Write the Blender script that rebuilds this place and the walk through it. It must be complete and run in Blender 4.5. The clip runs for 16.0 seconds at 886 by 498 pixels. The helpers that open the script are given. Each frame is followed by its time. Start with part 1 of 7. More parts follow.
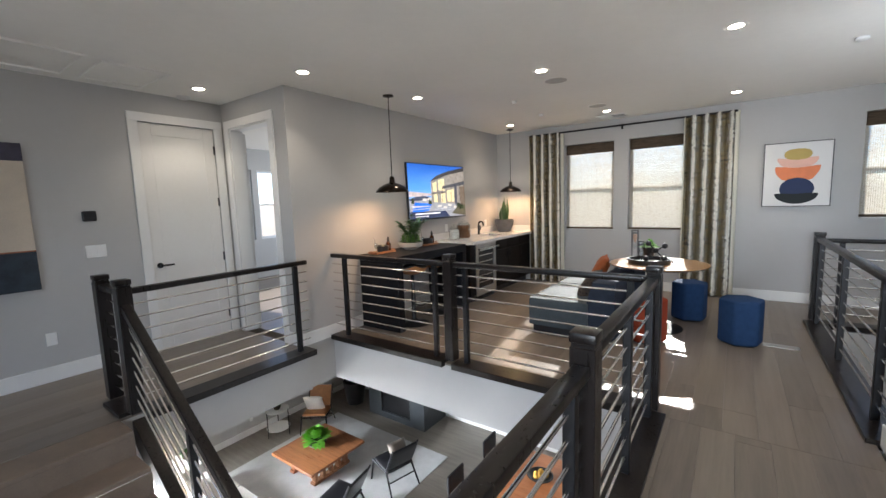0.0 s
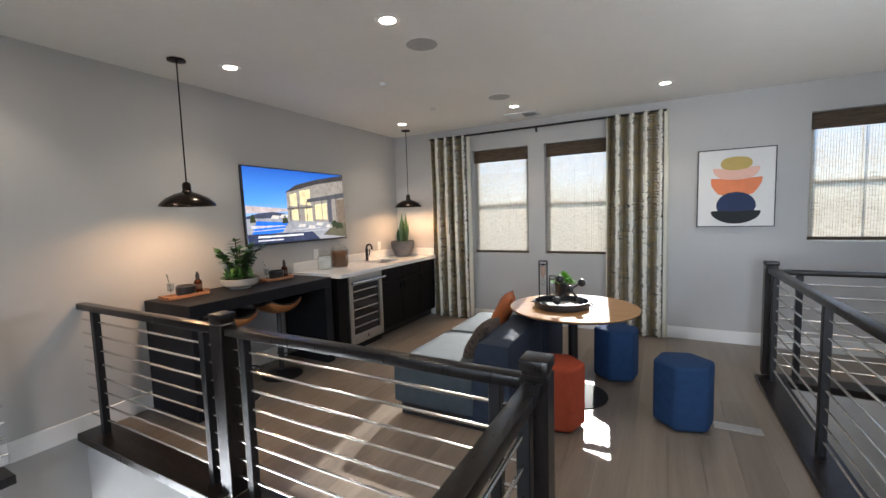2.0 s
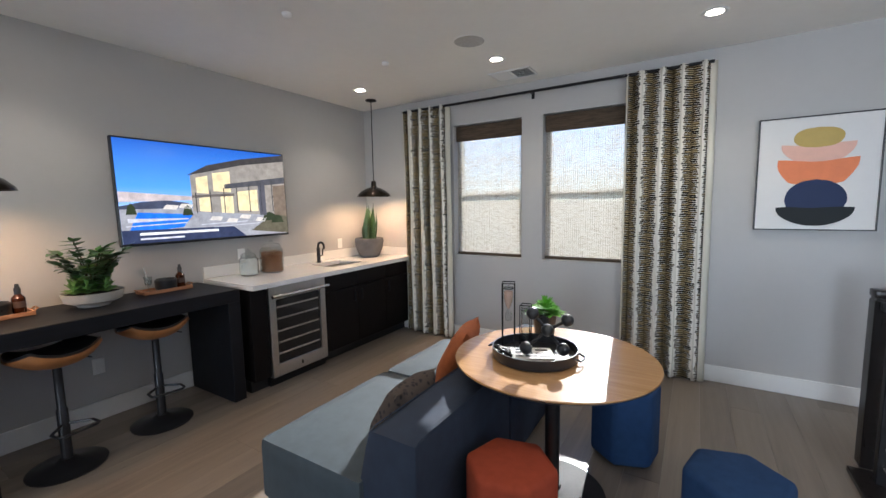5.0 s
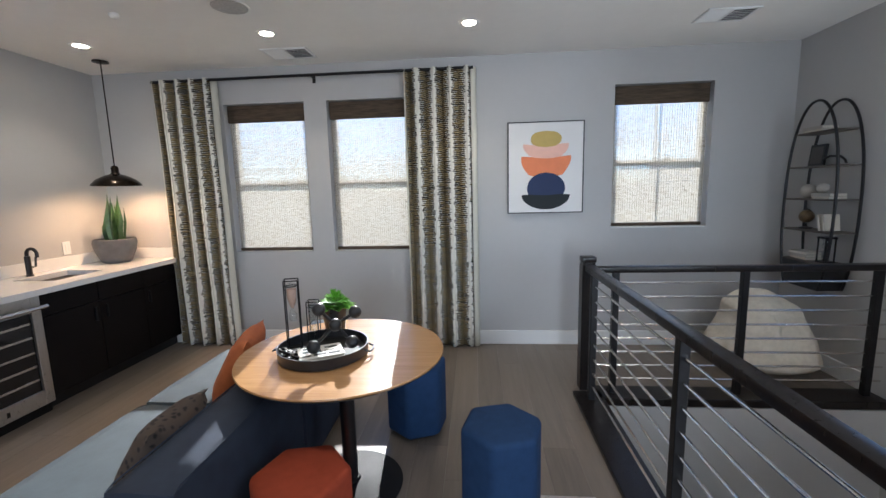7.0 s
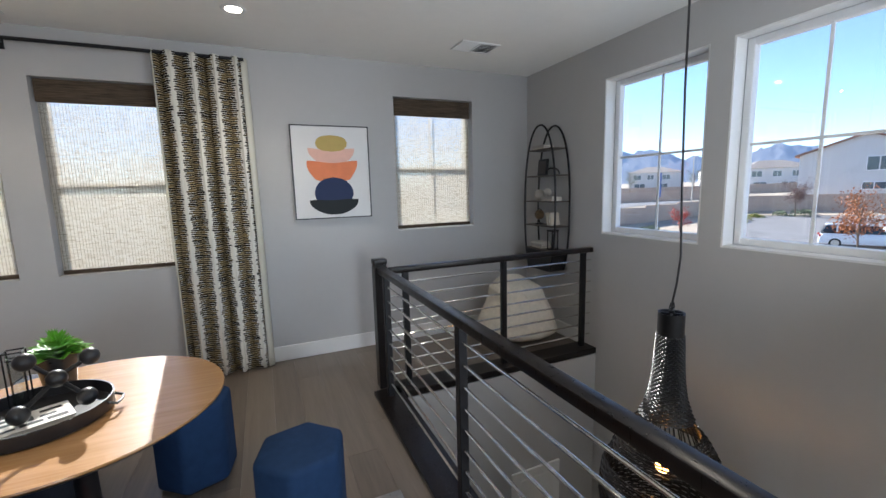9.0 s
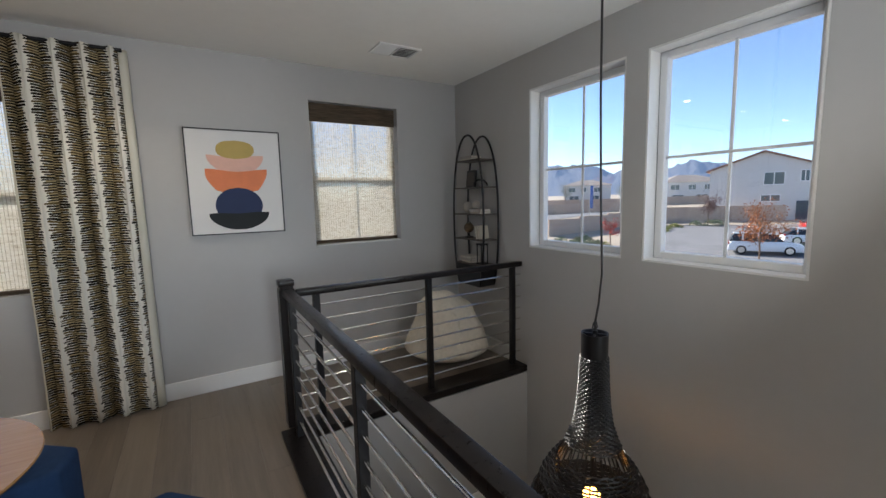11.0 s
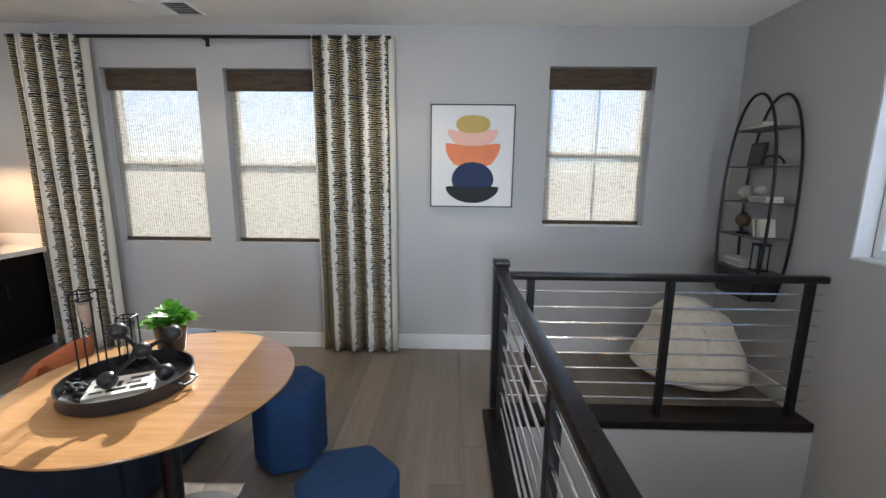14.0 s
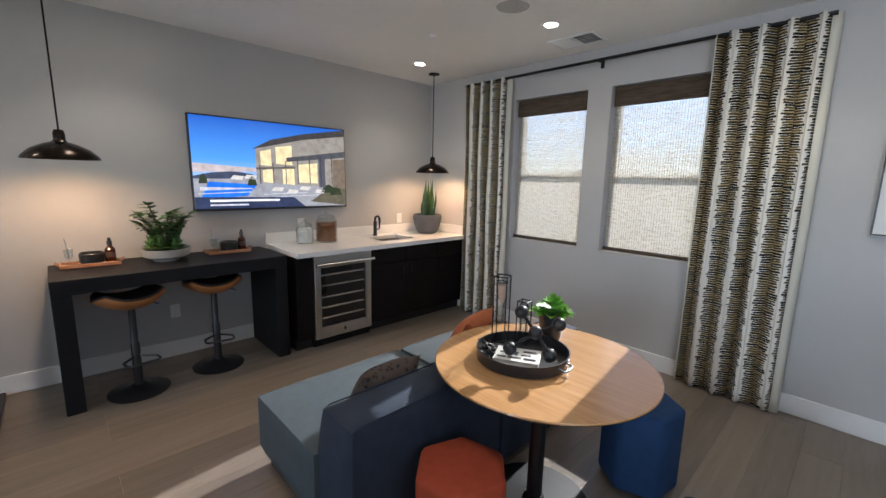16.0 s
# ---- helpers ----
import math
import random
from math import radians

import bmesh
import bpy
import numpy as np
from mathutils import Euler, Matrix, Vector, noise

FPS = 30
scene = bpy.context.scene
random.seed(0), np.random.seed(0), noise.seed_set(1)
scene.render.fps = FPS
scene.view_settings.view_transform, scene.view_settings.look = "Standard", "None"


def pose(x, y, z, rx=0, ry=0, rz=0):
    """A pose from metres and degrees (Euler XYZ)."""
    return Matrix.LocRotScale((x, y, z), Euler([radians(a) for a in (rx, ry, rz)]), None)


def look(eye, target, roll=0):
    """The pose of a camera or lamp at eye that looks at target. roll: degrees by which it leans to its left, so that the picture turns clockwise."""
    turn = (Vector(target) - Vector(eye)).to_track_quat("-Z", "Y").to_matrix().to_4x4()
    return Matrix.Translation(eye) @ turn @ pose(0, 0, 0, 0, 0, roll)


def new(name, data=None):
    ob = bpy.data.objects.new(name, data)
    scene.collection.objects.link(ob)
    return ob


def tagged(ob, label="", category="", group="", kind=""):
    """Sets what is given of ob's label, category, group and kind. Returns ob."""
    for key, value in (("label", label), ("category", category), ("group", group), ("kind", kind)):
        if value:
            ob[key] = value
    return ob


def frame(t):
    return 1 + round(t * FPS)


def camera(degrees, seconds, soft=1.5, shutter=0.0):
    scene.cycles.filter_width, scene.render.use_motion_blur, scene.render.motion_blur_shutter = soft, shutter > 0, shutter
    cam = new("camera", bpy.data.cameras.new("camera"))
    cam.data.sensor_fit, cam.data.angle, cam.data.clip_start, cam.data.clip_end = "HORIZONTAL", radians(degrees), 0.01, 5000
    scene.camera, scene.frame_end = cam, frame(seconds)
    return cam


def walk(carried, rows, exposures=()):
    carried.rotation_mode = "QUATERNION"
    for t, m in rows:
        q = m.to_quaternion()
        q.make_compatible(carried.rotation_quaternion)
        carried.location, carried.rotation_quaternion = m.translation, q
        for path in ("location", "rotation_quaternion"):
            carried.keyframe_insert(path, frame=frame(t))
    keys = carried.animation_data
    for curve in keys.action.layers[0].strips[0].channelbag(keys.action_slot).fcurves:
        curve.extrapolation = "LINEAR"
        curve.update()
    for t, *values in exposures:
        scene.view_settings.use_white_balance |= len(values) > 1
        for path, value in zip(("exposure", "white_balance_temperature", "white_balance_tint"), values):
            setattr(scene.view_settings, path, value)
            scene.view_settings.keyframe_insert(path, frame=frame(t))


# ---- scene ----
cam = camera(94.6, 16.0)
PATH = [
    (0, (0.078, -0.012, 1.524), (-1.078, 1.603, 1.29), -1.9),
    (0.5, (-0.014, 0.413, 1.51), (-0.914, 2.187, 1.304), -2.1),
    (1, (-0.041, 0.853, 1.494), (-0.871, 2.664, 1.314), -2.2),
    (1.5, (-0.033, 1.274, 1.494), (-0.898, 3.071, 1.346), -2.0),
    (2, (0.015, 1.714, 1.523), (-0.924, 3.472, 1.355), -1.7),
    (2.5, (0.07, 2.115, 1.506), (-0.94, 3.831, 1.321), -1.5),
    (3, (0.057, 2.464, 1.506), (-1.05, 4.121, 1.331), -1.3),
    (5.5, (-0.015, 3.12, 1.535), (-1.005, 4.841, 1.299), -0.5),
    (6, (0.008, 3.142, 1.542), (-0.735, 4.981, 1.287), -0.8),
    (6.5, (0.012, 3.153, 1.542), (-0.439, 5.082, 1.271), -1.1),
    (7, (0.06, 3.183, 1.528), (-0.098, 5.157, 1.246), -1.4),
    (7.5, (0.078, 3.199, 1.539), (0.215, 5.172, 1.237), -1.5),
    (8, (0.072, 3.205, 1.521), (0.478, 5.141, 1.225), -1.5),
    (8.5, (0.083, 3.211, 1.517), (0.704, 5.09, 1.228), -1.5),
    (9, (0.107, 3.21, 1.532), (0.897, 5.025, 1.246), -1.5),
    (9.5, (0.128, 3.202, 1.534), (1.055, 4.953, 1.264), -1.5),
    (10, (0.149, 3.212, 1.524), (1.189, 4.903, 1.281), -1.4),
    (12.5, (0.715, 3.614, 1.553), (1.643, 5.37, 1.317), -0.3),
    (13, (0.71, 3.637, 1.537), (1.381, 5.499, 1.248), 0.1),
    (13.5, (0.623, 3.637, 1.543), (0.963, 5.58, 1.21), 0.4),
    (14, (0.535, 3.615, 1.561), (0.505, 5.583, 1.206), 0.6),
    (14.5, (0.412, 3.57, 1.556), (0.016, 5.499, 1.207), 0.8),
    (15, (0.357, 3.554, 1.538), (-0.441, 5.358, 1.208), 1.0),
    (15.5, (0.368, 3.536, 1.552), (-0.791, 5.134, 1.225), 1.2),
    (16, (0.359, 3.512, 1.573), (-1.063, 4.878, 1.238), 1.3),
]
walk(cam, [(t, look(eye, target, roll)) for t, eye, target, roll in PATH], [(0.0, 1.68, 6400, 10), (3.0, 1.6, 6200, 10), (7.0, 1.65, 5950, 10), (9.0, 1.5, 6200, 10), (10.0, 1.3, 6250, 10), (12.3, 1.05, 7300, 10), (13.0, 1.15, 7500, 10), (14.0, 1.68, 6150, 10), (15.0, 1.62, 5950, 10), (16.0, 1.48, 6050, 10)])

# ---------------------------------------------------------------- light
world = bpy.data.worlds.new("world")
scene.world = world
world.use_nodes = True
wn = world.node_tree.nodes
sky = wn.new("ShaderNodeTexSky")
sky.sky_type, sky.sun_disc = "NISHITA", False
sky.sun_elevation, sky.sun_rotation = radians(29.3), radians(-7)
sky.altitude, sky.air_density, sky.dust_density, sky.ozone_density = 700, 0.7, 0.05, 3.0
world.node_tree.links.new(sky.outputs[0], wn["Background"].inputs[0])
wn["Background"].inputs[1].default_value = 0.13
sun = new("sun", bpy.data.lights.new("sun", "SUN"))
sun.data.energy, sun.data.angle, sun.data.color = 5.0, radians(0.5), (1.0, 0.96, 0.9)
sun.matrix_world = look((-3, 25, 14.1), (0, 0, 0))


def lamp(name, kind, m, watts, colour, size=0.1, spot=None):
    data = bpy.data.lights.new(name, kind)
    ob = new(name, data)
    data.energy, data.color = watts, colour
    if kind == "AREA":
        data.shape, data.size = "DISK", size
    if kind == "SPOT":
        data.spot_size, data.spot_blend, data.shadow_soft_size = radians(spot), 0.6, size
    ob.matrix_world = m
    return ob


WARM = (1.0, 0.87, 0.70)
CAN_WATTS, PENDANT_WATTS = 2.0, 2.4

# ---------------------------------------------------------------- materials


class Mat:
    """A small builder for node materials."""

    def __init__(self, name, colour=(0.5, 0.5, 0.5), rough=0.6, metal=0.0, **more):
        self.m = bpy.data.materials.new(name)
        self.m.use_nodes = True
        self.t = self.m.node_tree
        self.b = self.t.nodes["Principled BSDF"]
        self.set("Base Color", (*colour, 1))
        self.set("Roughness", rough)
        self.set("Metallic", metal)
        for key, value in more.items():
            self.set(key.replace("_", " "), value)

    def set(self, socket, value):
        self.b.inputs[socket].default_value = value

    def node(self, kind, **inputs):
        n = self.t.nodes.new(kind)
        for key, value in inputs.items():
            self.plug(n, key, value)
        return n

    def plug(self, n, key, value):
        sock = n.inputs[int(key[1:])] if key[0] == "i" and key[1:].isdigit() else n.inputs[key.replace("_", " ")]
        if isinstance(value, bpy.types.NodeSocket):
            self.t.links.new(value, sock)
        else:
            sock.default_value = value

    def to(self, socket, out):
        self.t.links.new(out, self.b.inputs[socket])

    def coords(self, scale=(1, 1, 1), out="Object", shift=None):
        tc = self.node("ShaderNodeTexCoord")
        mp = self.node("ShaderNodeMapping", Vector=tc.outputs[out], Scale=scale)
        if shift is not None:
            self.plug(mp, "Location", shift)
        return mp.outputs[0]

    def noise(self, vec, scale, detail=3.0, rough=0.55):
        return self.node("ShaderNodeTexNoise", Vector=vec, Scale=scale, Detail=detail, Roughness=rough).outputs["Fac"]

    def ramp(self, fac, *stops):
        n = self.node("ShaderNodeValToRGB", Fac=fac)
        e = n.color_ramp.elements
        while len(e) < len(stops):
            e.new(0.5)
        for el, (p, c) in zip(e, stops):
            el.position = p
            el.color = (*c, 1) if len(c) == 3 else c
        return n.outputs[0]

    def math(self, op, a, b=0.0, c=None):
        n = self.node("ShaderNodeMath", i0=a, i1=b)
        n.operation = op
        if c is not None:
            self.plug(n, "i2", c)
        return n.outputs[0]

    def mix(self, fac, a, b):
        n = self.t.nodes.new("ShaderNodeMix")
        n.data_type = "RGBA"
        for key, v in ((0, fac), (6, a), (7, b)):
            if isinstance(v, bpy.types.NodeSocket):
                self.t.links.new(v, n.inputs[key])
            else:
                n.inputs[key].default_value = v if key == 0 else (*v, 1)
        return n.outputs[2]

    def bump(self, height, strength=0.2, dist=0.01):
        n = self.node("ShaderNodeBump", Height=height, Strength=strength, Distance=dist)
        self.to("Normal", n.outputs[0])
        return self


def grainy(name, colour, rough=0.6, metal=0.0, vary=0.12, scale=6.0, bump=0.0, bscale=200.0, **more):
    """A plain surface with soft blotches, fine grain and a little relief."""
    k = Mat(name, colour, rough, metal, **more)
    v = k.coords()
    big, small = k.noise(v, scale), k.noise(v, scale * 14)
    lo, hi = [c * (1 - vary) for c in colour], [min(1, c * (1 + vary)) for c in colour]
    f = k.math("ADD", k.math("MULTIPLY", big, 0.65), k.math("MULTIPLY", small, 0.35))
    k.to("Base Color", k.ramp(f, (0.3, lo), (0.7, hi)))
    k.to("Roughness", k.math("ADD", k.math("MULTIPLY", small, 0.16), rough - 0.08))
    if bump:
        k.bump(k.noise(v, bscale, 2), bump, 0.002)
    return k.m


PAINT = grainy("wall_paint", (0.46, 0.455, 0.45), 0.62, vary=0.03, scale=1.2, bump=0.12, bscale=260)
CEIL = grainy("ceiling_paint", (0.88, 0.865, 0.83), 0.8, vary=0.03, scale=1.0, bump=0.15, bscale=220)
TRIM = grainy("white_trim", (0.78, 0.78, 0.77), 0.38, vary=0.03, scale=3)
DOORW = grainy("white_door", (0.76, 0.75, 0.73), 0.35, vary=0.03, scale=2)
BLACKM = grainy("black_metal", (0.018, 0.018, 0.02), 0.42, 0.6, vary=0.25)
SATIN = grainy("black_satin", (0.012, 0.012, 0.014), 0.35, 0.0, vary=0.2)
BRONZE = grainy("dark_bronze", (0.028, 0.02, 0.015), 0.22, 0.85, vary=0.25)
NICKEL = grainy("brushed_nickel", (0.74, 0.72, 0.69), 0.22, 1.0, vary=0.06, scale=20)
STEEL = grainy("stainless_steel", (0.58, 0.57, 0.55), 0.3, 1.0, vary=0.06, scale=9)
QUARTZ = grainy("white_quartz", (0.8, 0.79, 0.77), 0.16, vary=0.03, scale=9)
PLATE = grainy("white_plate", (0.8, 0.8, 0.79), 0.35, vary=0.02)
VINYL = grainy("white_vinyl", (0.75, 0.76, 0.77), 0.4, vary=0.02)
TANFRAME = grainy("dark_window_frame", (0.13, 0.105, 0.085), 0.5, vary=0.1)
CERAMIC = grainy("black_ceramic", (0.02, 0.02, 0.022), 0.3, vary=0.2)
CONCRETE = grainy("grey_concrete", (0.13, 0.13, 0.135), 0.8, vary=0.2, scale=14, bump=0.3, bscale=90)
STONEWARE = grainy("pale_stoneware", (0.42, 0.39, 0.35), 0.7, vary=0.12, scale=20, bump=0.2)
SOIL = grainy("dark_soil", (0.03, 0.022, 0.016), 0.95, vary=0.4, scale=40, bump=0.6, bscale=120)
LEAF = grainy("deep_green_leaf", (0.035, 0.11, 0.02), 0.4, vary=0.45, scale=18)
LIME = grainy("bright_green_leaf", (0.13, 0.36, 0.035), 0.42, vary=0.35, scale=22)
SUCC = grainy("pale_green_succulent", (0.12, 0.25, 0.06), 0.5, vary=0.4, scale=20)
SNAKE = grainy("dark_green_blade", (0.03, 0.075, 0.025), 0.4, vary=0.5, scale=30)
STEM = grainy("brown_stem", (0.06, 0.045, 0.02), 0.7, vary=0.3)
AMBER = Mat("amber_glass", (0.05, 0.013, 0.004), 0.12).m
PAPER = grainy("book_paper", (0.7, 0.67, 0.6), 0.85, vary=0.08, scale=40)
COTTON = grainy("white_fabric", (0.6, 0.57, 0.52), 0.9, vary=0.1, scale=40, bump=0.4, bscale=300)
SHERPA = grainy("cream_boucle", (0.62, 0.57, 0.48), 0.95, vary=0.12, scale=30, bump=0.9, bscale=110)
TANPILLOW = grainy("rust_fabric", (0.33, 0.085, 0.022), 0.85, vary=0.2, scale=20, bump=0.3, bscale=300)
REDPOUF = grainy("rust_red_upholstery", (0.32, 0.056, 0.026), 0.85, vary=0.14, scale=20, bump=0.35, bscale=420, Specular_IOR_Level=0.2)
BLUEPOUF = grainy("blue_upholstery", (0.017, 0.043, 0.108), 0.85, vary=0.16, scale=20, bump=0.35, bscale=420, Specular_IOR_Level=0.15)
SLATE = grainy("slate_blue_canvas", (0.026, 0.036, 0.058), 0.8, vary=0.16, scale=16, bump=0.25, bscale=240, Specular_IOR_Level=0.25)
# Same canvas as the backrests, painted paler for the sun on the seat.
SUNSLATE = grainy("sunlit_slate_canvas", (0.046, 0.063, 0.076), 0.72, vary=0.16, scale=14, bump=0.3, bscale=330, Specular_IOR_Level=0.4)
SADDLE = grainy("tan_leather", (0.36, 0.15, 0.05), 0.45, vary=0.2, scale=12, bump=0.15, bscale=180)
CABINET = grainy("espresso_cabinet", (0.007, 0.0055, 0.0055), 0.45, vary=0.3, scale=5, Specular_IOR_Level=0.14)
TILE = grainy("charcoal_tile", (0.035, 0.04, 0.045), 0.4, vary=0.15, scale=3)
RUG = grainy("pale_grey_rug", (0.47, 0.47, 0.47), 0.95, vary=0.1, scale=5, bump=0.5, bscale=150)
CREAMSOFA = grainy("cream_sofa_fabric", (0.62, 0.6, 0.56), 0.9, vary=0.06, scale=20, bump=0.3)
CARPET = grainy("stair_wood", (0.17, 0.13, 0.1), 0.6, vary=0.2, scale=5)


def wood(name, dark, light, rough, along=1, size=1.0, clear=0.0, per_object=True, relief=0.12):
    """Boards: long streaks of grain along one axis, each board a shade of its own."""
    k = Mat(name, light, rough)
    s = [9 / size, 9 / size, 9 / size]
    s[along] = 0.55 / size
    tc = k.node("ShaderNodeTexCoord").outputs["Object"]
    info = k.node("ShaderNodeObjectInfo")
    off = k.node("ShaderNodeCombineXYZ", X=k.math("MULTIPLY", info.outputs["Random"], 37.0), Y=k.math("MULTIPLY", info.outputs["Random"], 91.0))
    add = k.node("ShaderNodeVectorMath", i0=tc, i1=off.outputs[0])
    mp = k.node("ShaderNodeMapping", Vector=add.outputs[0], Scale=s).outputs[0]
    g1, g2 = k.noise(mp, 1.6, 5, 0.6), k.noise(mp, 7.0, 4, 0.7)
    f = k.math("ADD", k.math("MULTIPLY", g1, 0.6), k.math("MULTIPLY", g2, 0.4))
    if per_object:
        f = k.math("ADD", f, k.math("MULTIPLY", k.math("SUBTRACT", info.outputs["Random"], 0.5), 0.26))
    mid = [(a + b) / 2 for a, b in zip(dark, light)]
    if max(light) < 0.05:
        k.set("Specular IOR Level", 0.28)
    k.to("Base Color", k.ramp(f, (0.3, dark), (0.5, mid), (0.72, light)))
    k.to("Roughness", k.math("ADD", k.math("MULTIPLY", g2, 0.2), rough - 0.1))
    k.bump(g2, relief, 0.002)
    if clear:
        k.set("Coat Weight", clear)
        k.set("Coat Roughness", 0.2)
    return k.m


PLANK = wood("oak_plank_floor", (0.135, 0.11, 0.09), (0.225, 0.187, 0.153), 0.32, along=1)
PLANKLOW = wood("grey_oak_floor", (0.16, 0.14, 0.12), (0.27, 0.24, 0.205), 0.45, along=0)
RAILWOOD = wood("dark_stained_wood", (0.006, 0.005, 0.005), (0.016, 0.012, 0.011), 0.3, along=2, per_object=False, relief=0.01)
BARWOOD = wood("black_oak", (0.003, 0.0033, 0.005), (0.009, 0.0095, 0.013), 0.5, along=1, per_object=False, relief=0.04)
OAKTOP = wood("oak_veneer", (0.33, 0.17, 0.065), (0.52, 0.3, 0.135), 0.22, along=0, size=0.6, per_object=False)
WALNUT = wood("walnut", (0.16, 0.06, 0.025), (0.32, 0.13, 0.055), 0.3, along=0, per_object=False)
TRAYWOOD = wood("teak_tray", (0.3, 0.13, 0.06), (0.5, 0.24, 0.12), 0.4, along=1, per_object=False)
TABLEORANGE = wood("cherry_table", (0.36, 0.12, 0.04), (0.52, 0.2, 0.08), 0.3, along=0, per_object=False)


def glassy(name, tint=(1, 1, 1), rough=0.0):
    """Thin clear glass: a see-through sheet with a gloss that grows at a glance."""
    k = Mat(name)
    t = k.t
    clear = k.node("ShaderNodeBsdfTransparent", Color=(*tint, 1))
    gloss = k.node("ShaderNodeBsdfGlossy", Roughness=rough)
    f = k.node("ShaderNodeLayerWeight", Blend=0.5)
    g = k.math("MULTIPLY_ADD", k.math("POWER", f.outputs["Facing"], 4.0), 0.9, 0.045)
    mixn = k.node("ShaderNodeMixShader", Fac=g, i1=clear.outputs[0], i2=gloss.outputs[0])
    t.links.new(mixn.outputs[0], t.nodes["Material Output"].inputs[0])
    return k.m


GLASS = glassy("window_glass")
JARGLASS = glassy("clear_glass", (0.93, 0.95, 0.95))
DARKGLASS = Mat("cooler_glass", (0.012, 0.012, 0.014), 0.06).m


def glow(name, colour, strength):
    k = Mat(name, colour, 0.5)
    k.set("Emission Color", (*colour, 1))
    k.set("Emission Strength", strength)
    return k.m


CANGLOW = glow("lamp_lens", (1.0, 0.86, 0.68), 26.0)
BULB = glow("warm_bulb", (1.0, 0.62, 0.3), 30.0)
FILAMENT = glow("amber_bulb", (1.0, 0.42, 0.1), 8.0)


def shade_weave():
    """Pale slubby reeds through which the daylight glows."""
    k = Mat("woven_reed", (0.6, 0.54, 0.44), 0.85)
    streak = k.noise(k.coords((7, 1, 160)), 1.0, 2, 0.6)
    slubs = k.noise(k.coords((34, 1, 190), shift=(3.1, 0, 7.7)), 1.0, 1)
    knots = k.noise(k.coords((16, 1, 85), shift=(1.7, 0, 4.2)), 1.0, 1)
    f = k.math("ADD", k.math("MULTIPLY", streak, 0.35), k.math("ADD", k.math("MULTIPLY", slubs, 0.25), k.math("MULTIPLY", knots, 0.4)))
    col = k.ramp(f, (0.31, (0.14, 0.105, 0.07)), (0.385, (0.66, 0.615, 0.53)), (0.52, (0.87, 0.85, 0.8)))
    diff = k.node("ShaderNodeBsdfDiffuse", Color=col)
    tran = k.node("ShaderNodeBsdfTranslucent", Color=col)
    body = k.node("ShaderNodeMixShader", Fac=0.8, i1=diff.outputs[0], i2=tran.outputs[0])
    k.t.links.new(body.outputs[0], k.t.nodes["Material Output"].inputs[0])
    return k.m


WEAVE = shade_weave()
STITCH = grainy("brown_stitch", (0.26, 0.21, 0.15), 0.9, vary=0.4, scale=30)
VALANCE = Mat("shade_valance", (0.06, 0.04, 0.026), 0.85)
VALANCE.bump(VALANCE.noise(VALANCE.coords((5, 5, 220)), 1.0, 2), 0.8, 0.004)
_v = VALANCE.noise(VALANCE.coords((8, 8, 160)), 1.0, 3)
VALANCE.to("Base Color", VALANCE.ramp(_v, (0.3, (0.035, 0.023, 0.014)), (0.7, (0.12, 0.085, 0.055))))
VALANCE = VALANCE.m


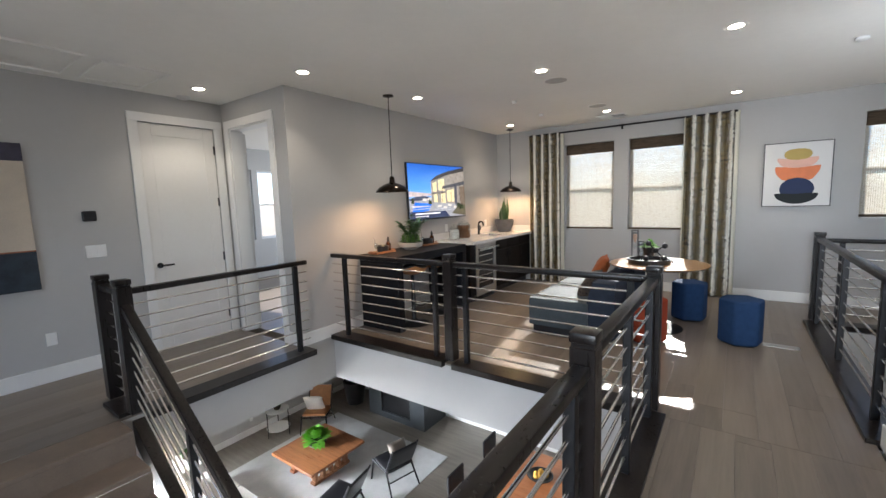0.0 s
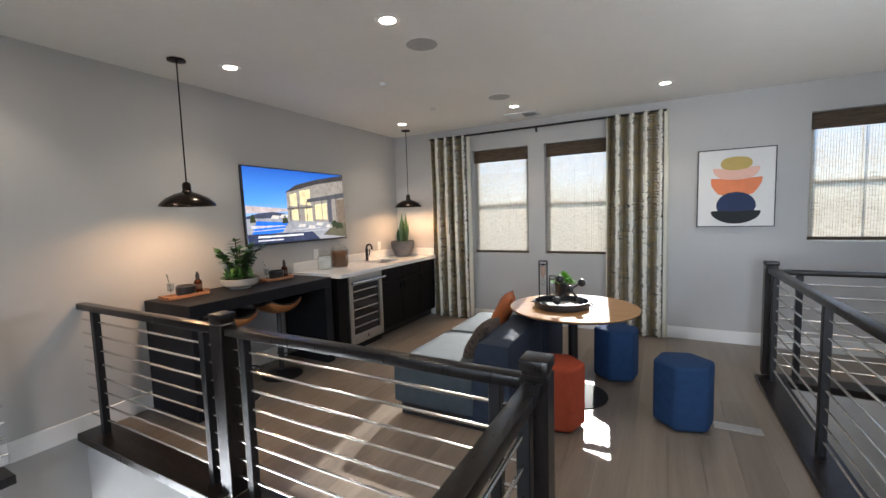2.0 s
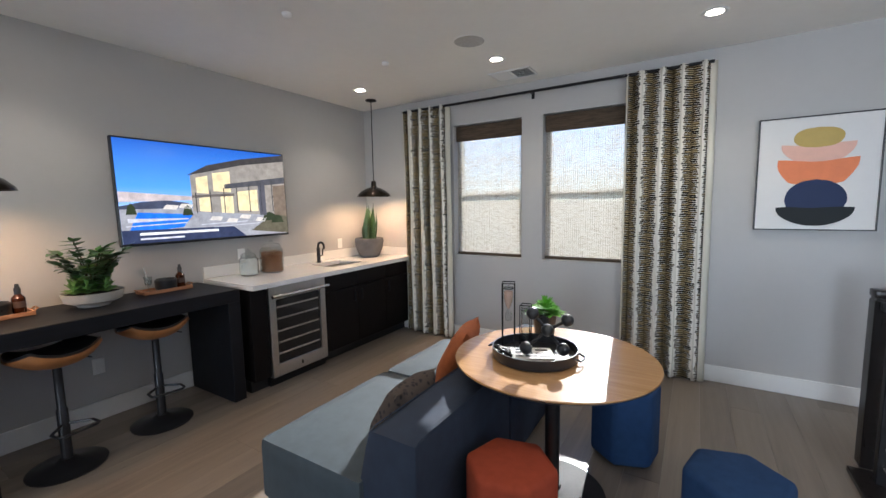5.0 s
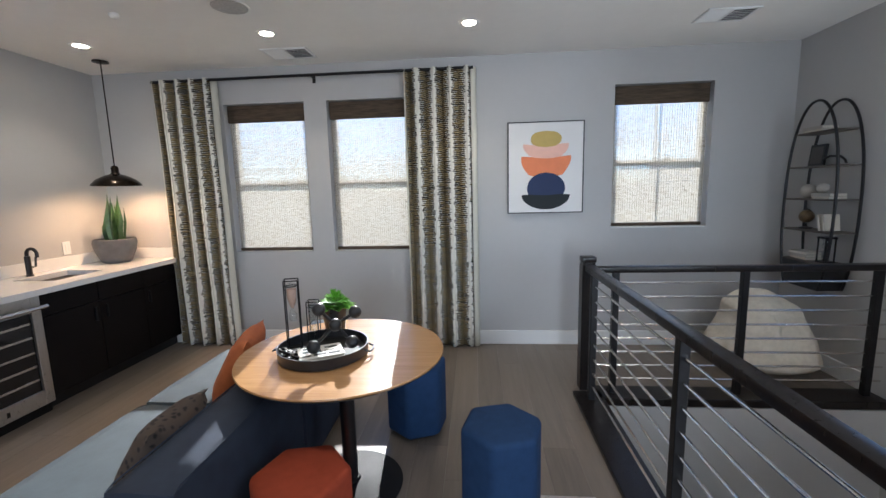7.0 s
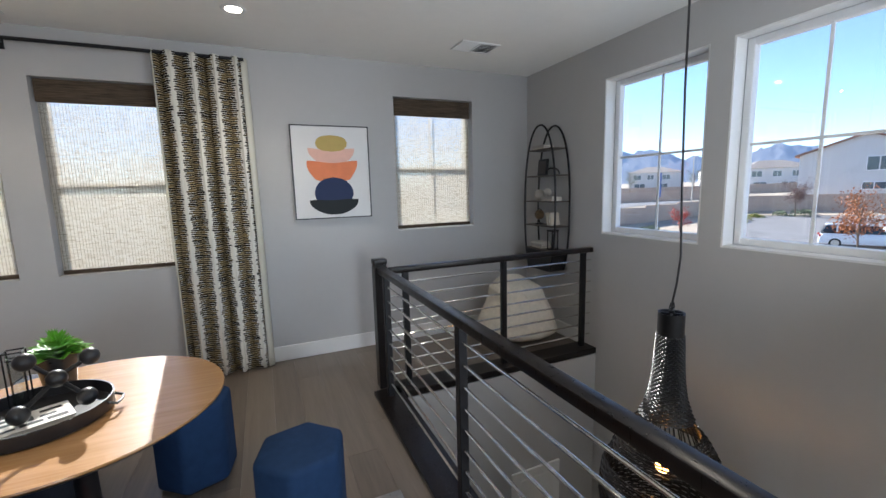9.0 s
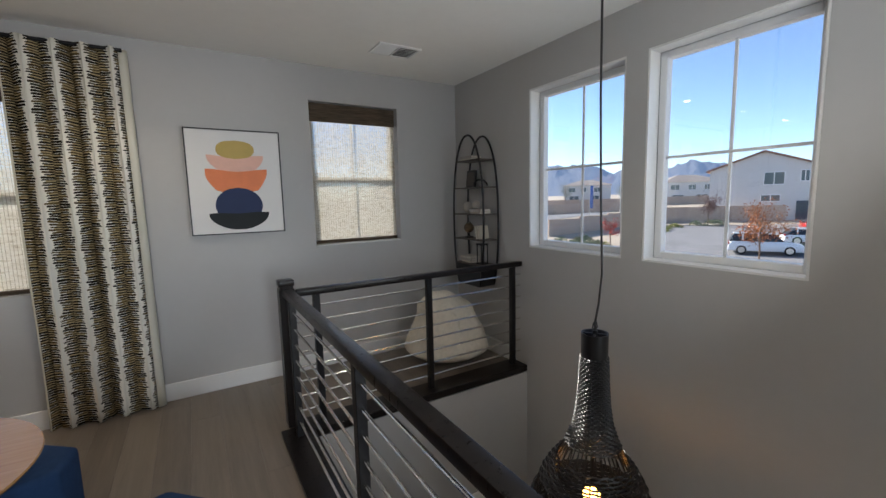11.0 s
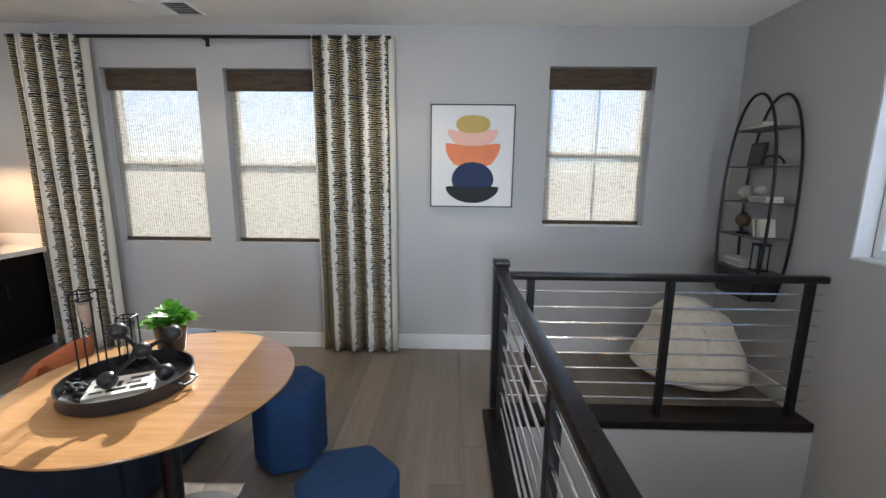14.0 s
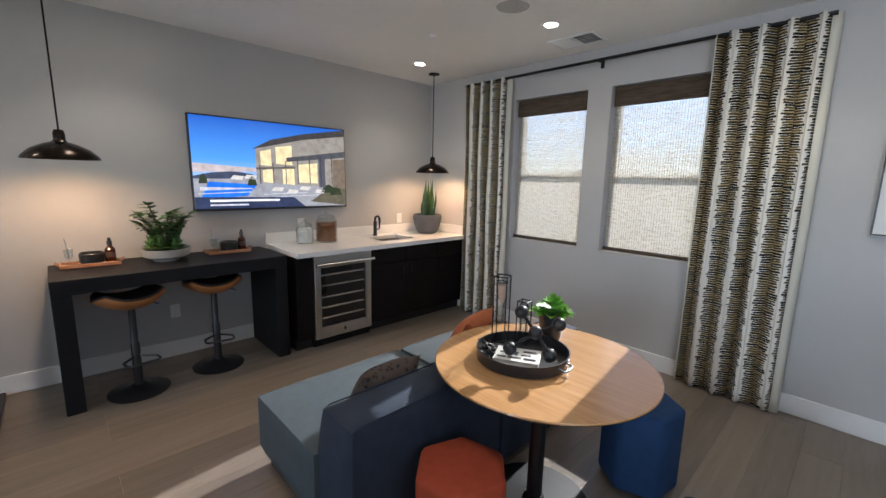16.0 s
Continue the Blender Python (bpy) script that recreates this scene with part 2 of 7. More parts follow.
def curtain_cloth():
    """Cream cloth with upright bands of thin ragged black, brown, olive and gold dashes."""
    k = Mat("printed_curtain", (0.75, 0.72, 0.62), 0.9)
    uv = k.node("ShaderNodeUVMap").outputs[0]
    sep = k.node("ShaderNodeSeparateXYZ", Vector=uv)
    u, v = sep.outputs[0], sep.outputs[1]
    lane = k.math("MULTIPLY", u, 1 / 0.17)
    away = k.math("ABSOLUTE", k.math("SUBTRACT", k.math("FRACT", lane), 0.5))
    half = k.math("FLOOR", k.math("MULTIPLY", lane, 2.0))
    wave = k.node("ShaderNodeTexNoise", Vector=k.node("ShaderNodeMapping", Vector=uv, Scale=(14, 9, 1)).outputs[0], Scale=1.0, Detail=2.0).outputs["Fac"]
    rows = k.math("ADD", k.math("MULTIPLY", v, 58.0), k.math("ADD", k.math("MULTIPLY", wave, 1.6), k.math("MULTIPLY", half, 0.37)))
    cell = k.node("ShaderNodeCombineXYZ", X=k.math("FLOOR", rows), Y=half)
    pick = k.node("ShaderNodeSeparateColor", Color=k.node("ShaderNodeTexWhiteNoise", Vector=cell.outputs[0]).outputs["Color"])
    r1, r2, r3 = pick.outputs[0], pick.outputs[1], pick.outputs[2]
    broad = k.noise(k.node("ShaderNodeMapping", Vector=uv, Scale=(6, 5, 1)).outputs[0], 1.0, 2)
    edge = k.math("ADD", 0.30, k.math("MULTIPLY", k.math("POWER", r1, 1.6), 0.075))
    edge = k.math("SUBTRACT", edge, k.math("MULTIPLY", k.math("ABSOLUTE", k.math("SUBTRACT", k.math("FRACT", rows), 0.5)), 0.05))
    band = k.math("LESS_THAN", away, edge)
    thin = k.math("ADD", 0.12, k.math("MULTIPLY", r3, 0.34))
    ink = k.math("MULTIPLY", band, k.math("GREATER_THAN", k.math("FRACT", rows), thin))
    core = k.math("LESS_THAN", away, k.math("ADD", 0.13, k.math("MULTIPLY", r3, 0.16)))
    hue = k.math("ADD", k.math("MULTIPLY", r2, 0.6), k.math("MULTIPLY", broad, 0.42))
    tint = k.ramp(hue, (0.1, (0.006, 0.006, 0.006)), (0.55, (0.011, 0.010, 0.009)), (0.62, (0.05, 0.035, 0.02)), (0.74, (0.13, 0.09, 0.035)), (0.84, (0.025, 0.035, 0.032)), (0.93, (0.34, 0.24, 0.1)))
    under = k.mix(core, (0.86, 0.84, 0.77), (0.45, 0.36, 0.21))
    weave = k.noise(k.node("ShaderNodeMapping", Vector=uv, Scale=(300, 300, 1)).outputs[0], 1.0, 1)
    col = k.mix(ink, under, tint)
    col = k.mix(k.math("MULTIPLY", weave, 0.1), col, (0.3, 0.27, 0.2))
    diff = k.node("ShaderNodeBsdfDiffuse", Color=col)
    tran = k.node("ShaderNodeBsdfTranslucent", Color=col)
    body = k.node("ShaderNodeMixShader", Fac=0.12, i1=diff.outputs[0], i2=tran.outputs[0])
    k.t.links.new(body.outputs[0], k.t.nodes["Material Output"].inputs[0])
    return k.m


CURTAIN = curtain_cloth()
LINING = Mat("cream_lining", (0.8, 0.77, 0.68), 0.9)
LINING.bump(LINING.noise(LINING.coords((260, 260, 260)), 1.0, 2), 0.3, 0.001)
LINING.to("Base Color", LINING.ramp(LINING.noise(LINING.coords((4, 4, 1.5)), 1.0, 3), (0.3, (0.74, 0.71, 0.61)), (0.7, (0.85, 0.83, 0.75))))
_glow = LINING.node("ShaderNodeBsdfTranslucent", Color=(0.82, 0.8, 0.68, 1))
_both = LINING.node("ShaderNodeMixShader", Fac=0.3, i1=LINING.b.outputs[0], i2=_glow.outputs[0])
LINING.t.links.new(_both.outputs[0], LINING.t.nodes["Material Output"].inputs[0])
LINING = LINING.m


def flat(name, colour, rough=0.7):
    return grainy(name, colour, rough, vary=0.06, scale=14)


# ---------------------------------------------------------------- mesh helpers


def box(bm, x0, x1, y0, y1, z0, z1, bevel=0.0, seg=1, m=None):
    r = bmesh.ops.create_cube(bm, size=1.0)
    vs = r["verts"]
    for v in vs:
        v.co = Vector(((x0 + x1) / 2 + v.co.x * (x1 - x0), (y0 + y1) / 2 + v.co.y * (y1 - y0), (z0 + z1) / 2 + v.co.z * (z1 - z0)))
        if m is not None:
            v.co = m @ v.co
    if bevel:
        es = list({e for v in vs for e in v.link_edges})
        bmesh.ops.bevel(bm, geom=es, offset=bevel, segments=seg, profile=0.5, affect="EDGES")
    return bm


def rod(bm, a, b, r, r2=None, seg=12, caps=True):
    a, b = Vector(a), Vector(b)
    d = b - a
    m = Matrix.Translation((a + b) / 2) @ d.to_track_quat("Z", "Y").to_matrix().to_4x4()
    bmesh.ops.create_cone(bm, cap_ends=caps, segments=seg, radius1=r, radius2=r if r2 is None else r2, depth=d.length, matrix=m)
    return bm


def lathe(bm, profile, at=(0, 0, 0), seg=32, close=False):
    """A turned shape from (radius, height) pairs."""
    rings = []
    for r, z in profile:
        if r < 1e-5:
            rings.append([bm.verts.new((at[0], at[1], at[2] + z))])
        else:
            rings.append([bm.verts.new((at[0] + r * math.cos(2 * math.pi * i / seg), at[1] + r * math.sin(2 * math.pi * i / seg), at[2] + z)) for i in range(seg)])
    for p, q in zip(rings, rings[1:]):
        for i in range(seg):
            j = (i + 1) % seg
            if len(p) == 1 and len(q) > 1:
                bm.faces.new((p[0], q[j], q[i]))
            elif len(q) == 1 and len(p) > 1:
                bm.faces.new((p[i], p[j], q[0]))
            elif len(p) > 1:
                bm.faces.new((p[i], p[j], q[j], q[i]))
    bmesh.ops.recalc_face_normals(bm, faces=bm.faces)
    return bm


def tube(bm, pts, r, seg=8, closed=False):
    """A round bar bent along points."""
    pts = [Vector(p) for p in pts]
    n = len(pts)
    rings = []
    side = None
    for i, p in enumerate(pts):
        d = (pts[(i + 1) % n] - pts[i - 1]) if closed else (pts[min(i + 1, n - 1)] - pts[max(i - 1, 0)])
        d.normalize()
        if side is None:
            side = d.orthogonal().normalized()
        side = (side - d * side.dot(d)).normalized()
        up = d.cross(side)
        rings.append([bm.verts.new(p + r * (math.cos(2 * math.pi * k / seg) * side + math.sin(2 * math.pi * k / seg) * up)) for k in range(seg)])
    for i in range(n if closed else n - 1):
        p, q = rings[i], rings[(i + 1) % n]
        for k in range(seg):
            bm.faces.new((p[k], p[(k + 1) % seg], q[(k + 1) % seg], q[k]))
    if not closed:
        bm.faces.new(rings[0][::-1])
        bm.faces.new(rings[-1])
    return bm


def prism(bm, outline, z0, z1, bevel=0.0, seg=2):
    """An upright block on a plan outline."""
    lo = [bm.verts.new((x, y, z0)) for x, y in outline]
    hi = [bm.verts.new((x, y, z1)) for x, y in outline]
    fs = [bm.faces.new(lo[::-1]), bm.faces.new(hi)]
    n = len(lo)
    fs += [bm.faces.new((lo[i], lo[(i + 1) % n], hi[(i + 1) % n], hi[i])) for i in range(n)]
    if bevel:
        es = list({e for f in fs for e in f.edges})
        bmesh.ops.bevel(bm, geom=es, offset=bevel, segments=seg, profile=0.5, affect="EDGES")
    return bm


def B():
    return bmesh.new()


def mesh_of(name, bm, mat, smooth=None):
    me = bpy.data.meshes.new(name)
    bm.normal_update()
    bm.to_mesh(me)
    bm.free()
    me.materials.append(mat)
    if smooth is None:
        smooth = 35
    if smooth:
        me.shade_smooth()
        me.set_sharp_from_angle(angle=radians(smooth))
    return me


def part(name, bm, mat, parent, label="", smooth=None):
    ob = new(name, mesh_of(name, bm, mat, smooth))
    ob.parent = parent
    if label:
        tagged(ob, label)
    return ob


def thing(name, label, category, at=(0, 0, 0), turn=0.0, group="", kind=""):
    ob = new(name)
    ob.empty_display_size = 0.05
    ob.matrix_basis = pose(*at, 0, 0, turn)
    return tagged(ob, label, category, group, kind)


def solid(name, bm, mat, label, category, kind="", group="", smooth=None):
    return tagged(new(name, mesh_of(name, bm, mat, smooth)), label, category, group, kind)


def structure(name, bm, mat, label, category):
    return solid(name, bm, mat, label, category, "structure")


def wall_with_holes(bm, axis, face, back, a0, a1, z0, z1, holes):
    """A wall between two planes of one axis, from a0 to a1, with openings (a, b, low, high) cut through it."""
    def put(a, b, lo, hi):
        if b - a < 1e-4 or hi - lo < 1e-4:
            return
        x = sorted((face, back))
        if axis == "y":
            box(bm, a, b, x[0], x[1], lo, hi)
        else:
            box(bm, x[0], x[1], a, b, lo, hi)
    cur = a0
    for a, b, lo, hi in sorted(holes):
        put(cur, a, z0, z1)
        put(a, b, z0, lo)
        put(a, b, hi, z1)
        cur = b
    put(cur, a1, z0, z1)
    return bm


# ---------------------------------------------------------------- the house
H = 2.737
LOW = -3.35
XW, XE, YN = -3.69, 2.877, 7.135
W1, W2, W3 = (-2.365, -1.56, 0.95, 2.405), (-1.34, -0.545, 0.95, 2.405), (1.333, 2.187, 1.14, 2.435)
E1, E2 = (5.095, 6.0, 1.105, 2.435), (4.085, 4.945, 1.105, 2.435)

structure("wall_north", wall_with_holes(B(), "y", YN, YN + 0.2, XW - 0.15, XE + 0.2, -0.5, H + 0.3, [W1, W2, W3]), PAINT, "light grey painted wall with three windows", "wall")
structure("wall_east", wall_with_holes(B(), "x", XE, XE + 0.2, -3.2, YN, LOW, H + 0.3, [E1, E2]), PAINT, "light grey painted double-height wall with two windows", "wall")
structure("wall_west", box(B(), XW - 0.15, XW, 2.57, YN, -0.5, H), PAINT, "light grey painted wall behind the bar", "wall")
structure("wall_alcove", wall_with_holes(B(), "y", 2.57, 2.72, -4.95, XW - 0.15, 0, H, [(-4.80, -3.99, 0, 2.44)]), PAINT, "light grey painted wall with a doorway", "wall")
structure("wall_landing", wall_with_holes(B(), "x", -4.95, -5.1, -3.2, 2.72, 0, H, [(1.70, 2.46, 0, 2.44)]), PAINT, "light grey painted wall beside the landing", "wall")
structure("wall_hall", box(B(), 0.85, 1.0, -3.2, 3.3, -0.5, H), PAINT, "light grey painted wall beside the walkway", "wall")
# The opening is added, out of view, to hold a fill lamp.
structure("wall_void_south", wall_with_holes(B(), "y", 3.3, 3.15, 1.0, XE, LOW, H, [(1.25, 2.65, 0.7, 2.3)]), PAINT, "light grey painted wall closing the stairwell", "wall")
structure("wall_void_north", box(B(), 0.72, XE, 6.02, 6.17, LOW, -0.04), PAINT, "light grey painted wall under the reading corner", "wall")
structure("wall_void_west", box(B(), 0.70, 0.82, 3.3, 6.17, LOW, -0.04), PAINT, "light grey painted wall under the walkway", "wall")
# Both openings are unseen, cut for added fill lamps.
structure("wall_south", wall_with_holes(B(), "y", -3.2, -3.35, -8.4, XE, LOW, H, [(-3.3, -0.6, 0.3, 2.4), (-0.3, 0.75, 0.3, 2.4)]), PAINT, "light grey painted end wall", "wall")
structure("ceiling", box(B(), -8.4, XE, -3.35, YN, H, H + 0.25), CEIL, "off-white painted ceiling with recessed lamps", "ceiling")
structure("wall_bedroom_west", wall_with_holes(B(), "x", -8.25, -8.4, 2.72, YN, 0, H, [(4.1, 4.78, 0.83, 2.3), (4.9, 5.6, 0.83, 2.3)]), PAINT, "grey painted bedroom wall", "wall")
# This opening is unseen too, made for the bedroom's fill lamp.
structure("wall_bedroom_north", wall_with_holes(B(), "y", YN, YN + 0.2, -8.4, XW - 0.15, -0.5, H + 0.3, [(-7.2, -5.4, 0.9, 2.3)]), PAINT, "grey painted bedroom wall", "wall")
structure("wall_bedroom_south", box(B(), -8.25, -4.95, 2.6, 2.72, 0, H), PAINT, "grey painted bedroom wall", "wall")

# floor slabs under the boards
structure("floor_slab", box(B(), XW, 0.82, 3.0, YN, -0.5, -0.02), PAINT, "grey painted edge of the loft floor", "floor")
structure("floor_slab_corner", box(B(), 0.82, XE, 6.17, YN, -0.5, -0.02), PAINT, "grey painted edge of the reading corner floor", "floor")
structure("floor_slab_walkway", box(B(), -0.40, 0.85, -3.2, 3.0, -0.4, -0.02), PAINT, "grey painted edge of the walkway floor", "floor")
structure("floor_slab_landing", box(B(), -4.95, -3.56, -3.2, 2.57, -0.45, -0.02), PAINT, "grey painted edge of the landing floor", "floor")
structure("floor_bedroom", box(B(), -8.25, XW - 0.15, 2.72, YN, -0.5, 0.0), PLANK, "grey-brown oak bedroom floor", "floor")
structure("floor_lower", box(B(), -8.4, XE, -3.35, YN + 0.2, LOW - 0.2, LOW), PLANKLOW, "grey-brown oak floor of the lower living room", "floor")
structure("wall_lower_west", wall_with_holes(B(), "x", -8.25, -8.4, -3.2, YN, LOW, 0, [(-2.4, 1.2, LOW, -0.9)]), PAINT, "light grey painted lower wall", "wall")
structure("wall_lower_north", box(B(), -8.4, 0.72, YN, YN + 0.2, LOW, -0.5), PAINT, "light grey painted lower wall behind the fireplace", "wall")
structure("ceiling_lower", box(B(), -8.25, -4.95, -3.2, 2.57, -0.45, 0.0), CEIL, "off-white painted lower ceiling", "ceiling")


def baseboard(name, x0, x1, y0, y1, z=0.0, h=0.14):
    bm = B()
    box(bm, x0, x1, y0, y1, z, z + h, 0.004)
    structure(name, bm, TRIM, "white painted baseboard", "baseboard")


T = 0.016
baseboard("baseboard", XW, XE, YN - T, YN)
baseboard("baseboard", XW, XW + T, 2.60, YN - T)
baseboard("baseboard", -4.95, -4.95 + T, -3.2, 1.60)
baseboard("baseboard", XE - T, XE, 6.17, YN - T)
baseboard("baseboard", 0.85 - T, 0.85, -3.2, 3.3)
baseboard("baseboard", -3.90, XW, 2.57 - T, 2.57)
baseboard("baseboard", XW, XW + T, 2.57 - T, 2.60)
baseboard("baseboard", -8.25, -8.25 + T, -3.2, YN, LOW)
baseboard("baseboard", -8.25 + T, 0.72, YN - T, YN, LOW)

# ---------------------------------------------------------------- windows


def north_window(name, w, cross):
    a, b, lo, hi = w
    win = thing(name, "dark-framed window behind a drawn woven shade", "window", (a, YN, lo), kind="structure")
    wd, ht = b - a, hi - lo
    y0, y1 = 0.11, 0.17
    bm = B()
    for x0, x1, z0, z1 in ((0, 0.05, 0, ht), (wd - 0.05, wd, 0, ht), (0.05, wd - 0.05, 0, 0.05), (0.05, wd - 0.05, ht - 0.05, ht)):
        box(bm, x0, x1, y0, y1, z0, z1, 0.004)
    part("window_frame", bm, TANFRAME if not cross else VINYL, win)
    part("meeting_rail", box(B(), 0.05, wd - 0.05, y0 + 0.005, y1 - 0.01, ht * 0.47 - 0.02, ht * 0.47 + 0.02, 0.004), TANFRAME if not cross else VINYL, win)
    if cross:
        part("muntin", box(B(), wd / 2 - 0.008, wd / 2 + 0.008, y0 + 0.03, y1 - 0.015, 0.05, ht - 0.05), VINYL, win)
    pane = part("pane", box(B(), 0.05, wd - 0.05, 0.138, 0.142, 0.05, ht - 0.05), GLASS, win)
    pane.visible_shadow = False
    part("window_sill", box(B(), 0.002, wd - 0.002, 0.0, 0.11, 0.0, 0.012, 0.003), TRIM if cross else PAINT, win)


north_window("window_1", W1, False)
north_window("window_2", W2, False)
north_window("window_3", W3, True)


def woven_shade(w, inset):
    a, b, lo, hi = w
    sh = thing("woven_shade", "brown woven-grass roman shade, drawn down in the window", "window shade", (a + 0.012, YN, lo), group="woven shades")
    wd, ht = b - a - 0.024, hi - lo
    rr = random.Random(int(a * 100))
    verts, faces = [], []
    z = 0.048
    while z < ht - 0.03:
        tilt = radians(37 + rr.uniform(-1.5, 1.5))
        dp, th = 0.0045 + rr.uniform(-0.0003, 0.0003), 0.0004
        wav = [rr.uniform(-0.0005, 0.0005) for _ in range(6)]
        i = len(verts)
        for q in range(6):
            x = wd * q / 5
            for sy, sz in ((-1, -1), (1, -1), (1, 1), (-1, 1)):
                yy, zz = sy * dp, sz * th
                verts.append((x, inset + yy * math.cos(tilt) - zz * math.sin(tilt), z + wav[q] + yy * math.sin(tilt) + zz * math.cos(tilt)))
        for q in range(5):
            for e in range(4):
                p0, p1 = i + 4 * q + e, i + 4 * q + (e + 1) % 4
                faces.append((p0, p1, p1 + 4, p0 + 4))
        faces += [(i, i + 3, i + 2, i + 1), (i + 20, i + 21, i + 22, i + 23)]
        z += 0.0060 + rr.uniform(-0.0003, 0.0003)
    me = bpy.data.meshes.new("shade_cloth")
    me.from_pydata(verts, [], faces)
    me.materials.append(WEAVE)
    cloth = new("shade_cloth", me)
    cloth.parent = sh
    tagged(cloth, "sunlit woven reeds with gaps", kind="stuff")
    verts, faces = [], []
    x = 0.012
    while x < wd:
        i = len(verts)
        for q in range(9):
            zz = 0.03 + (ht - 0.05) * q / 8
            off = rr.uniform(-0.0009, 0.0009)
            for ox, oy in ((-0.0007, -0.0060), (0.0007, -0.0060), (0.0007, -0.0048), (-0.0007, -0.0048)):
                verts.append((x + off + ox, inset + oy, zz))
        for q in range(8):
            for e in range(4):
                p0, p1 = i + 4 * q + e, i + 4 * q + (e + 1) % 4
                faces.append((p0, p1, p1 + 4, p0 + 4))
        x += 0.0205 + rr.uniform(-0.003, 0.003)
    me = bpy.data.meshes.new("stitching")
    me.from_pydata(verts, [], faces)
    me.materials.append(STITCH)
    threads = new("stitching", me)
    threads.parent = sh
    tagged(threads, "thin brown upright stitching", kind="stuff")
    bm = B()
    box(bm, 0, wd, inset - 0.03, inset - 0.008, ht - 0.17, ht - 0.006, 0.006, 2)
    part("valance", bm, VALANCE, sh, "dark brown folded valance")
    part("hem_bar", box(B(), 0, wd, inset - 0.012, inset + 0.012, 0.013, 0.045, 0.005, 2), VALANCE, sh)


for w in (W1, W2, W3):
    woven_shade(w, 0.07)


def east_window(name, w):
    a, b, lo, hi = w
    win = thing(name, "white vinyl window with a cross bar and a white reveal", "window", (XE, a, lo), kind="structure")
    wd, ht = b - a, hi - lo
    bm = B()
    for y0, y1, z0, z1 in ((0.0, 0.014, 0, ht), (wd - 0.014, wd, 0, ht), (0.014, wd - 0.014, ht - 0.014, ht), (0.014, wd - 0.014, 0, 0.014)):
        box(bm, 0.002, 0.11, y0, y1, z0, z1, 0.002)
    part("reveal", bm, TRIM, win)
    bm = B()
    for y0, y1, z0, z1 in ((0.014, 0.06, 0.014, ht - 0.014), (wd - 0.06, wd - 0.014, 0.014, ht - 0.014), (0.06, wd - 0.06, 0.014, 0.06), (0.06, wd - 0.06, ht - 0.06, ht - 0.014)):
        box(bm, 0.11, 0.17, y0, y1, z0, z1, 0.005)
    part("window_frame", bm, VINYL, win)
    bm = B()
    box(bm, 0.135, 0.147, wd / 2 - 0.009, wd / 2 + 0.009, 0.06, ht - 0.06, 0.002)
    part("muntin", bm, VINYL, win)
    bm = B()
    box(bm, 0.133, 0.149, 0.06, wd - 0.06, ht * 0.5 - 0.009, ht * 0.5 + 0.009, 0.002)
    part("muntin", bm, VINYL, win)
    pane = part("pane", box(B(), 0.139, 0.143, 0.06, wd - 0.06, 0.06, ht - 0.06), GLASS, win)
    pane.visible_shadow = False


east_window("window_4", E1)
east_window("window_5", E2)

for i, a in enumerate((4.1, 4.9)):
    win = thing(f"window_{6 + i}", "white bedroom window, bright with daylight", "window", (-8.25, a, 0.83), 90, kind="structure")
    bm = B()
    for x0, x1, z0, z1 in ((0, 0.05, 0, 1.47), (0.64, 0.69, 0, 1.47), (0.05, 0.64, 0, 0.05), (0.05, 0.64, 1.42, 1.47), (0.05, 0.64, 0.72, 0.76)):
        box(bm, x0, x1, 0.05, 0.12, z0, z1, 0.004)
    part("window_frame", bm, VINYL, win)
    pane = part("pane", box(B(), 0.05, 0.64, 0.08, 0.084, 0.05, 1.42), GLASS, win)
    pane.visible_shadow = False

# ---------------------------------------------------------------- doors


def casing(bm, axis, face, out, a, b, top, w=0.09, t=0.02):
    """Flat trim round an opening; out is the side that it stands proud on."""
    f0, f1 = sorted((face, face + out * t))
    for p, q, lo, hi in ((a - w, a, 0, top), (b, b + w, 0, top), (a - w, b + w, top, top + w)):
        if axis == "y":
            box(bm, p, q, f0, f1, lo, hi, 0.003)
        else:
            box(bm, f0, f1, p, q, lo, hi, 0.003)
    return bm


structure("trim_landing_door", casing(B(), "x", -4.95, 1, 1.70, 2.46, 2.44), TRIM, "white door casing", "trim")
structure("trim_bedroom_door", casing(B(), "y", 2.57, -1, -4.80, -3.99, 2.44), TRIM, "white door casing", "trim")
bm = B()
for x0, x1, z0, z1 in ((-4.80, -4.785, 0, 2.44), (-4.005, -3.99, 0, 2.44), (-4.785, -4.005, 2.425, 2.44)):
    box(bm, x0, x1, 2.572, 2.722, z0, z1)
structure("trim_bedroom_jamb", bm, TRIM, "white door jamb", "trim")

door = thing("door_1", "closed white one-panel door with a black lever", "door", (-4.97, 1.70, 0.0), kind="structure")
bm = B()
box(bm, -0.04, 0.0, 0.004, 0.756, 0.012, 2.435, 0.003)
for y0, y1, z0, z1 in ((0.004, 0.12, 0.012, 2.435), (0.64, 0.756, 0.012, 2.435), (0.12, 0.64, 2.31, 2.435), (0.12, 0.64, 0.012, 0.24)):
    box(bm, 0.0, 0.008, y0, y1, z0, z1, 0.003)
part("door_leaf", bm, DOORW, door)
bm = B()
rod(bm, (0.008, 0.07, 0.93), (0.016, 0.07, 0.93), 0.03, seg=20)
rod(bm, (0.01, 0.07, 0.93), (0.06, 0.07, 0.93), 0.01)
box(bm, 0.05, 0.064, 0.06, 0.19, 0.92, 0.94, 0.004)
part("door_handle", bm, BLACKM, door, "black lever handle")
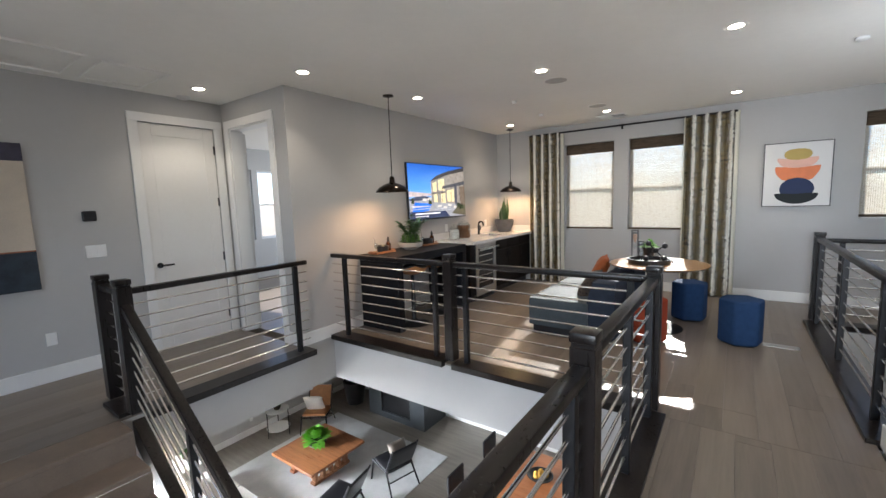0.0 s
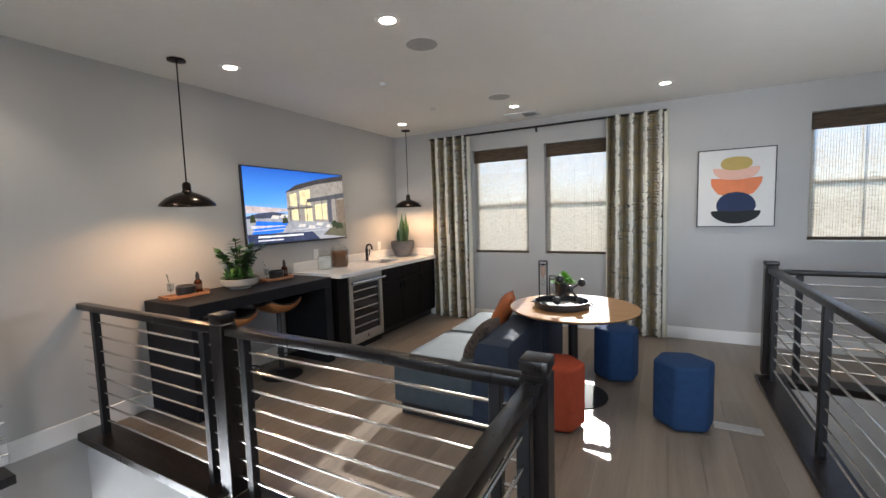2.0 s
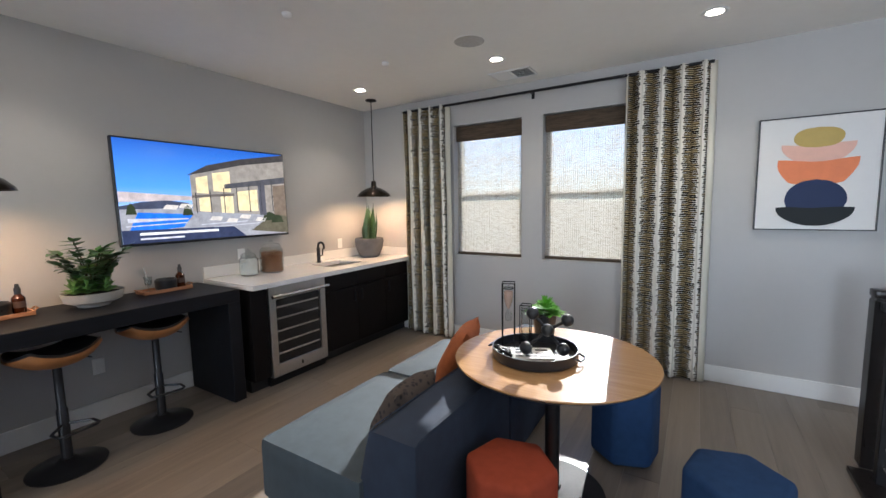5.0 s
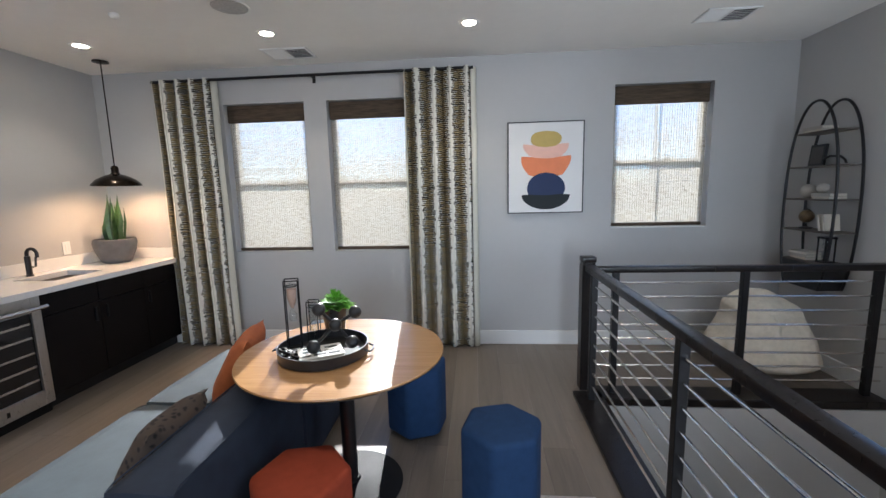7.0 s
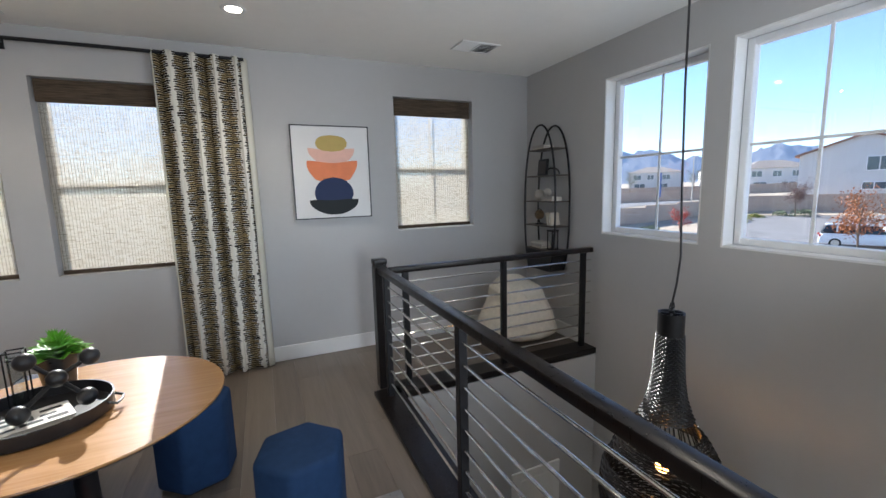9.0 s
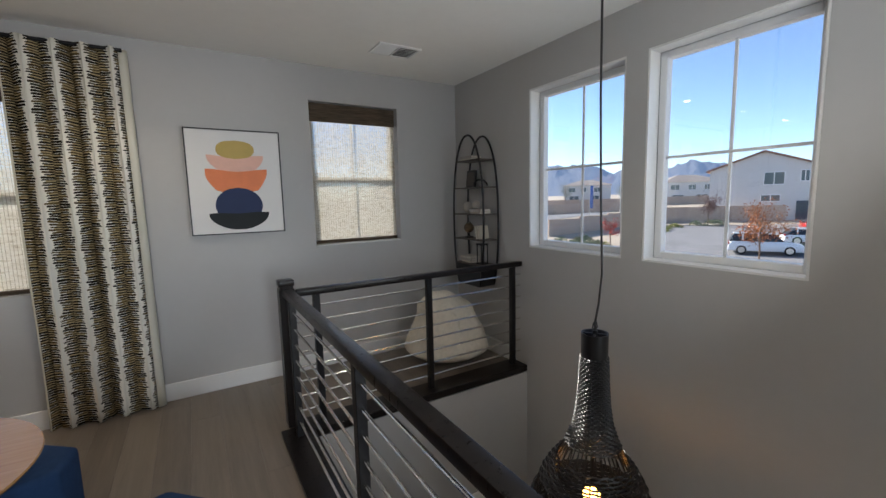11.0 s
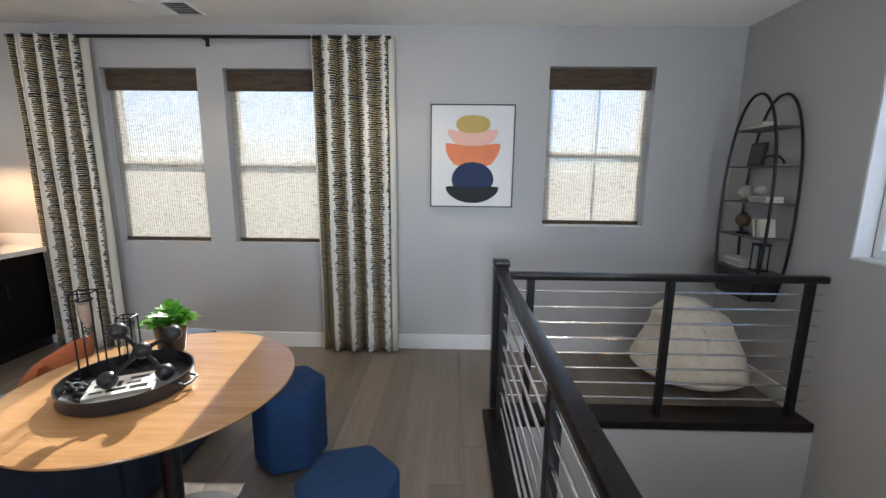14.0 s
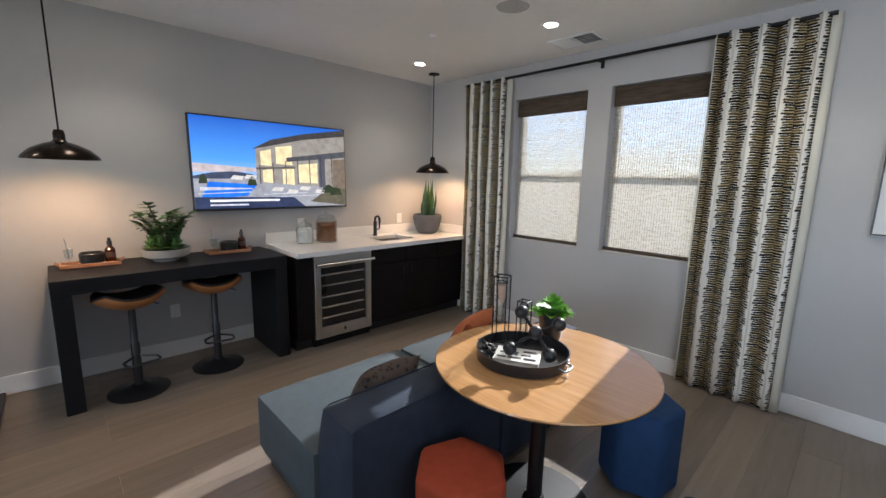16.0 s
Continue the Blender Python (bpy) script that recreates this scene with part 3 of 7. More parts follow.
for z in (0.25, 0.95, 1.6, 2.2):
    part("hinge", box(B(), 0.0, 0.016, 0.744, 0.762, z - 0.05, z + 0.05, 0.003), BLACKM, door)
bed = thing("door_2", "white door standing open into the bedroom", "door", (-4.83, 2.76, 0.0), 84, kind="structure")
part("door_leaf", box(B(), -0.02, 0.02, 0.0, 0.68, 0.012, 2.41, 0.003), DOORW, bed)
part("strike_plate", box(B(), -0.022, -0.0205, 0.62, 0.66, 0.9, 0.96), BLACKM, bed)

# ---------------------------------------------------------------- railings
RAIL = "guard rail with dark wood handrail and thin steel bars"


def railing(name, a, b, posts, shoe_side, newels=(), top=0.965, shoe=(0.10, 0.10), nbars=8, ext=(0, 0)):
    """A level guard from a to b on the floor. posts: distances from a. newels: distances from a. shoe: how far the base board reaches to either side."""
    a, b = Vector((*a, 0)), Vector((*b, 0))
    ang = math.degrees(math.atan2(b.y - a.y, b.x - a.x))
    L = (b - a).length
    r = thing(name, RAIL, "railing", (a.x, a.y, 0.0), ang, group="guard rails")
    part("base_board", box(B(), -ext[0], L + ext[1], -shoe[0], shoe[1], -0.03, 0.028, 0.004), RAILWOOD, r, "dark stained base board")
    part("handrail", box(B(), -ext[0], L + ext[1], -0.032, 0.032, top - 0.045, top, 0.008, 2), RAILWOOD, r, "dark stained handrail")
    for d in posts:
        part("post", box(B(), d - 0.022, d + 0.022, -0.022, 0.022, 0.028, top - 0.045, 0.003), BLACKM, r)
    for k in range(nbars):
        z = 0.135 + k * (top - 0.045 - 0.135 - 0.075) / (nbars - 1)
        part("steel_bar", rod(B(), (0, 0, z), (L, 0, z), 0.0072, seg=10), NICKEL, r)
    return r


def newel(x, y, top=1.035, w=0.095, low=0.0):
    n = thing("newel_post", "square dark stained newel post with a flat cap", "newel post", (x, y, low), group="newel posts")
    h = w / 2
    part("shaft", box(B(), -h, h, -h, h, 0.028 if low == 0 else 0, top - low - 0.055, 0.004), RAILWOOD, n)
    bm = B()
    box(bm, -h + 0.006, h - 0.006, -h + 0.006, h - 0.006, top - low - 0.055, top - low - 0.04)
    box(bm, -h - 0.002, h + 0.002, -h - 0.002, h + 0.002, top - low - 0.04, top - low, 0.006, 2)
    part("cap", bm, RAILWOOD, n)
    return n


NX, NY = 0.87, 6.17
railing("railing_corner", (NX + 0.05, 6.11), (XE - 0.005, 6.11), (0.13, 1.0, 1.86), -1, top=0.972)
railing("railing_walk_east", (NX, NY - 0.05), (NX, 3.3), (0.12, 1.33, 2.5), -1, top=0.98)
newel(NX, NY)
AX, AY, BX = -2.05, 3.05, -0.35
railing("railing_loft", (XW + 0.005, AY), (AX - 0.05, AY), (0.2, 1.46), 1)
railing("railing_loft", (AX + 0.05, AY), (BX - 0.05, AY), (0.12, 1.5), 1)
newel(AX, AY)
newel(BX, AY)
CY = 1.47
railing("railing_walk_west", (BX, AY - 0.05), (BX, CY + 0.05), (0.1, 0.78, 1.4), 1)
newel(BX, CY)
railing("railing_stairhead", (BX, CY - 0.05), (BX, -3.2), (0.12, 1.2, 2.4, 3.6), 1, top=0.92)
LX = -3.52
railing("railing_landing", (LX, 1.05), (LX, 2.56), (1.38,), 1)
newel(LX, 1.0)
newel(-3.98, 1.0)
railing("railing_landing_end", (-3.93, 1.0), (LX - 0.05, 1.0), (), 1)

# ---------------------------------------------------------------- stairs down from the landing
st = thing("stairs", "wood-treaded stairs descending from the landing", "stairs", (-3.30, 0.0, 0.0), kind="structure")
for k in range(13):
    z = -0.18 * (k + 1)
    part("tread", box(B(), k * 0.26 - 0.02, (k + 1) * 0.26, -1.2, 0.9, z - 0.035, z, 0.006), CARPET, st)
    part("riser", box(B(), k * 0.26, k * 0.26 + 0.015, -1.2, 0.9, z, z + 0.145), CARPET, st)
part("landing_nosing", box(B(), -0.26, 0.02, -3.2, 0.9, -0.035, -0.001, 0.005), CARPET, st)
part("stringer", prism(B(), [(0.0, 0.9), (3.38, 0.9), (3.38, 0.96), (0.0, 0.96)], -2.9, -2.6), PAINT, st)
hr = thing("stair_railing", "sloping stair rail with dark wood handrail and steel bars", "railing", (LX, 1.0, 0.0))
SL = -0.18 / 0.26


def slope_box(x0, x1, y0, y1, z0, z1, bevel=0.0):
    bm = box(B(), x0, x1, y0, y1, z0, z1, bevel)
    for v in bm.verts:
        v.co.z += SL * v.co.x
    return bm


part("handrail", slope_box(0.04, 3.2, -0.032, 0.032, 0.83, 0.89, 0.006), RAILWOOD, hr)
part("base_board", slope_box(0.04, 3.2, -0.05, 0.05, -0.16, 0.02, 0.004), RAILWOOD, hr)
for k in range(6):
    bm = rod(B(), (0.04, 0, 0.13 + 0.11 * k), (3.2, 0, 0.13 + 0.11 * k + SL * 3.16), 0.0072, seg=10)
    part("steel_bar", bm, NICKEL, hr)
for d in (0.9, 1.9, 2.9):
    part("post", box(B(), d - 0.022, d + 0.022, -0.022, 0.022, SL * d, SL * d + 0.84, 0.003), BLACKM, hr)

# ---------------------------------------------------------------- ceiling fittings
CANS = [(-3.02, 3.9), (-1.5, 3.91), (0.03, 3.87), (-3.04, 6.39), (-1.49, 6.36), (0.035, 6.37), (-3.2, 2.45), (-4.41, 2.09), (-0.99, 1.5), (0.2, 0.5), (0.2, -1.6), (1.95, 4.2)]


def can_light(x, y):
    c = thing("recessed_light", "round white recessed ceiling light, switched on", "ceiling light", (x, y, H), group="recessed lights")
    part("trim_ring", lathe(B(), [(0.048, -0.001), (0.05, -0.006), (0.07, -0.008), (0.08, -0.001)], seg=28), TRIM, c)
    part("lens", lathe(B(), [(0.0, -0.002), (0.048, -0.002)], seg=24), CANGLOW, c, "warm glowing lens")
    lamp("can_lamp", "SPOT", look((x, y, H - 0.02), (x, y, 0)), CAN_WATTS * 4, WARM, 0.05, 115)


for x, y in CANS:
    can_light(x, y)

for x, y in ((-1.505, 4.33), (-1.5, 5.9)):
    s = thing("ceiling_speaker", "round off-white perforated ceiling speaker", "speaker", (x, y, H), group="ceiling speakers")
    part("rim", lathe(B(), [(0.112, -0.001), (0.112, -0.006), (0.12, -0.006), (0.122, -0.001)], seg=36), CEIL, s)
    part("grille", lathe(B(), [(0.0, -0.004), (0.112, -0.004)], seg=36), grainy("speaker_grille", (0.5, 0.49, 0.47), 0.8, vary=0.2, scale=60, bump=0.5, bscale=500), s)


def vent(x, y, lx, ly):
    v = thing("ceiling_vent", "white louvred ceiling air vent", "vent", (x, y, H), group="ceiling vents")
    bm = B()
    for x0, x1, y0, y1 in ((-lx, lx, -ly, -ly + 0.02), (-lx, lx, ly - 0.02, ly), (-lx, -lx + 0.02, -ly + 0.02, ly - 0.02), (lx - 0.02, lx, -ly + 0.02, ly - 0.02), (-0.008, 0.008, -ly + 0.02, ly - 0.02)):
        box(bm, x0, x1, y0, y1, -0.012, -0.001, 0.002)
    part("frame", bm, TRIM, v)
    # No hollow here: a black sheet gives the shade between the slats.
    part("duct", box(B(), -lx + 0.02, lx - 0.02, -ly + 0.02, ly - 0.02, -0.003, -0.001), BLACKM, v, "black sheet painted for the shade behind the slats")
    n = 7
    for k in range(n):
        yy = -ly + 0.03 + (2 * ly - 0.06) * k / (n - 1)
        for sgn in (-1, 1):
            m = Matrix.Translation((0, yy, -0.008)) @ Matrix.Rotation(radians(35 * sgn), 4, "X")
            bm = box(B(), min(sgn * 0.01, sgn * (lx - 0.02)), max(sgn * 0.01, sgn * (lx - 0.02)), -0.007, 0.007, -0.0008, 0.0008, m=m)
            part("slat", bm, TRIM, v)


vent(-1.52, 6.80, 0.20, 0.13)
vent(1.88, 6.48, 0.18, 0.12)
for x, y, r in ((-4.85, 2.13, 0.07), (-2.24, 4.87, 0.03), (0.87, 4.86, 0.045), (-2.3, 5.9, 0.03)):
    solid("smoke_detector", lathe(B(), [(0.0, H - 0.03), (r * 0.6, H - 0.03), (r, H - 0.018), (r, H - 0.001)], (x, y, 0), 24), TRIM, "small round white ceiling detector", "detector")
for x0, x1, y0, y1 in ((-4.75, -4.05, 0.1, 1.12), (-4.75, -4.10, 1.22, 1.72)):
    h = thing("attic_hatch", "white framed access panel in the ceiling", "hatch", ((x0 + x1) / 2, (y0 + y1) / 2, H), group="access panels")
    dx, dy = (x1 - x0) / 2, (y1 - y0) / 2
    bm = B()
    for a, b, c, d in ((-dx, dx, -dy, -dy + 0.03), (-dx, dx, dy - 0.03, dy), (-dx, -dx + 0.03, -dy + 0.03, dy - 0.03), (dx - 0.03, dx, -dy + 0.03, dy - 0.03)):
        box(bm, a, b, c, d, -0.018, -0.001, 0.002)
    part("frame", bm, CEIL, h)
    part("panel", box(B(), -dx + 0.03, dx - 0.03, -dy + 0.03, dy - 0.03, -0.005, -0.001), CEIL, h)


def bar_pendant(x, y):
    p = thing("pendant_lamp", "dark bronze dome pendant lamp on a thin rod, switched on", "pendant lamp", (x, y, H), group="bar pendants")
    zb = 1.645 - H
    R = 1.13
    part("canopy", lathe(B(), [(0.0, -0.001), (0.062, -0.001), (0.062, -0.012), (0.02, -0.02), (0.0, -0.022)], seg=24), BRONZE, p)
    part("rod", rod(B(), (0, 0, -0.02), (0, 0, zb + 0.15), 0.005, seg=10), BRONZE, p)
    part("socket_cup", lathe(B(), [(0.0, zb + 0.185), (0.022, zb + 0.18), (0.03, zb + 0.16), (0.03, zb + 0.12), (0.045, zb + 0.1)], seg=24), BRONZE, p)
    part("shade", lathe(B(), [(R * 0.043, zb + 0.105), (R * 0.08, zb + 0.09), (R * 0.13, zb + 0.06), (R * 0.165, zb + 0.02), (R * 0.172, zb), (R * 0.168, zb), (R * 0.16, zb + 0.018), (R * 0.125, zb + 0.055), (R * 0.075, zb + 0.084), (0.0, zb + 0.098)], seg=40), BRONZE, p, "glossy bronze dome shade")
    part("bulb", lathe(B(), [(0.0, zb + 0.02), (0.02, zb + 0.025), (0.03, zb + 0.045), (0.022, zb + 0.07), (0.012, zb + 0.095)], seg=16), BULB, p, "warm lit bulb")
    lamp("pendant_bulb", "SPOT", look((x, y, H + zb + 0.012), (x, y, 0)), PENDANT_WATTS * 4, (1.0, 0.6, 0.32), 0.03, 165)


bar_pendant(-3.2, 3.59)
bar_pendant(-3.23, 6.76)

# ---------------------------------------------------------------- bar wall
bar = thing("bar_table", "black oak waterfall bar table against the wall", "table", (XW + 0.02, 3.45, 0.0))
part("tabletop", box(B(), 0.0, 0.62, 0.0, 1.48, 0.80, 0.90, 0.004), BARWOOD, bar)
part("leg", box(B(), 0.0, 0.62, 0.0, 0.10, 0.0, 0.80, 0.004), BARWOOD, bar)
part("leg", box(B(), 0.0, 0.62, 1.38, 1.48, 0.0, 0.80, 0.004), BARWOOD, bar)


def stool(x, y, turn):
    s = thing("bar_stool", "swivel bar stool with tan saddle seat and black base", "bar stool", (x, y, 0), turn, group="bar stools")
    part("base", lathe(B(), [(0.0, 0.0), (0.19, 0.0), (0.192, 0.008), (0.15, 0.02), (0.06, 0.04), (0.035, 0.06), (0.0, 0.062)], seg=36), SATIN, s)
    part("column", lathe(B(), [(0.028, 0.05), (0.028, 0.36), (0.022, 0.37), (0.022, 0.65), (0.0, 0.65)], seg=20), SATIN, s)
    bm = B()
    pts = [(0.02, -0.02, 0.27), (0.10, -0.10, 0.27), (0.17, -0.10, 0.27), (0.19, -0.08, 0.27), (0.19, 0.08, 0.27), (0.17, 0.10, 0.27), (0.10, 0.10, 0.27), (0.02, 0.02, 0.27)]
    tube(bm, pts, 0.008)
    part("footrest", bm, SATIN, s)
    part("lever", tube(B(), [(0.0, 0.02, 0.66), (0.02, 0.1, 0.655), (0.03, 0.16, 0.63)], 0.005), SATIN, s)
    for name, mat, lift, grow in (("seat", SADDLE, 0.0, 1.0), ("seat_pad", SATIN, 0.016, 0.985)):
        bm = B()
        nu, nv = 18, 12
        grids = []
        for side in (0, 1):
            g = []
            for i in range(nu + 1):
                row = []
                for j in range(nv + 1):
                    u, v = 2 * i / nu - 1, 2 * j / nv - 1
                    ex = grow * 0.19 * u * math.sqrt(1 - 0.42 * v * v)
                    ey = grow * 0.215 * v * math.sqrt(1 - 0.42 * u * u)
                    z = 0.665 + lift + 0.045 * abs(v) ** 2.2 + 0.015 * max(0, -u) ** 2 + 0.04 * max(0, u) ** 1.6 - (0.042 * (1 - max(u ** 4, v * v)) if side == 0 else 0)
                    row.append(bm.verts.new((ex, ey, z + (0.012 if side else 0))))
                g.append(row)
            grids.append(g)
        for side, g in enumerate(grids):
            for i in range(nu):
                for j in range(nv):
                    q = (g[i][j], g[i + 1][j], g[i + 1][j + 1], g[i][j + 1])
                    bm.faces.new(q if side else q[::-1])
        rim = lambda g: [g[i][0] for i in range(nu + 1)] + [g[nu][j] for j in range(1, nv + 1)] + [g[i][nv] for i in range(nu - 1, -1, -1)] + [g[0][j] for j in range(nv - 1, 0, -1)]
        lo, hi = rim(grids[0]), rim(grids[1])
        for i in range(len(lo)):
            bm.faces.new((lo[i], lo[(i + 1) % len(lo)], hi[(i + 1) % len(lo)], hi[i]))
        bmesh.ops.recalc_face_normals(bm, faces=bm.faces)
        part(name, bm, mat, s, "tan leather shell" if mat is SADDLE else "black seat pad", 60)
    return s


stool(-3.17, 3.85, 8)
stool(-3.25, 4.40, -6)

# cabinets, cooler and worktop
CX0, CXF = XW + 0.002, -3.03
cab = thing("end_panel", "dark espresso cabinet end panel", "cabinet", (CX0, 5.0, 0.0))
part("side_panel", box(B(), 0, CXF - CX0, 0.0, 0.155, 0.10, 0.875, 0.002), CABINET, cab)
part("toe_kick", box(B(), 0, CXF - CX0 - 0.06, 0.0, 0.155, 0.0, 0.10), SATIN, cab)
fr = thing("wine_cooler", "stainless under-counter wine cooler with glass door", "wine cooler", (CXF, 5.16, 0.0))
part("case", box(B(), -0.6, -0.03, 0.0, 0.61, 0.0, 0.87), BLACKM, fr)
dr = part("door", box(B(), -0.03, 0.0, 0.003, 0.607, 0.10, 0.10 + 0.005), STEEL, fr)
bm = B()
for y0, y1, z0, z1 in ((0.003, 0.065, 0.08, 0.865), (0.545, 0.607, 0.08, 0.865), (0.065, 0.545, 0.08, 0.185), (0.065, 0.545, 0.755, 0.865)):
    box(bm, -0.03, 0.012, y0, y1, z0, z1, 0.002)
part("door_frame", bm, STEEL, dr, "brushed stainless frame")
part("door_glass", box(B(), -0.012, -0.006, 0.065, 0.545, 0.185, 0.755), DARKGLASS, dr, "dark tinted glass")
for k, z in enumerate((0.27, 0.37, 0.47, 0.58, 0.68)):
    part("shelf_edge", box(B(), -0.006, -0.001, 0.075, 0.535, z - 0.008, z + 0.008, 0.002), NICKEL, fr)
bm = rod(B(), (0.06, 0.0, 0.79), (0.06, 0.61, 0.79), 0.015, seg=16)
for y in (0.07, 0.54):
    rod(bm, (0.01, y, 0.79), (0.055, y, 0.79), 0.008)
part("handle", bm, NICKEL, dr, "round stainless bar handle")
part("badge", box(B(), 0.012, 0.014, 0.295, 0.315, 0.115, 0.15, 0.0005), BLACKM, dr)
bc = thing("base_cabinet", "dark espresso base cabinet with slab doors", "cabinet", (CX0, 5.775, 0.0))
D = CXF - CX0
part("body", box(B(), 0, D - 0.02, 0, 1.355, 0.10, 0.875), CABINET, bc)
part("toe_kick", box(B(), 0, D - 0.08, 0, 1.355, 0, 0.10), SATIN, bc)
for y0, y1 in ((0.0, 0.45), (0.455, 0.905), (0.91, 1.352)):
    dd = part("cabinet_door", box(B(), D - 0.02, D, y0, y1, 0.11, 0.70, 0.002), CABINET, bc)
    hy = y1 - 0.05 if y0 == 0.0 else y0 + 0.05
    part("handle", box(B(), D, D + 0.02, hy - 0.008, hy + 0.008, 0.55, 0.66, 0.003), BLACKM, dd, "black bar handle")
    part("drawer_front", box(B(), D - 0.02, D, y0, y1, 0.71, 0.87, 0.002), CABINET, bc)
top = thing("worktop", "white quartz worktop with an undermount sink and upstand", "worktop", (XW, 4.99, 0.875))
WX = 0.72
bm = B()
for x0, x1, y0, y1 in ((0, WX, 0, 1.02), (0, WX, 1.46, YN - 4.99 - 0.001), (0, 0.17, 1.02, 1.46), (0.53, WX, 1.02, 1.46)):
    box(bm, x0, x1, y0, y1, 0.0, 0.042)
bmesh.ops.remove_doubles(bm, verts=bm.verts, dist=1e-5)
part("slab", bm, QUARTZ, top)
part("upstand", box(B(), 0.001, 0.02, 0.0, YN - 4.99, 0.042, 0.145, 0.002), QUARTZ, top)
part("upstand", box(B(), 0.02, WX - 0.03, YN - 4.99 - 0.02, YN - 4.99 - 0.001, 0.042, 0.145, 0.002), QUARTZ, top)
bm = B()
for x0, x1, y0, y1, z0, z1 in ((0.16, 0.175, 1.01, 1.47, -0.16, 0.0), (0.525, 0.54, 1.01, 1.47, -0.16, 0.0), (0.175, 0.525, 1.01, 1.025, -0.16, 0.0), (0.175, 0.525, 1.455, 1.47, -0.16, 0.0), (0.16, 0.54, 1.01, 1.47, -0.175, -0.16)):
    box(bm, x0, x1, y0, y1, z0, z1)
part("sink_basin", bm, STEEL, top, "stainless sink basin")
fc = thing("faucet", "matte black gooseneck bar faucet", "faucet", (XW + 0.11, 6.20, 0.917))
part("base_ring", lathe(B(), [(0.0, 0.0), (0.026, 0.0), (0.026, 0.012), (0.02, 0.016), (0.02, 0.165), (0.0, 0.168)], seg=20), SATIN, fc)
arc = [(0, 0, 0.12)] + [(0.045 - 0.045 * math.cos(math.pi * k / 10), 0, 0.185 + 0.04 * math.sin(math.pi * k / 10)) for k in range(11)] + [(0.09, 0, 0.155)]
part("spout", tube(B(), arc, 0.013, 12), SATIN, fc)
part("lever", tube(B(), [(0.0, 0.015, 0.07), (0.0, 0.055, 0.072), (0.0, 0.065, 0.15)], 0.008), SATIN, fc)

# television
tv = thing("television", "large wall-mounted flat television, switched on", "television", (-3.625, 4.39, 1.255))
m = Matrix.Rotation(radians(-2.0), 4, "Y")
part("casing", box(B(), -0.035, 0.0, 0, 1.47, 0, 0.82, 0.004, m=m), SATIN, tv)
part("wall_bracket", box(B(), -0.062, -0.03, 0.5, 0.95, 0.2, 0.6), BLACKM, tv)
scr = part("screen", box(B(), 0.0, 0.002, 0.012, 1.458, 0.02, 0.808, m=m), SATIN, tv, "lit screen showing a modern villa at dusk")
SCREEN = Mat("screen_picture", (0.01, 0.01, 0.012), 0.15)
_tc = SCREEN.node("ShaderNodeTexCoord").outputs["Object"]
_s = SCREEN.node("ShaderNodeSeparateXYZ", Vector=_tc)
_sky = SCREEN.ramp(SCREEN.math("DIVIDE", _s.outputs[2], 0.82), (0.3, (0.35, 0.5, 0.75)), (0.55, (0.08, 0.28, 0.75)), (1.0, (0.015, 0.09, 0.42)))
SCREEN.to("Emission Color", _sky)
SCREEN.set("Emission Strength", 0.55)
scr.data.materials[0] = SCREEN.m


def picture_shape(name, outline, colour, layer, strength=0.9):
    """A flat shape of the lit picture; outline in screen fractions."""
    bm = B()
    vs = [bm.verts.new(m @ Vector((0.002 + 0.0004 * layer, 0.012 + 1.446 * u, 0.02 + 0.788 * v))) for u, v in outline]
    bm.faces.new(vs)
    k = grainy("lit_" + name, colour, 0.2, vary=0.3, scale=16)
    b = k.node_tree.nodes["Principled BSDF"]
    link = b.inputs["Base Color"].links[0].from_socket
    k.node_tree.links.new(link, b.inputs["Emission Color"])
    b.inputs["Emission Strength"].default_value = strength * 0.42
    part(name, bm, k, scr, smooth=0)


picture_shape("hill_ridge", [(0, 0.36), (0.1, 0.4), (0.22, 0.42), (0.34, 0.39), (0.36, 0.3), (0, 0.3)], (0.05, 0.06, 0.1), 1)
picture_shape("terrace", [(0, 0.0), (1, 0), (1, 0.3), (0.55, 0.34), (0, 0.33)], (0.3, 0.3, 0.33), 2)
picture_shape("pool", [(0.03, 0.1), (0.3, 0.14), (0.36, 0.27), (0.08, 0.3)], (0.02, 0.16, 0.75), 3)
picture_shape("villa", [(0.36, 0.3), (0.36, 0.68), (0.46, 0.78), (0.66, 0.86), (1, 0.98), (1, 0.22), (0.7, 0.26)], (0.28, 0.25, 0.22), 3)
picture_shape("roof", [(0.34, 0.68), (0.46, 0.8), (0.68, 0.9), (1, 1.0), (1, 0.92), (0.68, 0.83), (0.46, 0.73)], (0.05, 0.045, 0.045), 4)
for u0, u1, v0, v1 in ((0.39, 0.46, 0.5, 0.66), (0.49, 0.6, 0.52, 0.72), (0.64, 0.78, 0.3, 0.52), (0.4, 0.47, 0.3, 0.44), (0.53, 0.61, 0.28, 0.46)):
    picture_shape("lit_window", [(u0, v0), (u1, v0 - 0.01), (u1, v1 + 0.03), (u0, v1)], (0.85, 0.66, 0.38), 5)
picture_shape("dark_garden", [(0.72, 0.06), (1, 0.0), (1, 0.24), (0.86, 0.22)], (0.1, 0.09, 0.06), 4)
picture_shape("canopy", [(0.56, 0.6), (1, 0.72), (1, 0.64), (0.56, 0.55)], (0.07, 0.07, 0.08), 6)
picture_shape("column", [(0.79, 0.24), (0.84, 0.24), (0.84, 0.68), (0.79, 0.66)], (0.08, 0.08, 0.1), 6)
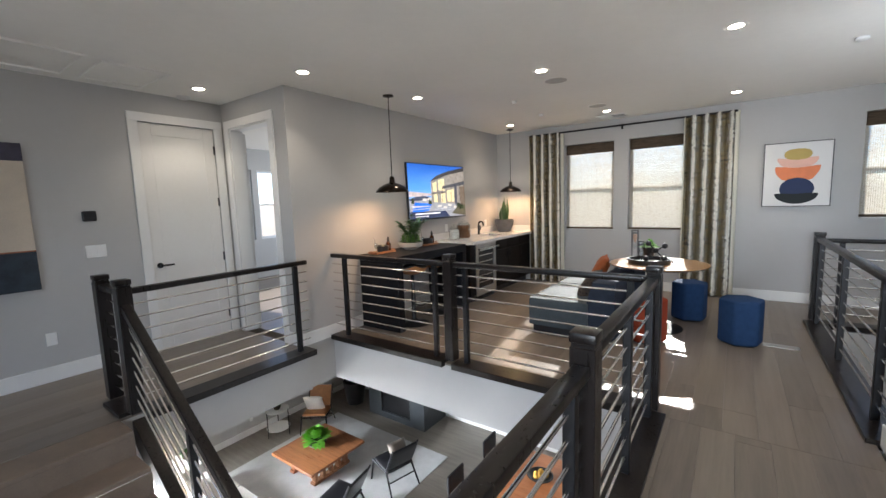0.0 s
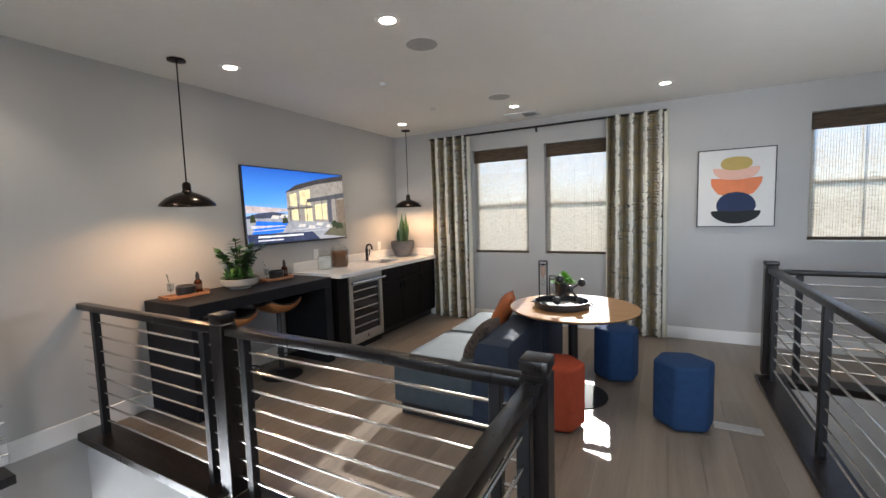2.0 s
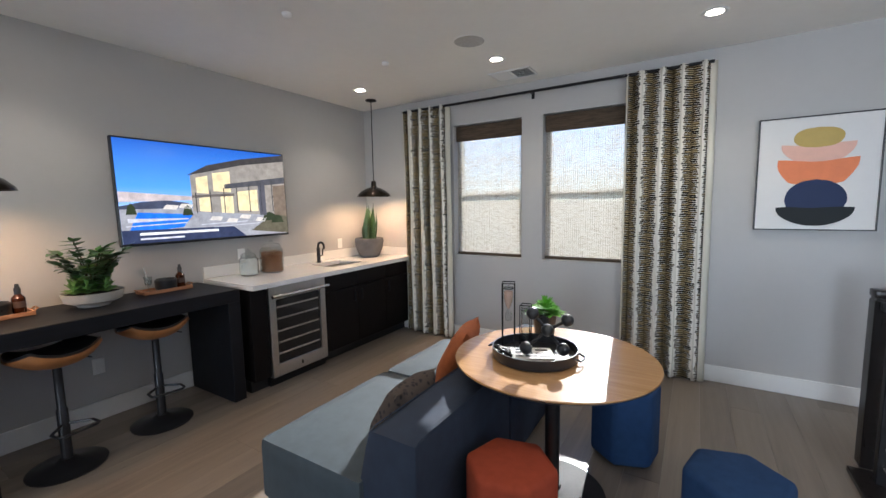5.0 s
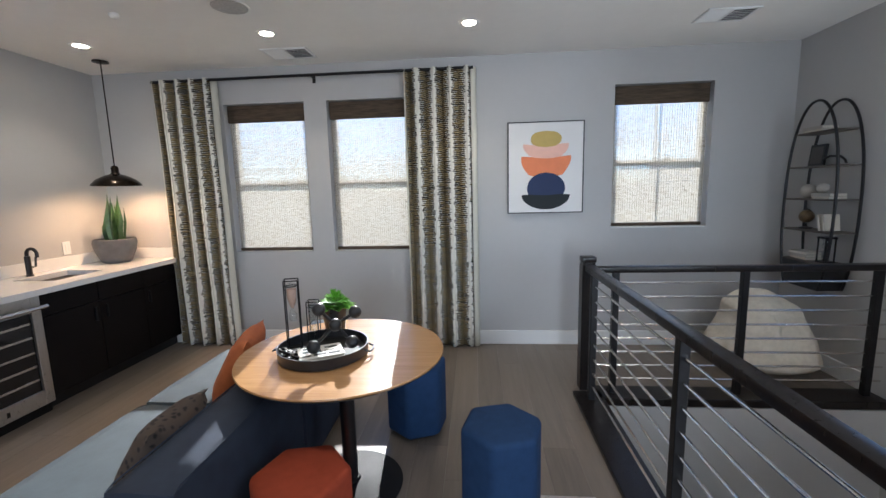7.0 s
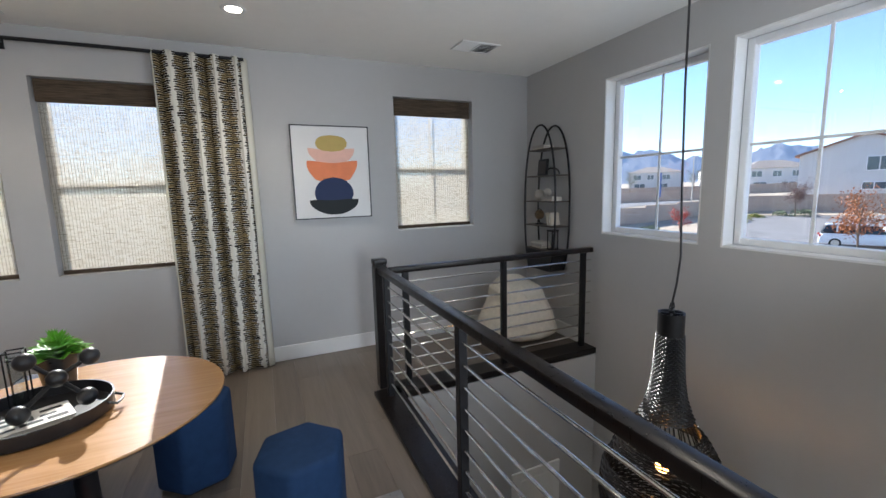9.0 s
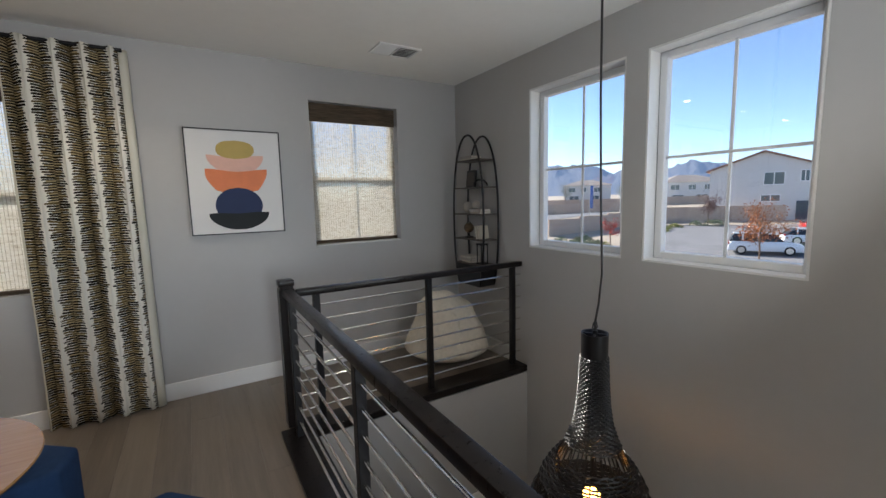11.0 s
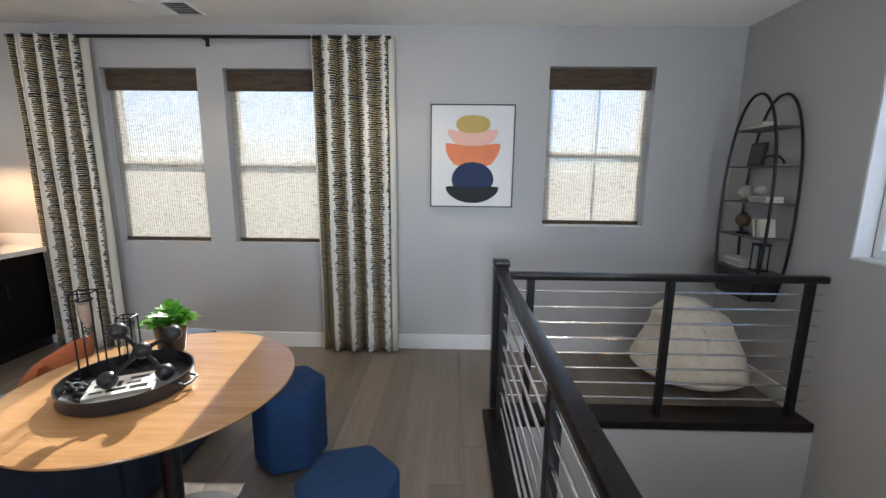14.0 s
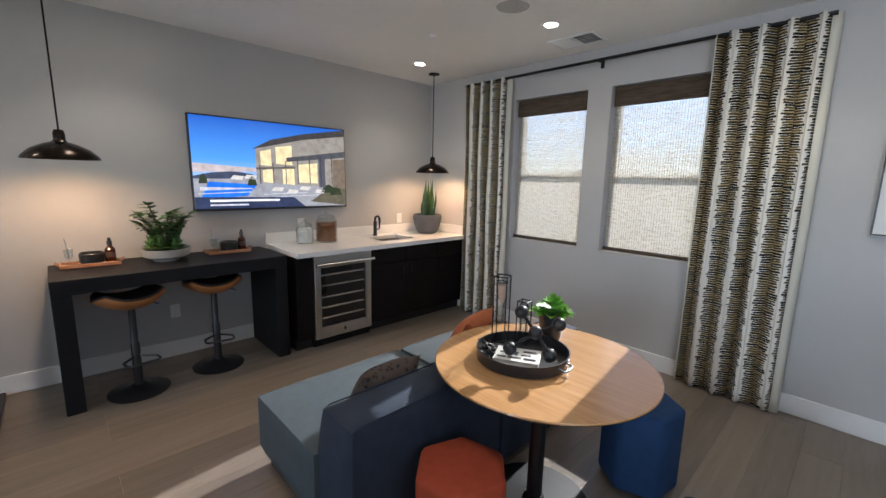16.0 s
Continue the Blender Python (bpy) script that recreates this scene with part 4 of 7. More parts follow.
for k in range(7):
    u = 0.38 + 0.085 * k
    picture_shape("mullion", [(u, 0.28), (u + 0.006, 0.28), (u + 0.006, 0.5 + 0.03 * k), (u, 0.5 + 0.03 * k)], (0.03, 0.03, 0.035), 6)
picture_shape("balcony", [(0.36, 0.47), (0.62, 0.5), (0.62, 0.47), (0.36, 0.445)], (0.12, 0.1, 0.09), 6)
picture_shape("sky_glow", [(0.0, 0.4), (0.36, 0.42), (0.36, 0.46), (0.0, 0.5)], (0.5, 0.42, 0.42), 1)
picture_shape("stone_wall", [(0.9, 0.24), (1, 0.22), (1, 0.62), (0.9, 0.6)], (0.16, 0.12, 0.09), 6)
for u, v in ((0.45, 0.2), (0.55, 0.17), (0.64, 0.21), (0.75, 0.17), (0.2, 0.33), (0.28, 0.34)):
    picture_shape("lounger", [(u, v), (u + 0.07, v - 0.01), (u + 0.085, v + 0.035), (u + 0.02, v + 0.045)], (0.6, 0.56, 0.52), 6)
for u0, v0, v1 in ((0.03, 0.2, 0.24), (0.02, 0.16, 0.17), (0.4, 0.15, 0.16), (0.48, 0.12, 0.125)):
    picture_shape("paving_edge", [(u0, v0), (u0 + 0.3, v0 + 0.02), (u0 + 0.3, v0 + 0.03), (u0, v1)], (0.5, 0.5, 0.55), 6)
for u, v, w in ((0.86, 0.2, 0.06), (0.92, 0.17, 0.05), (0.33, 0.29, 0.03), (0.05, 0.31, 0.025)):
    picture_shape("shrub", [(u - w, v - 0.03), (u - 0.6 * w, v + 0.05), (u, v + 0.08), (u + 0.7 * w, v + 0.045), (u + w, v - 0.03)], (0.03, 0.04, 0.02), 6)
picture_shape("caption_band", [(0, 0.0), (0.68, 0.0), (0.6, 0.12), (0, 0.13)], (0.03, 0.04, 0.09), 6)
picture_shape("caption_bar", [(0.08, 0.075), (0.5, 0.075), (0.5, 0.1), (0.08, 0.1)], (0.8, 0.8, 0.85), 7)
picture_shape("caption_bar", [(0.08, 0.03), (0.3, 0.03), (0.3, 0.048), (0.08, 0.048)], (0.6, 0.6, 0.65), 7)

# curtains and rod
cr = thing("curtain_rod", "black metal curtain rod on wall brackets", "curtain rod", (-3.0, 7.04, 2.615))
part("rod", rod(B(), (0, 0, 0), (3.06, 0, 0), 0.013, seg=16), BLACKM, cr)
for x in (0.03, 1.56, 3.03):
    bm = box(B(), x - 0.009, x + 0.009, 0.0, 0.085, -0.01, 0.01)
    box(bm, x - 0.014, x + 0.014, 0.084, 0.094, -0.05, 0.03)
    part("bracket", bm, BLACKM, cr)


def curtain(x0, x1, folds, flare):
    c = thing("curtain", "cream curtain with ragged black and olive dashes", "curtain", (x0, 7.035, 0.0), group="curtains")
    bm = B()
    uvl = bm.loops.layers.uv.new("UVMap")
    nu, nv = folds * 20, 24
    wd = x1 - x0
    grid, arc = [], []
    for j in range(nv + 1):
        z = 0.012 + 2.615 * j / nv
        row, u, last, us = [], 0.0, None, []
        open_ = 1 + flare * (1 - j / nv)
        for i in range(nu + 1):
            s = i / nu
            ph = 2 * math.pi * folds * s
            amp = 0.05 * (0.8 + 0.25 * math.sin(3.1 * s * folds + 1))
            x = wd * s * open_ + 0.012 * math.sin(2 * ph)
            y = amp * math.sin(ph + 0.25 * math.sin(z * 1.3 + i)) + 0.006 * math.sin(z * 4 + s * 9)
            row.append(bm.verts.new((x, y, z)))
            p = Vector((x, y, 0))
            if last is not None:
                u += (p - last).length
            last = p
            us.append(u)
        grid.append(row)
        arc.append(us)
    grid_x = [[v.co.x for v in r_] for r_ in grid]
    grid_y = [[v.co.y for v in r_] for r_ in grid]
    for j in range(nv):
        for i in range(nu):
            f = bm.faces.new((grid[j][i], grid[j][i + 1], grid[j + 1][i + 1], grid[j + 1][i]))
            for lp, (a, b) in zip(f.loops, ((j, i), (j, i + 1), (j + 1, i + 1), (j + 1, i))):
                lp[uvl].uv = (0.17 * (folds * b / nu + 0.25), grid[a][b].co.z)
    cl = part("cloth", bm, CURTAIN, c, smooth=180)
    sol = cl.modifiers.new("thick", "SOLIDIFY")
    sol.thickness = 0.002
    for s_, w_ in ((0, -0.016), (1, 0.05)):
        bm = B()
        last = None
        for j in range(nv + 1):
            z = 0.012 + 2.615 * j / nv
            e = Vector((grid_x[j][-s_], grid_y[j][-s_], z))
            pair_ = [bm.verts.new(e + Vector((w_ * q, (0.012 + 0.004 * math.sin(3 * z)) * q * q * 2, 0))) for q in (0.0, 0.5, 1.0)]
            if last:
                for i in (0, 1):
                    bm.faces.new((last[i], last[i + 1], pair_[i + 1], pair_[i]))
            last = pair_
        hem = part("side_hem", bm, LINING, c, "plain cream side hem", smooth=180)
        hem.modifiers.new("thick", "SOLIDIFY").thickness = 0.002


curtain(-2.985, -2.42, 4, 0.05)
curtain(-0.56, 0.035, 4, 0.02)

# painting on the north wall
art = thing("abstract_painting", "framed abstract print of five stacked rounded shapes", "painting", (0.37, YN - 0.001, 1.298))
AW, AH = 0.693, 0.835
part("canvas", box(B(), 0.008, AW - 0.008, -0.032, 0.0, 0.008, AH - 0.008), grainy("art_paper", (0.74, 0.73, 0.72), 0.7, vary=0.02), art)
bm = B()
for x0, x1, z0, z1 in ((0, 0.009, 0, AH), (AW - 0.009, AW, 0, AH), (0.009, AW - 0.009, 0, 0.009), (0.009, AW - 0.009, AH - 0.009, AH)):
    box(bm, x0, x1, -0.042, 0.0, z0, z1, 0.001)
part("frame", bm, SATIN, art, "thin black frame")


def ink_shape(name, cx, z0, z1, half, layer, colour, top=None):
    """A hand-cut shape: its half width and its upper edge given as functions along the height and the width."""
    bm = B()
    n = 22
    right, left = [], []
    for k in range(n + 1):
        s = k / n
        w = max(half(s), 0.002)
        z = z0 + (z1 - z0) * s
        right.append((cx + w * (1 + 0.012 * math.sin(5 * s + layer)), z))
        left.append((cx - w * (1 + 0.015 * math.sin(4 * s + 2 * layer)), z))
    ridge = []
    if top:
        x1, x0 = right[-1][0], left[-1][0]
        ridge = [(x1 + (x0 - x1) * k / 12, z1 + top(k / 12)) for k in range(1, 12)]
    vs = [bm.verts.new((x, -0.032 - 0.0006 * layer, z)) for x, z in right + ridge + left[::-1]]
    bm.faces.new(vs)
    bmesh.ops.recalc_face_normals(bm, faces=bm.faces)
    part(name, bm, flat(name + "_ink", colour), art, smooth=0)


def round_side(s, power=2.0):
    return max(0.0, 1 - abs(2 * s - 1) ** power) ** (1 / power)


ink_shape("gold_shape", 0.35, 0.605, 0.75, lambda s: 0.14 * round_side(s, 2.3), 4, (0.52, 0.38, 0.12))
ink_shape("pink_shape", 0.35, 0.475, 0.635, lambda s: 0.205 * math.sin(math.pi / 2 * min(1, s * 1.05 + 0.06)) ** 0.62, 2, (0.78, 0.47, 0.38), lambda u: -0.012 * math.sin(math.pi * u) + 0.004 * math.sin(7 * u))
ink_shape("coral_shape", 0.35, 0.335, 0.525, lambda s: 0.225 * (0.62 + 0.38 * math.sin(math.pi / 2 * min(1, s * 1.15))) * min(1, (s + 0.015) * 9) ** 0.35, 3, (0.76, 0.23, 0.1), lambda u: -0.022 * math.sin(math.pi * u) ** 2)
ink_shape("navy_shape", 0.352, 0.15, 0.375, lambda s: 0.176 * (max(0.0, 1 - (max(0, s - 0.28) / 0.72) ** 2.2)) ** 0.5 * (1 - 0.12 * max(0, 0.28 - s) / 0.28), 5, (0.012, 0.026, 0.085))
ink_shape("charcoal_shape", 0.352, 0.035, 0.17, lambda s: 0.222 * math.sin(math.pi / 2 * min(1, s + 0.02)) ** 0.5, 6, (0.006, 0.010, 0.013), lambda u: 0.004 * math.sin(9 * u))

# sofa
sofa = thing("sofa", "low slate-blue canvas modular sofa with piped seams", "sofa", (-1.78, 4.20, 0.0))


def cushion(bm, x0, x1, y0, y1, z0, z1, r=0.04, puff=0.012, m=None):
    """A soft block: rounded edges and a slightly swollen top."""
    t = bmesh.new()
    box(t, x0, x1, y0, y1, z0, z1)
    bmesh.ops.subdivide_edges(t, edges=t.edges[:], cuts=7, use_grid_fill=True)
    c = Vector(((x0 + x1) / 2, (y0 + y1) / 2, (z0 + z1) / 2))
    hx, hy, hz = (x1 - x0) / 2, (y1 - y0) / 2, (z1 - z0) / 2
    for v in t.verts:
        d = v.co - c
        q = Vector((max(-hx + r, min(hx - r, d.x)), max(-hy + r, min(hy - r, d.y)), max(-hz + r, min(hz - r, d.z))))
        e = d - q
        if e.length > 1e-6:
            d = q + e.normalized() * r
        k = (1 - min(1, (d.x / hx) ** 2)) * (1 - min(1, (d.y / hy) ** 2))
        d.z += puff * k * (1 if d.z > 0 else -0.3)
        k2 = (1 - min(1, (d.z / hz) ** 2))
        d.x += puff * 0.5 * k2 * (1 - min(1, (d.y / hy) ** 2)) * (1 if d.x > 0 else -1)
        d.z += 0.003 * noise.noise(d * 9)
        v.co = c + d
        if m is not None:
            v.co = m @ v.co
    me = bpy.data.meshes.new("tmp")
    t.to_mesh(me)
    t.free()
    bm.from_mesh(me)
    bpy.data.meshes.remove(me)
    return bm


part("seat_cushion", cushion(B(), 0.0, 0.66, 0.0, 0.95, 0.10, 0.42, 0.03, 0.02), SUNSLATE, sofa, smooth=60)
part("seat_cushion", cushion(B(), 0.0, 0.66, 0.96, 1.75, 0.10, 0.42, 0.03, 0.02), SUNSLATE, sofa, smooth=60)
def back_block(y0, y1):
    """A backrest whose seat side leans back, so that the top is narrower than the foot."""
    bm = cushion(B(), 0.60, 0.92, y0, y1, 0.04, 0.64, 0.025, 0.010)
    for v in bm.verts:
        v.co.x += 0.085 * max(0.0, (v.co.z - 0.3) / 0.34) * max(0.0, (0.92 - v.co.x) / 0.32)
        v.co.z += 0.006 * noise.noise(v.co * 5)
    ob = part("backrest", bm, SLATE, sofa, smooth=60)
    for x in (0.692, 0.913):
        part("piping", tube(B(), [(x, y0 + 0.012, 0.07), (x, y0 + 0.012, 0.34), (x, y0 + 0.012, 0.63), (x, y0 + 0.04, 0.641), (x, y1 - 0.04, 0.641)] if x > 0.8 else [(x - 0.086, y0 + 0.012, 0.07), (x - 0.08, y0 + 0.012, 0.31), (x, y0 + 0.012, 0.63), (x, y0 + 0.04, 0.641), (x, y1 - 0.04, 0.641)], 0.0035, 6), SLATE, ob)


back_block(0.03, 0.95)
back_block(0.96, 1.75)
for y0, y1 in ((0.0, 0.95), (0.96, 1.75)):
    part("seat_piping", tube(B(), [(0.012, y0 + 0.03, 0.408), (0.012, y1 - 0.03, 0.408), (0.03, y1 - 0.012, 0.408), (0.6, y1 - 0.012, 0.41)], 0.0035, 6), SUNSLATE, sofa)
    part("seat_piping", tube(B(), [(0.6, y0 + 0.012, 0.41), (0.03, y0 + 0.012, 0.408), (0.012, y0 + 0.03, 0.408), (0.008, y0 + 0.012, 0.12)], 0.0035, 6), SUNSLATE, sofa)
part("plinth", box(B(), 0.04, 0.88, 0.05, 1.70, 0.0, 0.11), SATIN, sofa)


def pillow(name, label, mat, at, rx, ry, rz, size=0.44):
    bm = B()
    n = 14
    g = {}
    for side in (1, -1):
        for i in range(n + 1):
            for j in range(n + 1):
                u, v = 2 * i / n - 1, 2 * j / n - 1
                if side == -1 and (i in (0, n) or j in (0, n)):
                    g[side, i, j] = g[1, i, j]
                    continue
                pinch = 1 - 0.1 * (1 - abs(u)) * 0 - 0.07 * (u * u * (1 - v * v) + v * v * (1 - u * u))
                h = 0.075 * ((1 - u ** 4) * (1 - v ** 4)) ** 0.6
                g[side, i, j] = bm.verts.new((size / 2 * u * pinch, size / 2 * v * pinch, side * h + 0.005 * noise.noise(Vector((u * 3, v * 3, side)))))
        for i in range(n):
            for j in range(n):
                q = [g[side, i, j], g[side, i + 1, j], g[side, i + 1, j + 1], g[side, i, j + 1]]
                bm.faces.new(q if side == 1 else q[::-1])
    ob = solid(name, bm, mat, label, "pillow", smooth=70)
    ob.matrix_basis = pose(*at, rx, ry, rz)
    return ob


LEOPARD = Mat("spotted_fabric", (0.2, 0.15, 0.12), 0.9)
_n = LEOPARD.node("ShaderNodeTexVoronoi", Vector=LEOPARD.coords(), Scale=34.0)
LEOPARD.to("Base Color", LEOPARD.ramp(_n.outputs["Distance"], (0.2, (0.008, 0.007, 0.007)), (0.42, (0.06, 0.043, 0.034))))
pillow("throw_pillow", "dark spotted throw pillow leaning on the sofa back", LEOPARD.m, (-1.215, 4.62, 0.535), 0, -58, 3, 0.36)
pillow("throw_pillow", "rust orange throw pillow leaning on the sofa back", TANPILLOW, (-1.30, 5.33, 0.575), 0, -62, 16, 0.42)


# poufs
def pouf(x, y, turn, mat, label):
    p = thing("pouf", label, "pouf", (x, y, 0), turn, group="hexagonal poufs")
    bm = B()
    pts = [(0.2 * math.cos(math.pi / 3 * k), 0.2 * math.sin(math.pi / 3 * k)) for k in range(6)]
    prism(bm, pts, 0.015, 0.46, 0.028, 4)
    part("cover", bm, mat, p, smooth=50)
    part("glide", prism(B(), [(a * 0.8, b * 0.8) for a, b in pts], 0.0, 0.02), SATIN, p)
    return p


pouf(-0.63, 4.59, 12, REDPOUF, "rust red upholstered hexagonal pouf by the table")
pouf(-0.33, 5.66, 20, BLUEPOUF, "blue upholstered hexagonal pouf behind the table")
pouf(0.17, 4.96, 15, BLUEPOUF, "blue upholstered hexagonal pouf near the railing")

# round table
TX, TY, TZ = -0.61, 5.11, 0.745
tb = thing("round_table", "round oak pedestal table with black base", "table", (TX, TY, 0))
part("tabletop", lathe(B(), [(0.0, TZ - 0.012), (0.5, TZ - 0.012), (0.505, TZ - 0.006), (0.503, TZ), (0.0, TZ)], seg=72), OAKTOP, tb)
part("edge_band", lathe(B(), [(0.0, TZ - 0.024), (0.485, TZ - 0.024), (0.503, TZ - 0.0125), (0.0, TZ - 0.0122)], seg=72), SATIN, tb, "black lower edge")
part("column", rod(B(), (0, 0, 0.02), (0, 0, TZ - 0.02), 0.038, seg=24), SATIN, tb)
part("base", lathe(B(), [(0.0, 0.0), (0.27, 0.0), (0.272, 0.008), (0.2, 0.018), (0.05, 0.035), (0.045, 0.05), (0.0, 0.05)], seg=48), grainy("black_powder_coat", (0.01, 0.01, 0.011), 0.62, vary=0.2, Specular_IOR_Level=0.25), tb)

# ---------------------------------------------------------------- things on the bar


def leaf_into(bm, base, tip, width, droop=0.0, fold=0.15, n=5):
    """A pointed leaf blade from base to tip, folded along its rib."""
    a, b = Vector(base), Vector(tip)
    d = b - a
    side = d.cross(Vector((0, 0, 1)))
    side = side.normalized() if side.length > 1e-6 else Vector((1, 0, 0))
    up = side.cross(d).normalized()
    rows = []
    for k in range(n + 1):
        s = k / n
        w = width * math.sin(math.pi * (0.06 + 0.94 * s) ** 0.8) * 0.5 if k < n else 0.0
        c = a + d * s - Vector((0, 0, droop * s * s))
        rows.append((bm.verts.new(c + side * w + up * fold * w), bm.verts.new(c), bm.verts.new(c - side * w + up * fold * w)))
    for p, q in zip(rows, rows[1:]):
        bm.faces.new((p[0], p[1], q[1], q[0]))
        bm.faces.new((p[1], p[2], q[2], q[1]))


def rosette_into(bm, c, r, rings=3, per=8, lift=0.5, rnd=random, wide=0.5):
    """A succulent rosette of thick pointed leaves."""
    for k in range(rings):
        rr = r * (1 - 0.28 * k)
        for i in range(per):
            a = 2 * math.pi * (i + 0.5 * k) / per + rnd.uniform(-0.12, 0.12)
            h = lift * r * (0.35 + 0.4 * k)
            base = (c[0] + 0.1 * rr * math.cos(a), c[1] + 0.1 * rr * math.sin(a), c[2] + 0.02 * k)
            leaf_into(bm, base, (c[0] + rr * math.cos(a), c[1] + rr * math.sin(a), c[2] + h + 0.02 * k), rr * wide, 0, 0.45, 4)


BARZ = 0.902
rng = random.Random(3)
pl = thing("potted_plant", "leafy green plant with succulents in a pale low bowl", "plant", (-3.41, 4.13, BARZ))
pl.scale = (1.02, 1.02, 1.15)
part("bowl", lathe(B(), [(0.0, 0.0), (0.085, 0.0), (0.09, 0.012), (0.15, 0.035), (0.165, 0.085), (0.155, 0.085), (0.14, 0.06), (0.0, 0.055)], seg=36), STONEWARE, pl, "pale stoneware bowl")
part("soil", lathe(B(), [(0.0, 0.074), (0.148, 0.07)], seg=24), SOIL, pl)
bm, bs = B(), B()
for k in range(11):
    a = -1.9 + k * 0.42 + rng.uniform(-0.15, 0.15)
    if math.cos(a) < -0.75:
        a += 0.9
    reach, rise = rng.uniform(0.06, 0.2), rng.uniform(0.2, 0.36)
    pts = [Vector((0.02 * math.cos(a), 0.02 * math.sin(a), 0.07)) + Vector((reach * s ** 1.3 * math.cos(a), reach * s ** 1.3 * math.sin(a), rise * (s - 0.25 * s * s) * 1.25)) for s in (0, 0.25, 0.5, 0.75, 1.0)]
    pts = [Vector((max(p.x, -0.22), p.y, p.z)) for p in pts]
    tube(bs, pts, 0.004, 5)
    for s in range(1, 5):
        for sgn in (-1, 1):
            for q in (0.0, 0.35, 0.7):
                p = pts[s].lerp(pts[s - 1], q)
                d = a + sgn * rng.uniform(0.7, 1.2)
                ln = rng.uniform(0.06, 0.085)
                leaf_into(bm, p, (max(p.x + ln * math.cos(d), -0.24), p.y + ln * math.sin(d), p.z + rng.uniform(-0.01, 0.04)), 0.056, 0.006)
    leaf_into(bm, pts[-1], pts[-1] + Vector((0.05 * math.cos(a), 0.05 * math.sin(a), 0.03)), 0.034)
part("stem_cluster", bs, STEM, pl)
part("leaves", bm, LEAF, pl, "dark glossy paired leaves")
bm = B()
for k in range(11):
    a = k * 2.4
    r = 0.05 + 0.07 * (k / 11) ** 0.5
    rosette_into(bm, (r * math.cos(a), r * math.sin(a), 0.085), rng.uniform(0.04, 0.06), 3, 7, 0.8, rng)
part("succulent_bed", bm, SUCC, pl, "pale green succulents")


def bar_tray(x, y, turn):
    t = thing("serving_tray", "small teak serving tray with raised edge", "tray", (x, y, BARZ), turn, group="serving trays")
    bm = B()
    w, l = 0.075, 0.17
    box(bm, -w, w, -l, l, 0.0, 0.01, 0.003)
    for x0, x1, y0, y1 in ((-w, -w + 0.01, -l, l), (w - 0.01, w, -l, l), (-w + 0.01, w - 0.01, -l, -l + 0.01), (-w + 0.01, w - 0.01, l - 0.01, l)):
        box(bm, x0, x1, y0, y1, 0.01, 0.026, 0.002)
    part("base", bm, TRAYWOOD, t)
    for s in (-1, 1):
        part("handle", tube(B(), [(-0.035, s * l, 0.02), (-0.03, s * (l + 0.02), 0.035), (0.03, s * (l + 0.02), 0.035), (0.035, s * l, 0.02)], 0.005), TRAYWOOD, t)
    m = t.matrix_basis
    def on(px, py):
        return m @ Vector((px, py, 0.0115))
    p = on(0.0, 0.01)
    bowl = solid("black_bowl", lathe(B(), [(0.0, 0.0), (0.05, 0.0), (0.06, 0.008), (0.062, 0.05), (0.055, 0.056), (0.05, 0.05), (0.045, 0.012), (0.0, 0.01)], seg=28), CERAMIC, "small round black ceramic bowl on a tray", "bowl", group="black bowls")
    bowl.matrix_basis = pose(*p) @ Matrix.Diagonal((1.2, 1.2, 1.5, 1))
    p = on(0.0, 0.115)
    bt = thing("bitters_bottle", "small amber glass bottle with dropper cap and label", "bottle", p, turn, group="amber bottles")
    bt.scale = (1.28, 1.28, 1.3)
    part("glass", lathe(B(), [(0.0, 0.0), (0.024, 0.0), (0.025, 0.005), (0.025, 0.075), (0.012, 0.092), (0.0, 0.092)], seg=20), AMBER, bt)
    part("cap", lathe(B(), [(0.012, 0.09), (0.013, 0.118), (0.009, 0.125), (0.007, 0.14), (0.0, 0.142)], seg=16), SATIN, bt)
    bm = B()
    for k in range(9):
        a0, a1 = -1.2 + 2.4 * k / 9, -1.2 + 2.4 * (k + 1) / 9
        v = [bm.verts.new((0.0256 * math.cos(a), 0.0256 * math.sin(a), z)) for a, z in ((a0, 0.03), (a1, 0.03), (a1, 0.06), (a0, 0.06))]
        bm.faces.new(v)
    part("label", bm, flat("dark_label", (0.09, 0.05, 0.04)), bt)
    p = on(0.01, -0.115)
    g = thing("tasting_glass", "small clear stemmed glass with a stirring spoon", "glass", p, turn, group="tasting glasses")
    g.scale = (1.2, 1.2, 1.3)
    part("bowl", lathe(B(), [(0.0, 0.0), (0.026, 0.0), (0.026, 0.003), (0.005, 0.007), (0.004, 0.03), (0.018, 0.045), (0.023, 0.09), (0.022, 0.09), (0.017, 0.047), (0.0, 0.04)], seg=20), JARGLASS, g)
    part("spoon", tube(B(), [(0.0, 0.0, 0.042), (-0.01, -0.008, 0.13), (-0.012, -0.012, 0.15)], 0.003), NICKEL, g)


bar_tray(-3.50, 3.68, 0)
bar_tray(-3.50, 4.60, 0)

WZ = 0.9185


